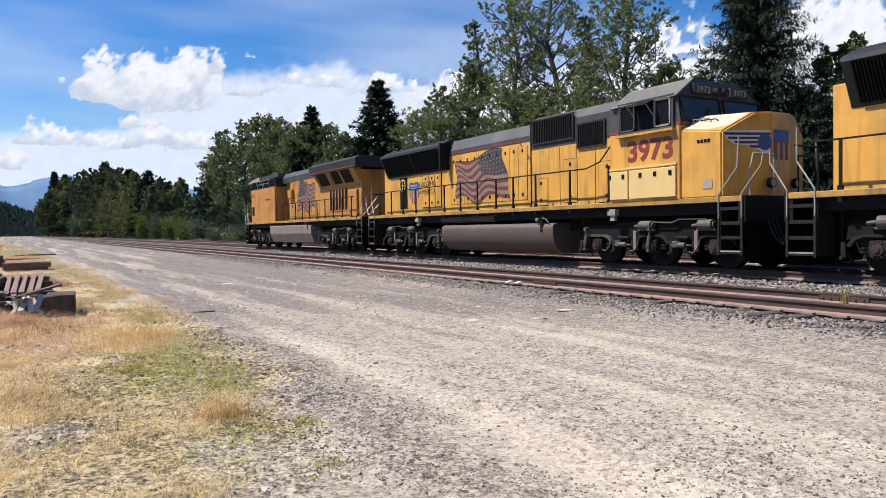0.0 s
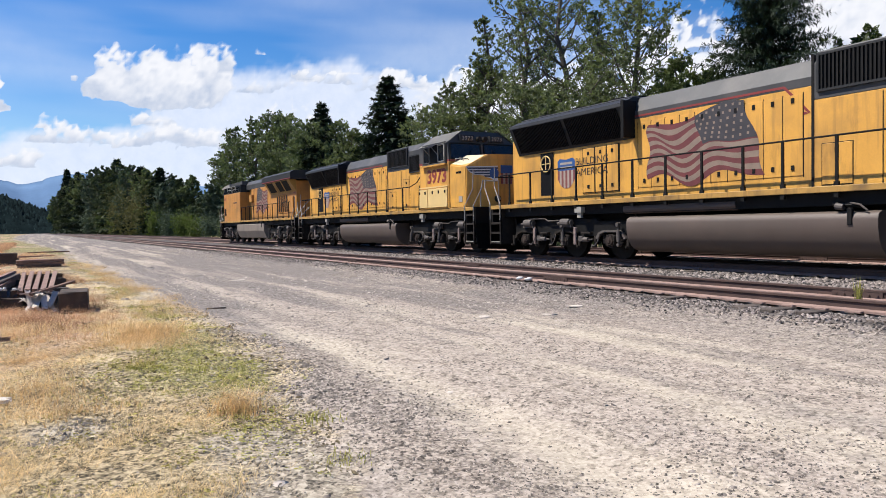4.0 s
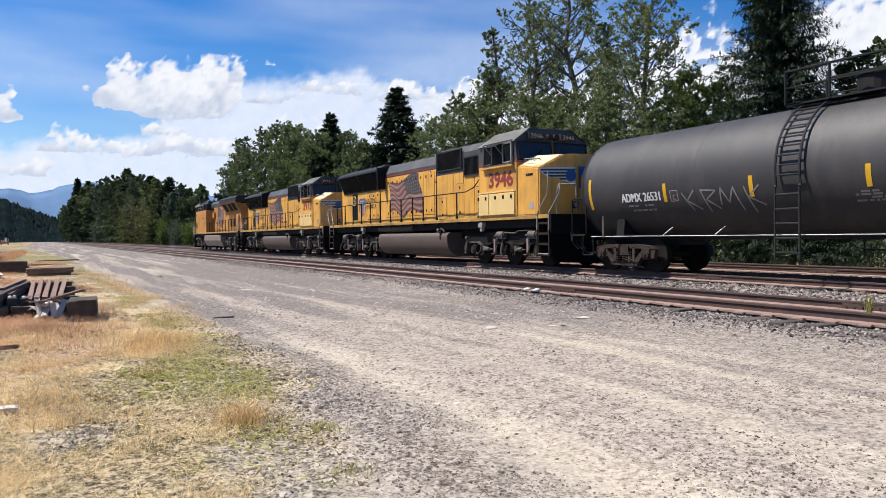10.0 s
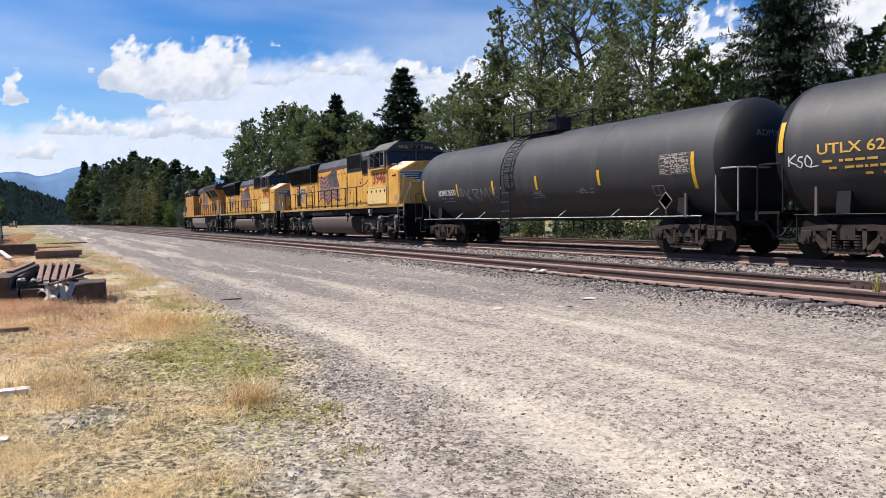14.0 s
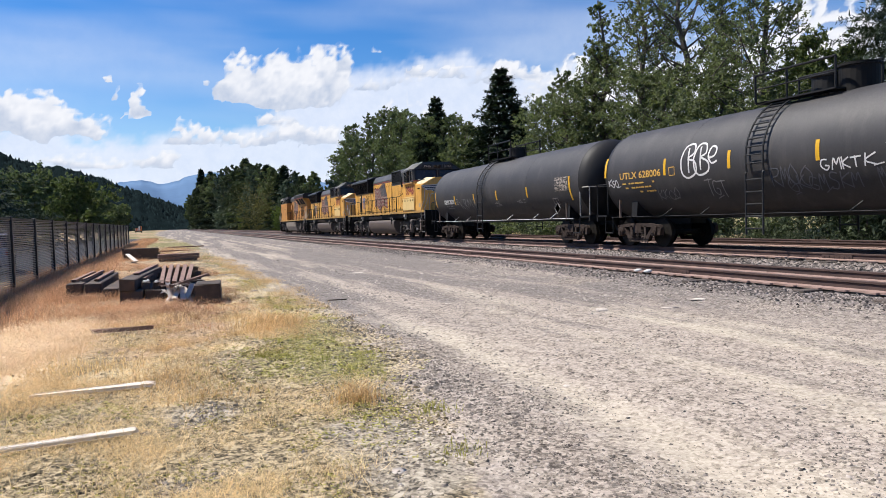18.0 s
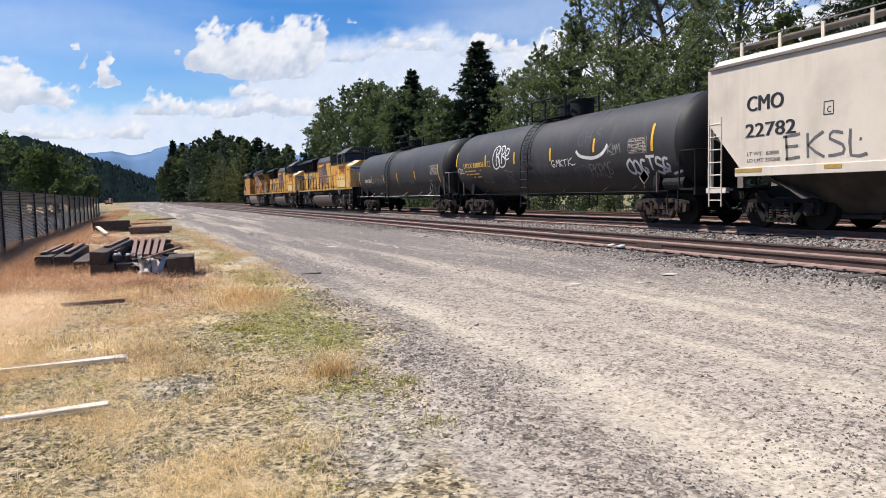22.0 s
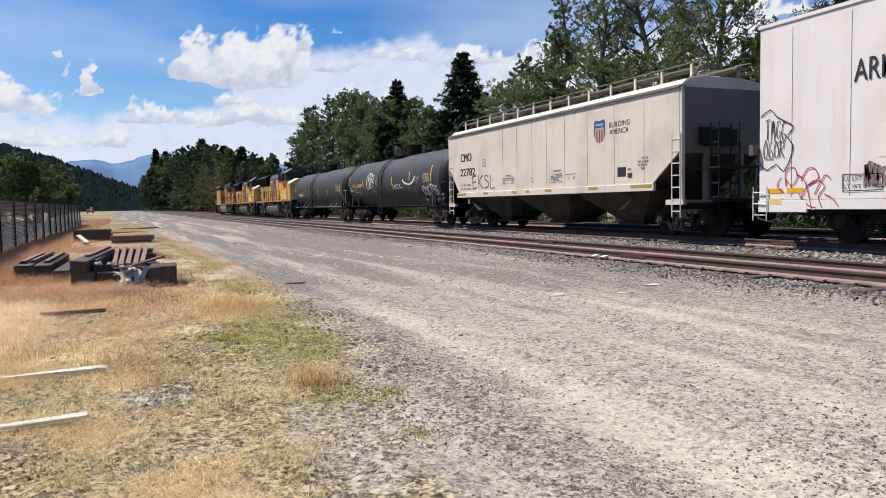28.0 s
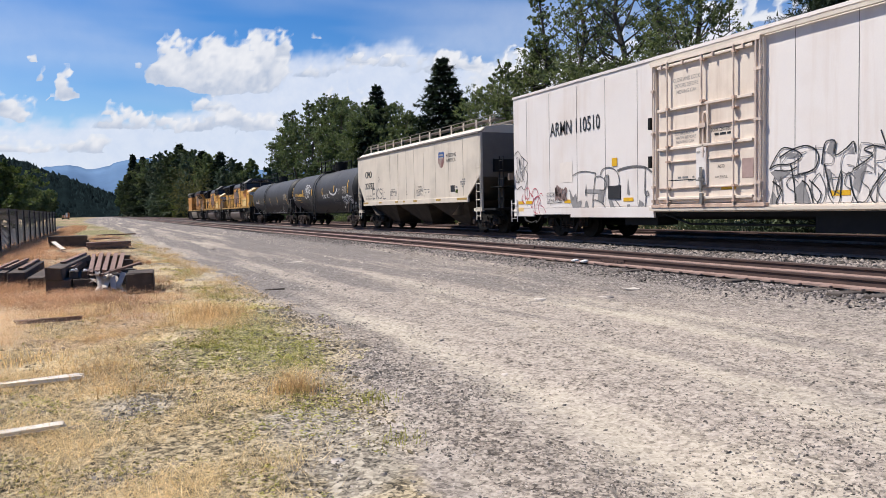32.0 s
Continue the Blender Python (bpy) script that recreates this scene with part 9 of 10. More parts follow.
blades("matted_straw", "flattened straw matted over the near verge", p, rng.uniform(0.006, 0.03, len(p)), STRAW, rng, 2.6, 0.0016)
p = grass_places(14000, -2.5, 1.6, 2.2, 8, rng, 0.12, 20, lambda x, y: straw(x, y) * gaps(x, y, 55, 0.5, 0.05))
blades("dry_grass_stalks", "long bent dry grass stalks on the near verge", p, rng.uniform(0.06, 0.2, len(p)), STRAW, rng, 1.3, 0.0013)
p = grass_places(22000, -1.5, 4, 6, 45, rng, 0.12, 24, gold)
blades("golden_grass", "golden dry grass standing in patches on the verge", p, rng.uniform(0.03, 0.16, len(p)), GOLD, rng, 1.0, 0.0012)
p = grass_places(42000, -4, 0.5, 4, 17, rng, 0.16, 30, bleach)
blades("bleached_grass", "pale bleached dry grass lying near the fence", p, rng.uniform(0.03, 0.16, len(p)), BLEACHED, rng, 1.6, 0.0014)
p = grass_places(11000, -1.6, 4, 1.8, 40, rng, 0.08, 16, lambda x, y: green(x, y) * gaps(x, y, 58, 0.35, 0.08))
blades("green_weeds", "low olive-green weeds among gravel at the road edge", p, rng.uniform(0.012, 0.045, len(p)), OLIVE, rng, 1.2, 0.0026)
p = grass_places(3200, 0, 4, 2.4, 40, rng, 0.05, 16, lambda x, y: np.clip(green(x, y), 0, 1) ** 2)
blades("green_grass", "small tufts of green grass at the road edge", p, rng.uniform(0.03, 0.09, len(p)), GREENGRASS, rng, 0.9, 0.0022)
p = grass_places(40000, -4.4, 2.4, 8, 60, rng, 0.2, 32, lambda x, y: rust(x, y) * (0.2 + 0.8 * gaps(x, y, 66, 0.8, 0.02)))
blades("reddish_grass", "reddish-brown dry grass by the fence and timbers", p, rng.uniform(0.04, 0.2, len(p)), RUSSET, rng, 1.0, 0.0011)

p = grass_places(16000, -4.2, 1.2, 7, 30, rng, 0.12, 40, lambda x, y: rust(x, y) * gaps(x, y, 67, 0.7, 0.12))
blades("umber_weeds", "dark umber dried weed stalks among reddish grass", p, rng.uniform(0.06, 0.26, len(p)), UMBER, rng, 0.9, 0.0013)
p = grass_places(15000, -1.5, 1.7, 6.4, 13, rng, 0.1, 22, lambda x, y: straw(x, y) * gaps(x, y, 68, 0.45, 0.08))
blades("gold_straw", "thin golden straw leaning over the verge", p, rng.uniform(0.03, 0.12, len(p)), GOLD, rng, 1.5, 0.0013)


def leafy_weeds(name, label, n, test, mat, rng, size):
    """Low broad-leaved weeds that hug the ground, as one object."""
    p = grass_places(n, -2.0, 4, 2.2, 26, rng, 0.045, 9, test)
    at = np.stack([p[:, 0], p[:, 1], ground_z(p[:, 0], p[:, 1]) + rng.uniform(0.004, 0.035, len(p))], 1)
    r = turns(len(p), rng)
    base = np.array([(0, -0.5, 0), (0.3, 0, 0.1), (0, 0.55, 0), (-0.3, 0, 0.1)])
    v = np.einsum("nij,kj->nki", r, base) * (1, 1, 0.45) * (size * rng.uniform(0.5, 1.4, len(p)) * (1 + p[:, 1] * 0.06))[:, None, None] + at[:, None, :]
    tagged(new(name, raw_mesh(name, v.reshape(-1, 3), np.arange(len(p) * 4).reshape(-1, 4), mat)), label, "weeds", kind="stuff")


leafy_weeds("clover", "low green broad-leaved weeds among dry grass", 5500, lambda x, y: np.clip(green(x, y) * 1.2, 0, 1) * gaps(x, y, 56, 0.3, 0.08), GREENGRASS, rng, 0.022)
leafy_weeds("dull_weeds", "dull olive ground weeds in bare spots of the verge", 5000, lambda x, y: np.clip(1.1 - bare(x, y), 0, 1) * verge(x, y) * gaps(x, y, 57, 0.3, -0.1), OLIVE, rng, 0.02)
p = grass_places(18000, -3.6, 1.2, 11, 21, rng, 0.2, 30, lambda x, y: (0.08 + 0.9 * patch(x, y, -0.5, 14.7, 1.3, 0.5) + 0.7 * patch(x, y, -1.9, 17.2, 0.7, 0.6)) * np.clip(0.4 + 1.2 * fbm(x * 0.9, y * 0.7, 59, 3), 0.03, 1))
blades("pile_grass", "tall rust-coloured grass round the stacked timbers", p, rng.uniform(0.06, 0.24, len(p)), RUSSET, rng, 0.7, 0.0012)
p = grass_places(26000, -4.2, -2.4, 14, 110, rng, 0.25, 40)
blades("fence_grass", "tall dry grass along the foot of the fence", p, rng.uniform(0.15, 0.42, len(p)), RUSSET, rng, 0.5, 0.0016)
p = grass_places(9000, 22.8, 26.5, 4, 120, rng, 0.4, 50)
blades("far_grass", "tall yellow-green grass behind the far track", p, rng.uniform(0.25, 0.7, len(p)), FARLEAF, rng, 0.45, 0.004)
p = grass_places(1000, 22.8, 25.5, 4, 120, rng, 0.3, 50)
blades("far_dry_grass", "tall pale dry grass behind the far track", p, rng.uniform(0.2, 0.5, len(p)), STRAW, rng, 0.45, 0.004)


def stones(name, label, x, y, size, mat, rng, sink=0.25, extra_z=0.0):
    at = np.stack([x, y, ground_z(x, y) + size * (0.5 - sink) + extra_z], 1)
    v, f = stone_form(int(rng.integers(1000)))
    return tagged(new(name, scatter(name, v, f, at, size, mat, rng)), label, "stones", kind="stuff")


def octa(name, label, x, y, size, mat, rng, sink=0.2):
    at = np.stack([x, y, ground_z(x, y) + size * (0.3 - sink)], 1)
    v = np.array([(0.6, 0.05, -0.3), (-0.1, 0.55, -0.35), (-0.55, -0.1, -0.3), (0.1, -0.55, -0.35), (0.38, 0.2, 0.36), (-0.36, -0.12, 0.42)])
    f = [(0, 1, 4), (1, 5, 4), (1, 2, 5), (2, 3, 5), (3, 4, 5), (3, 0, 4)]
    n = len(x)
    a, tilt = rng.uniform(0, 2 * math.pi, n), rng.normal(0, 0.3, (n, 2))
    c, q, o = np.cos(a), np.sin(a), np.zeros(n)
    rot = np.stack([np.stack([c, -q, tilt[:, 0]], 1), np.stack([q, c, tilt[:, 1]], 1), np.stack([-tilt[:, 0], -tilt[:, 1], o + 1], 1)], 1)
    flat_size = size[:, None] * np.stack([rng.uniform(0.7, 1.3, n), rng.uniform(0.7, 1.3, n), rng.uniform(0.45, 0.8, n)], 1)
    return tagged(new(name, scatter(name, v, f, at, flat_size, mat, rng, rot=rot)), label, "stones", kind="stuff")


def shingle(x, y):
    """How thick loose stones lie: little in the wheel tracks, more between them and along the verge."""
    e, d = road_edge(y), dust_line(y)
    track = 0.9 * np.exp(-((x - d) / 0.4) ** 2) + 0.5 * np.exp(-((x - d - 1.6) / 0.5) ** 2)
    heap = np.exp(-((x - 0.55 * e - 0.45 * d) / (0.15 + 0.3 * (d - e))) ** 2) * np.clip((12 - y) / 4, 0, 1) + 0.5 * np.exp(-((x - d - 0.75) / 0.3) ** 2)
    return np.clip(0.3 + 0.7 * heap - 0.3 * track + 0.75 * fbm(x * 1.3, y * 0.7, 80, 4, 0.6), 0.02, 1)


n = 105000
y = 1.7 * (24 / 1.7) ** rng.random(n)
x = rng.uniform(-0.35, 1.0, n) * (y * 1.3 + 3) + 0.3
ok = (x < 9.4) & (x > -5) & (rng.random(n) < shingle(x, y) * np.clip(0.3 + (x - road_edge(y) + 1.0) / 1.2, 0.12, 1))
x, y = x[ok], y[ok]
octa("road_gravel", "loose crushed stone scattered over the road", x, y, (0.004 + 0.0013 * y) * rng.lognormal(0, 0.45, len(x)), GRAVEL, rng, 0.2)
n = 24000
y = 8 * (60 / 8) ** rng.random(n)
x = road_edge(y) + (9.4 - road_edge(y)) * rng.random(n)
ok = rng.random(n) < np.clip(0.3 + 1.0 * fbm((x - dust_line(y)) * 1.4, y * 0.12, 84, 4, 0.6), 0.03, 1)
octa("far_road_gravel", "coarse crushed stone farther along the road", x[ok], y[ok], (0.007 + 0.0006 * y[ok]) * rng.lognormal(0, 0.4, ok.sum()), GRAVEL, rng, 0.15)
n = 26000
y = 2.0 * (15 / 2.0) ** rng.random(n)
x = rng.uniform(-0.2, 1.0, n) * (y * 1.2 + 3)
ok = (x < 9.2) & (x > road_edge(y) - 0.7) & (rng.random(n) < 0.1 + 0.75 * shingle(x, y))
octa("road_stones", "larger angular stones on the gravel road", x[ok], y[ok], np.clip(rng.lognormal(-4.4, 0.42, ok.sum()), 0.005, 0.022) * (1 + 0.03 * y[ok]), DARKSTONE, rng, 0.15)
n = 16000
y = 2.4 * (12 / 2.4) ** rng.random(n)
x = 0.55 * road_edge(y) + 0.45 * dust_line(y) + rng.normal(-0.12, 0.36, n)
ok = rng.random(n) < np.clip(0.35 + 1.2 * fbm(x * 1.8, y * 1.0, 49, 4), 0.02, 1)
octa("edge_gravel", "dark crushed stones along the edge of the road", x[ok], y[ok], (0.005 + 0.0009 * y[ok]) * rng.lognormal(0, 0.5, ok.sum()), DARKSTONE, rng)
n = 26000
y = 2.2 * (16 / 2.2) ** rng.random(n)
x = -0.3 * y - 0.4 + rng.random(n) * (road_edge(y) + 0.5 + 0.3 * y)
ok = rng.random(n) < np.clip(0.15 + 1.3 * fbm(x * 1.7, y * 1.3, 81, 4, 0.6), 0.02, 0.9)
octa("soil_clods", "brown crumbs of dry soil among the grass", x[ok], y[ok], (0.006 + 0.0014 * y[ok]) * rng.lognormal(0, 0.45, ok.sum()), CLOD, rng, 0.1)
n = 1300
k = rng.integers(0, 6, n)
x = np.array((0.05, 0.25, 0.05, 2.2, 2.1, -0.6))[k] + rng.normal(0, 0.16, n)
y = np.array((4.45, 6.15, 5.8, 6.15, 6.6, 6.3))[k] + rng.normal(0, 0.13, n)
octa("verge_gravel", "dark crumbs of gravel in bare spots of the verge", x, y, 0.013 * rng.lognormal(0, 0.55, n), DARKSTONE, rng)
n = 38000
y = rng.uniform(-2, 1, n) + 2 + 46 * rng.random(n) ** 1.4
x = rng.uniform(8.9, 22.6, n)
away = np.min([np.abs(x - c - s) for c in (NEAR_X, MAIN_X, THIRD_X) for s in (-0.753, 0.753)], 0)
ok = (away > 0.12) & (rng.random(n) < np.where(x < 9.6, 0.75, np.where(np.abs(x - MAIN_X) < 1.3, 0.6, 1)))
octa("ballast", "angular grey crushed stone ballast round the tracks", x[ok], y[ok], rng.uniform(0.035, 0.08, ok.sum()) * np.where(x[ok] < 12.2, 0.65, 1), STONE, rng, 0.05)
n = 16000
y = 2 + 45 * rng.random(n) ** 1.3
x = 9.75 + rng.normal(0, 0.42, n)
ok = np.abs(x - NEAR_X + 0.753) > 0.13
octa("siding_gravel", "dark and pale stones heaped against the siding", x[ok], y[ok], rng.uniform(0.02, 0.055, ok.sum()), STONE, rng, -0.1)
n = 14000
y = rng.uniform(0, 45, n)
x = rng.uniform(12.0, 13.9, n)
octa("ballast_shoulder", "pale crushed stone on the shoulder of the main line", x, y, rng.uniform(0.035, 0.08, n), STONE, rng, 0.0)
for k, (x, y, s) in enumerate([(8.46, 10.2, 0.2), (6.27, 9.89, 0.17), (7.35, 9.7, 0.2), (3.29, 5.79, 0.06), (4.6, 12.3, 0.09), (5.3, 22, 0.3), (5.0, 8.0, 0.06), (7.9, 7.5, 0.08), (1.2, 4.2, 0.07)]):
    v, f = stone_form(500 + k)
    ob = new("road_rock", raw_mesh("road_rock", np.array(v) * s * (1.3, 1.0, 0.13), f, LUMP))
    ob.location, ob.rotation_euler = (x, y, float(ground_z(x, y)) - s * 0.04), (0, 0, k * 1.3)
    tagged(ob, "pale flat rock half sunk in the road gravel", "rock", "rocks on the road")
v, f = stone_form(601)
for k, dy in enumerate((0.0, 0.28)):
    ob = new("white_stone", raw_mesh("white_stone", np.array(v) * (0.12, 0.12, 0.07), f, WHITE))
    ob.location = (NEAR_X - 0.84, 13.8 + dy * 1.3, NEAR_Z - 0.14)
    tagged(ob, "white painted stone lying on the rail foot", "stone", "stones on the siding")


# ---- fence ----
def build_fence():
    fence = tagged(new("fence"), "black steel louvred security fence along the dry verge", "fence")
    fx, y0, bay, top = -3.85, 10.9, 3.3, 1.9
    count = 18
    post_me = mesh_of("post", boxes((-0.06, 0.06, -0.06, 0.06, -0.3, top + 0.03), bevel=0.006), FENCE)
    rail_me = mesh_of("top_rail", boxes((-0.03, 0.03, 0, bay, top - 0.05, top)), FENCE)
    slat_me = mesh_of("slat", boxes((-0.008, 0.008, 0.045, bay - 0.045, 0, 0.026)), FENCE_WIRE)
    for k in range(count):
        y = y0 + bay * k
        p = new("post", post_me)
        p.parent, p.location = fence, (fx, y, 0)
        r = new("top_rail", rail_me)
        r.parent, r.location = fence, (fx, y, 0)
        if k < 8:
            for j in range(36):
                s = new("slat", slat_me)
                s.parent = fence
                s.matrix_basis = pose(fx, y, 0.06 + j * 0.05, 0, 18, 0)
        else:
            bm = bmesh.new()
            for j in range(36):
                box(bm, fx - 0.006, fx + 0.006, y + 0.045, y + bay - 0.045, 0.06 + j * 0.05, 0.088 + j * 0.05)
            tagged(part("far_slats", bm, FENCE_WIRE, fence), kind="stuff")
    post = new("post", post_me)
    post.parent, post.location = fence, (fx, y0 + bay * count, 0)


build_fence()


# ---- timbers, planks and other loose things ----
def timber_mesh(w, h, l, seed, mat):
    r = random.Random(seed)
    bm = bmesh.new()
    box(bm, -w / 2, w / 2, 0, l, 0, h, min(w, h) * 0.06)
    for v in bm.verts:
        v.co.x += r.uniform(-0.012, 0.012)
        v.co.z += r.uniform(-0.01, 0.01)
        v.co.y += r.uniform(-0.04, 0.04)
    return mesh_of("timber", bm, mat)


def loose(name, label, cat, me, x, y, z=0.0, turn=0.0, pitch=0.0, group=""):
    ob = new(name, me)
    ob.matrix_basis = pose(x, y, z + float(ground_z(x, y)), pitch, 0, turn)
    return tagged(ob, label, cat, group)


def build_piles():
    n = 0
    for x, y, z, w, h, l, turn in ((-2.14, 17.9, 0, 0.34, 0.33, 4.3, -1), (-1.76, 17.8, 0, 0.34, 0.31, 4.4, -1), (-1.38, 17.5, 0, 0.3, 0.2, 3.6, -2), (-0.84, 15.35, 0, 0.42, 0.3, 5.0, -2), (-0.42, 15.45, 0, 0.38, 0.3, 4.0, -1), (-0.05, 15.7, 0, 0.34, 0.28, 1.0, 2),
                              (-0.91, 15.3, 0.3, 0.29, 0.23, 4.7, -5), (-0.58, 15.6, 0.3, 0.16, 0.14, 0.9, 2), (-0.38, 15.55, 0.3, 0.15, 0.13, 0.7, -4), (0.55, 14.9, 0, 0.5, 0.4, 1.0, -4)):
        loose("timber_beam", "old dark creosoted railway timber in dry grass", "timber", timber_mesh(w, h, l, n, TIMBER), x, y, z, turn, group="stacked timbers")
        n += 1
    for k in range(5):
        loose("long_plank", "long rust-brown plank lying along the pile", "plank", timber_mesh(0.085, 0.06, 6.0, 40 + k, BROWNWOOD), -0.3 + k * 0.125, 15.5 + (k % 3) * 0.12, 0.36, -0.1 - 0.5 * k, 0.6, "planks on the pile")
    for k, (x, y, z, turn) in enumerate(((-2.2, 18.5, 0.34, -1), (-2.02, 18.7, 0.34, -1.5), (-1.72, 18.4, 0.32, -1), (-0.8, 16.6, 0.53, -5), (-0.66, 16.2, 0.44, -3))):
        loose("long_plank", "long rust-brown plank lying on a dark timber", "plank", timber_mesh(0.1, 0.05, 3.6, 30 + k, BROWNWOOD), x, y, z, turn, 0, "planks on the pile")
    for k, y in enumerate((16.9, 19.2, 21.2)):
        loose("cross_bearer", "short bearer under the planks", "timber", timber_mesh(0.22, 0.34 + 0.02 * k, 1.0, 60 + k, TIMBER), 0.55, y, 0, 90, group="stacked timbers")
    r = random.Random(4)
    for k in range(9):
        me = timber_mesh(r.uniform(0.06, 0.12), 0.025, r.uniform(0.3, 0.6), 70 + k, PALEWOOD)
        loose("splintered_board", "pale broken board piece on the timbers", "board", me, r.uniform(-0.22, 0.2), 15.15 + r.uniform(-0.1, 0.4), r.uniform(0.28, 0.38), r.uniform(-60, 60), r.uniform(-25, 12), "broken boards")
    for k in range(7):
        me = timber_mesh(0.06 + 0.02 * (k % 3), 0.02, 0.3 + 0.07 * (k % 4), 80 + k, PALEWOOD)
        loose("splintered_board", "pale broken board leaning on the timber ends", "board", me, -0.2 + 0.075 * k, 15.05 + 0.05 * (k % 2), 0.06 + 0.03 * (k % 3), (-35, 12, -14, 40, 5, -25, 20)[k], (38, 55, 30, 24, 48, 42, 35)[k], "broken boards")
    me = timber_mesh(0.06, 0.05, 0.95, 90, BROWNWOOD)
    loose("leaning_board", "thin board leaning across the pile", "board", me, -0.12, 15.05, 0.34, -50, 9)
    for k, (x, y, z, q) in enumerate(((-0.6, 15.62, 0.44, 0.075), (-0.38, 15.57, 0.43, 0.07), (-0.55, 16.0, 0.44, 0.06))):
        loose("concrete_lump", "white painted lump on the timber end", "stone", mesh_of("lump", boxes((-q / 2, q / 2, -q / 2, q / 2, 0, q * 0.7), bevel=0.02), WHITE), x, y, z, 20 * k, group="white lumps")
    # farther stacks
    for x, y, w, h, l, turn, m in ((-2.4, 38.5, 0.5, 0.55, 1.6, -86, TIMBER), (-2.45, 39.4, 0.3, 0.3, 1.7, -88, TIMBER)):
        loose("timber_beam", "dark timber bundle in dry grass", "timber", timber_mesh(w, h, l, int(y), m), x, y, 0, turn, group="far timbers")
    for k in range(4):
        loose("plank_stack_board", "brown board in a low stack", "plank", timber_mesh(0.32, 0.1, 1.75, 120 + k, BROWNWOOD), -0.75, 35.2 + (k % 2) * 0.34, 0.12 * (k // 2) + 0.1, -90, group="far plank stack")
    loose("low_timber", "dark bearer under a low board stack", "timber", timber_mesh(0.6, 0.1, 1.6, 140, TIMBER), -0.7, 35.3, 0, -90, group="far timbers")
    me = timber_mesh(0.16, 0.05, 2.3, 150, PALEWOOD)
    loose("leaning_board", "pale board slanting off a timber bundle", "board", me, -1.6, 34.0, 0.12, 12, 6)
    for k in range(2):
        loose("dark_plank", "grey plank lying flat in the grass", "plank", timber_mesh(0.25, 0.08, 2.2 + 0.5 * k, 160 + k, BROWNWOOD), -1.2 + 0.7 * k, 50 + 9 * k, 0, -70, group="far planks")
    # single planks near the camera
    loose("grey_plank", "bleached grey plank on the dry grass", "plank", timber_mesh(0.06, 0.03, 1.0, 170, PALEBOARD), -0.27, 7.38, 0.03, 91)
    loose("grey_plank", "bleached grey plank with a pale face on the dry grass", "plank", timber_mesh(0.055, 0.03, 1.6, 171, PALEBOARD), -0.32, 5.6, 0.03, 96)
    loose("dark_plank", "dark plank half hidden in reddish grass", "plank", timber_mesh(0.08, 0.045, 0.78, 172, BROWNWOOD), -0.35, 11.15, 0.03, 92)
    loose("twig", "thin dark stick on the gravel", "stick", timber_mesh(0.03, 0.015, 0.35, 173, TIMBER), 3.15, 14.2, 0.02, 80)


build_piles()


def build_weeds():
    """Single weeds and tufts that stand out."""
    r = np.random.default_rng(31)
    for k, (x, y, h, n, mat, label) in enumerate([(10.1, 6.1, 0.62, 130, GREENGRASS, "upright green weed beside the rail"), (1.4, 6.0, 0.24, 260, GOLD, "russet dry tuft with green shoots"), (0.95, 8.3, 0.1, 120, OLIVE, "low green plant in gravel"),
                                                  (1.9, 5.5, 0.12, 90, GREENGRASS, "low green plant in gravel"), (1.7, 4.4, 0.08, 80, GREENGRASS, "low green plant in gravel"), (1.3, 10.9, 0.26, 500, GOLD, "golden dry grass tuft"), (-0.2, 12.5, 0.2, 300, STRAW, "pale dry grass tuft"),
                                                  (-0.9, 8.6, 0.18, 300, STRAW, "pale dry grass tuft"), (-0.12, 7.5, 0.2, 200, GOLD, "golden dry grass tuft"), (0.2, 6.75, 0.14, 120, GOLD, "golden dry grass tuft")]):
        p = np.array([(x, y)]) + r.normal(size=(n, 2)) * (0.02 if k == 0 else 0.09 if k < 5 else 0.25)
        ob = blades("weed" if "green" in label else "grass_tuft", label, p, r.uniform(0.4, 1.0, n) * h, mat, r, 0.06 if k == 0 else 0.5, 0.004)
        tagged(ob, category="weed")


build_weeds()


def build_machine():
    """A maintenance machine standing far down the line."""
    x, y = seen(-2.45, 400)
    m = tagged(new("track_machine"), "orange and white track maintenance machine far down the line", "rail vehicle")
    m.location = (x, y, 0)
    part("chassis", boxes((-1.6, 1.6, -2.4, 2.4, 0.6, 1.0), bevel=0.05), BLACK, m)
    part("body", boxes((-1.5, 0.4, -2.2, 2.2, 1.0, 2.3), bevel=0.1), ORANGE, m, "orange engine body")
    cab = part("cab", boxes((0.2, 1.6, -2.2, 1.6, 1.0, 3.2), bevel=0.08), ORANGE, m)
    part("windscreen", boxes((0.35, 1.45, -2.24, -2.19, 2.1, 3.0)), GLASS, cab)
    part("white_panel", boxes((0.1, 0.9, -2.25, -2.19, 1.2, 3.3)), WHITE, m)
    for a in (-1.3, -0.6):
        part("white_stripe", boxes((a, a + 0.25, -2.24, -2.18, 1.1, 2.2)), WHITE, m)
    for s in (-1, 1):
        for e in (-1.4, 1.4):
            b = bmesh.new()
            tube(b, (s * 1.2, e, 0.45), (s * 1.5, e, 0.45), 0.45, 18)
            part("wheel", b, WHEEL, m)


build_machine()


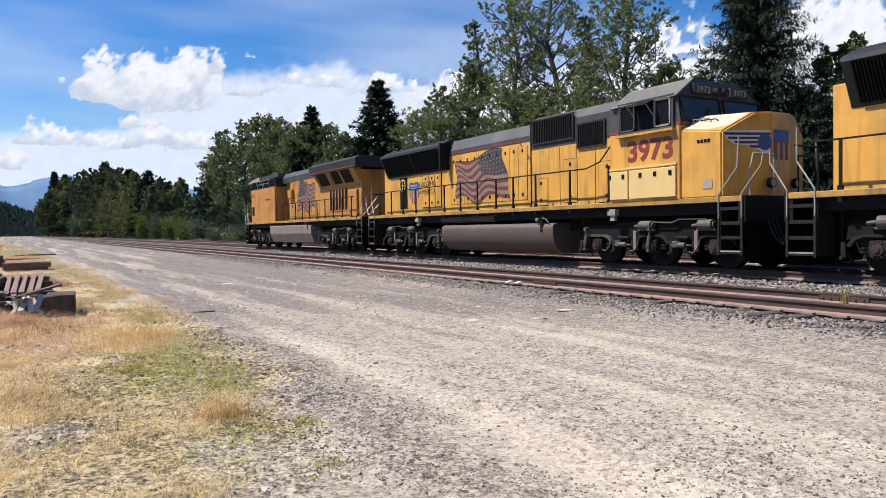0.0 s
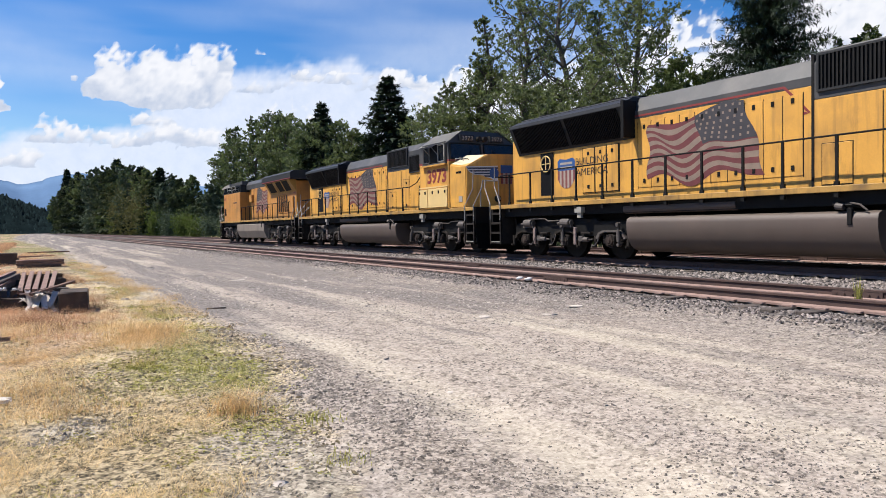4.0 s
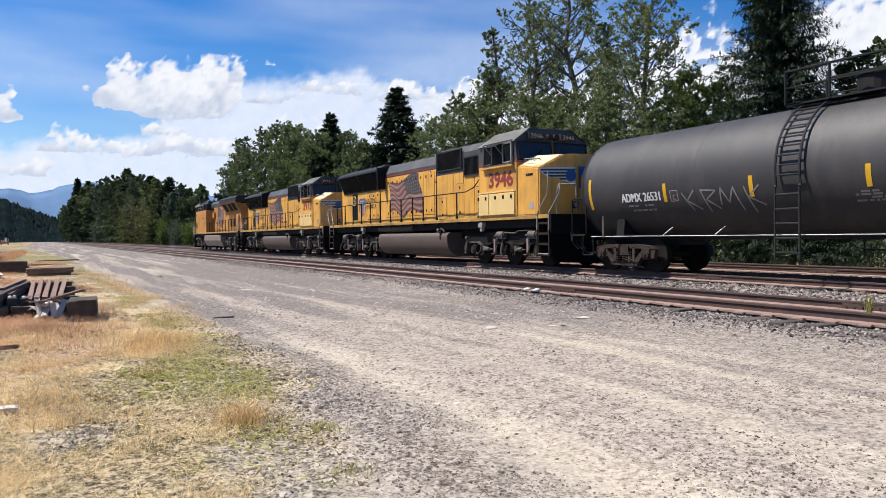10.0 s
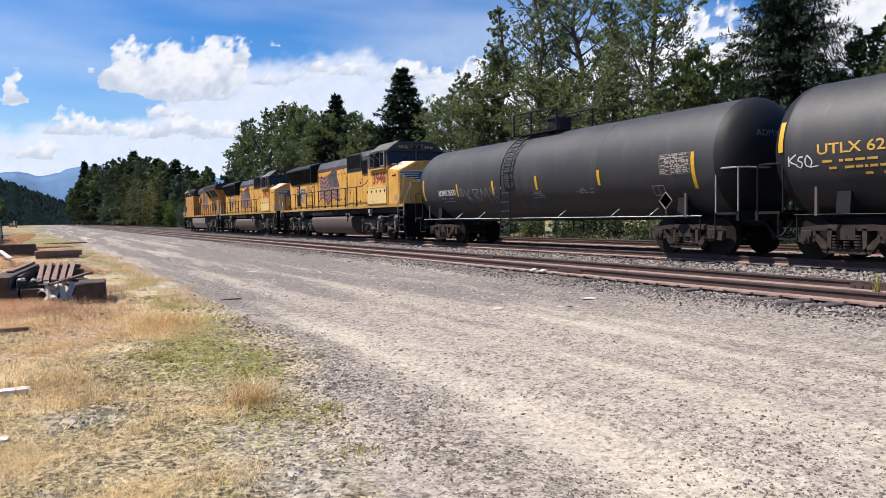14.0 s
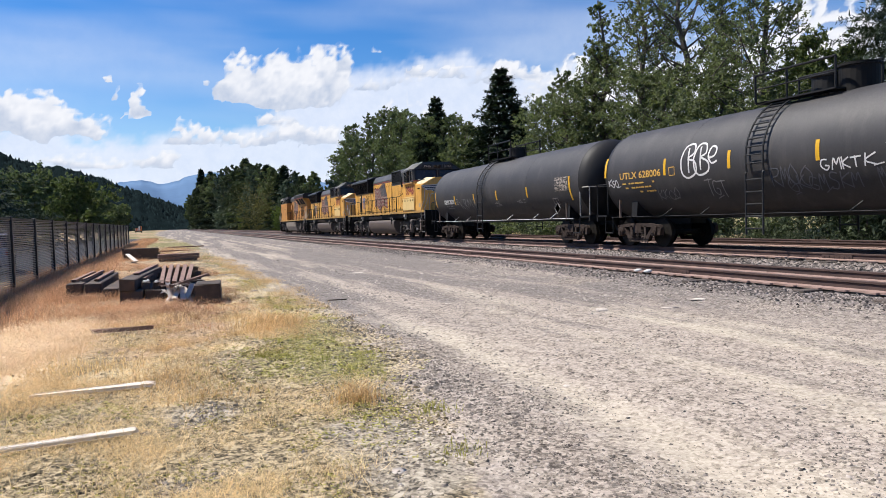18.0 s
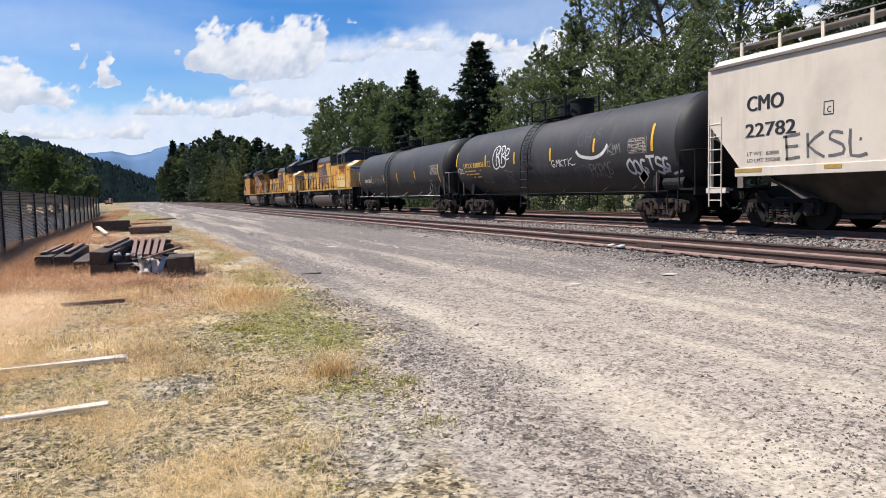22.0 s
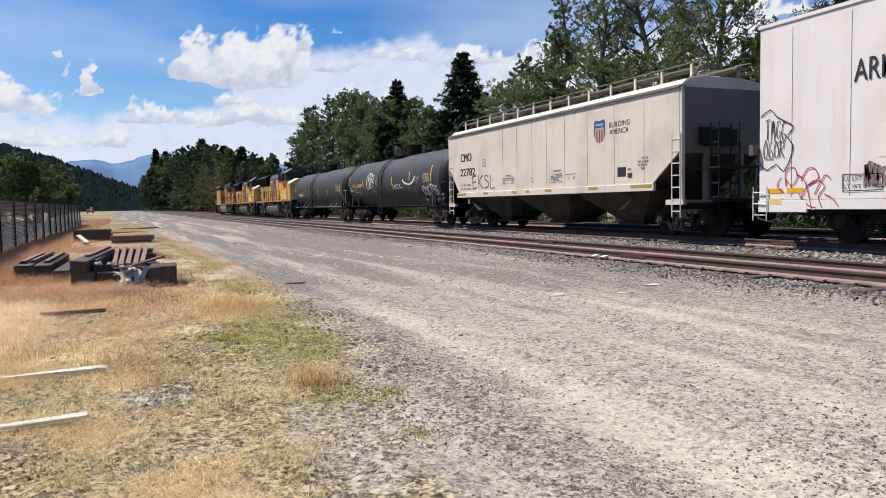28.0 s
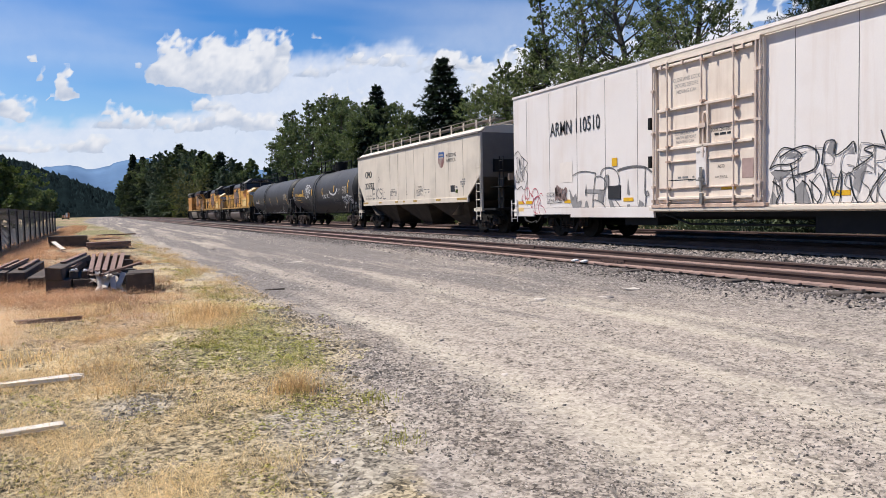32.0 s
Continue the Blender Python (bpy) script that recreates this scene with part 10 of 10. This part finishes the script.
def build_car(x, y, turn, paint, label):
    """A parked car seen through the fence."""
    car = tagged(new("parked_car"), label, "car", "cars behind the fence")
    car.matrix_basis = pose(x, y, float(ground_z(x, y)), 0, 0, turn)
    bm = bmesh.new()
    prism(bm, [(-2.2, 0.3), (2.2, 0.3), (2.25, 0.75), (1.3, 0.95), (0.5, 1.45), (-1.4, 1.48), (-2.15, 0.95), (-2.25, 0.6)], "x", -0.88, 0.88)
    bmesh.ops.bevel(bm, geom=bm.edges[:], offset=0.05, segments=1, affect="EDGES")
    part("body", bm, paint, car)
    for s in (-1, 1):
        w = bmesh.new()
        prism(w, [(-1.95, 0.98), (1.1, 0.98), (0.45, 1.38), (-1.35, 1.4)], "x", s * 0.885, s * 0.9)
        part("side_window", w, GLASS, car)
        for e in (-1.35, 1.4):
            t = bmesh.new()
            tube(t, (s * 0.68, e, 0.33), (s * 0.92, e, 0.33), 0.33, 20)
            wh = part("wheel", t, RUBBER, car)
            h = bmesh.new()
            tube(h, (s * 0.92, e, 0.33), (s * 0.93, e, 0.33), 0.2, 14)
            part("rim", h, STEEL, wh)
        part("tail_light", boxes((s * 0.72 - 0.12, s * 0.72 + 0.12, -2.27, -2.2, 0.72, 0.88)), RED, car)
    g = bmesh.new()
    v = [g.verts.new(p) for p in ((-0.75, -2.12, 0.99), (0.75, -2.12, 0.99), (0.68, -1.5, 1.42), (-0.68, -1.5, 1.42))]
    g.faces.new(v)
    part("rear_window", g, GLASS, car)


build_car(-6.6, 31.5, 10, CARPAINT, "silver car parked behind the louvred fence")
build_car(-7.6, 25.2, 12, BLACK, "dark car parked behind the louvred fence")


# ---- what moves ----
def travelled(t):
    """Metres that the train has rolled since the start; it slows a little."""
    return 5.604e-05 * t ** 3 - 8.667e-03 * t ** 2 + 2.98377 * t


def motions():
    for car, y in CARS:
        walk(car, [(t, pose(MAIN_X, y + travelled(t), MAIN_Z)) for t in range(33)])
    for wheel, r, y, z in WHEELS:
        walk(wheel, [(t / 5, pose(0, y, z, -math.degrees(travelled(t / 5) / r))) for t in range(161)])


motions()
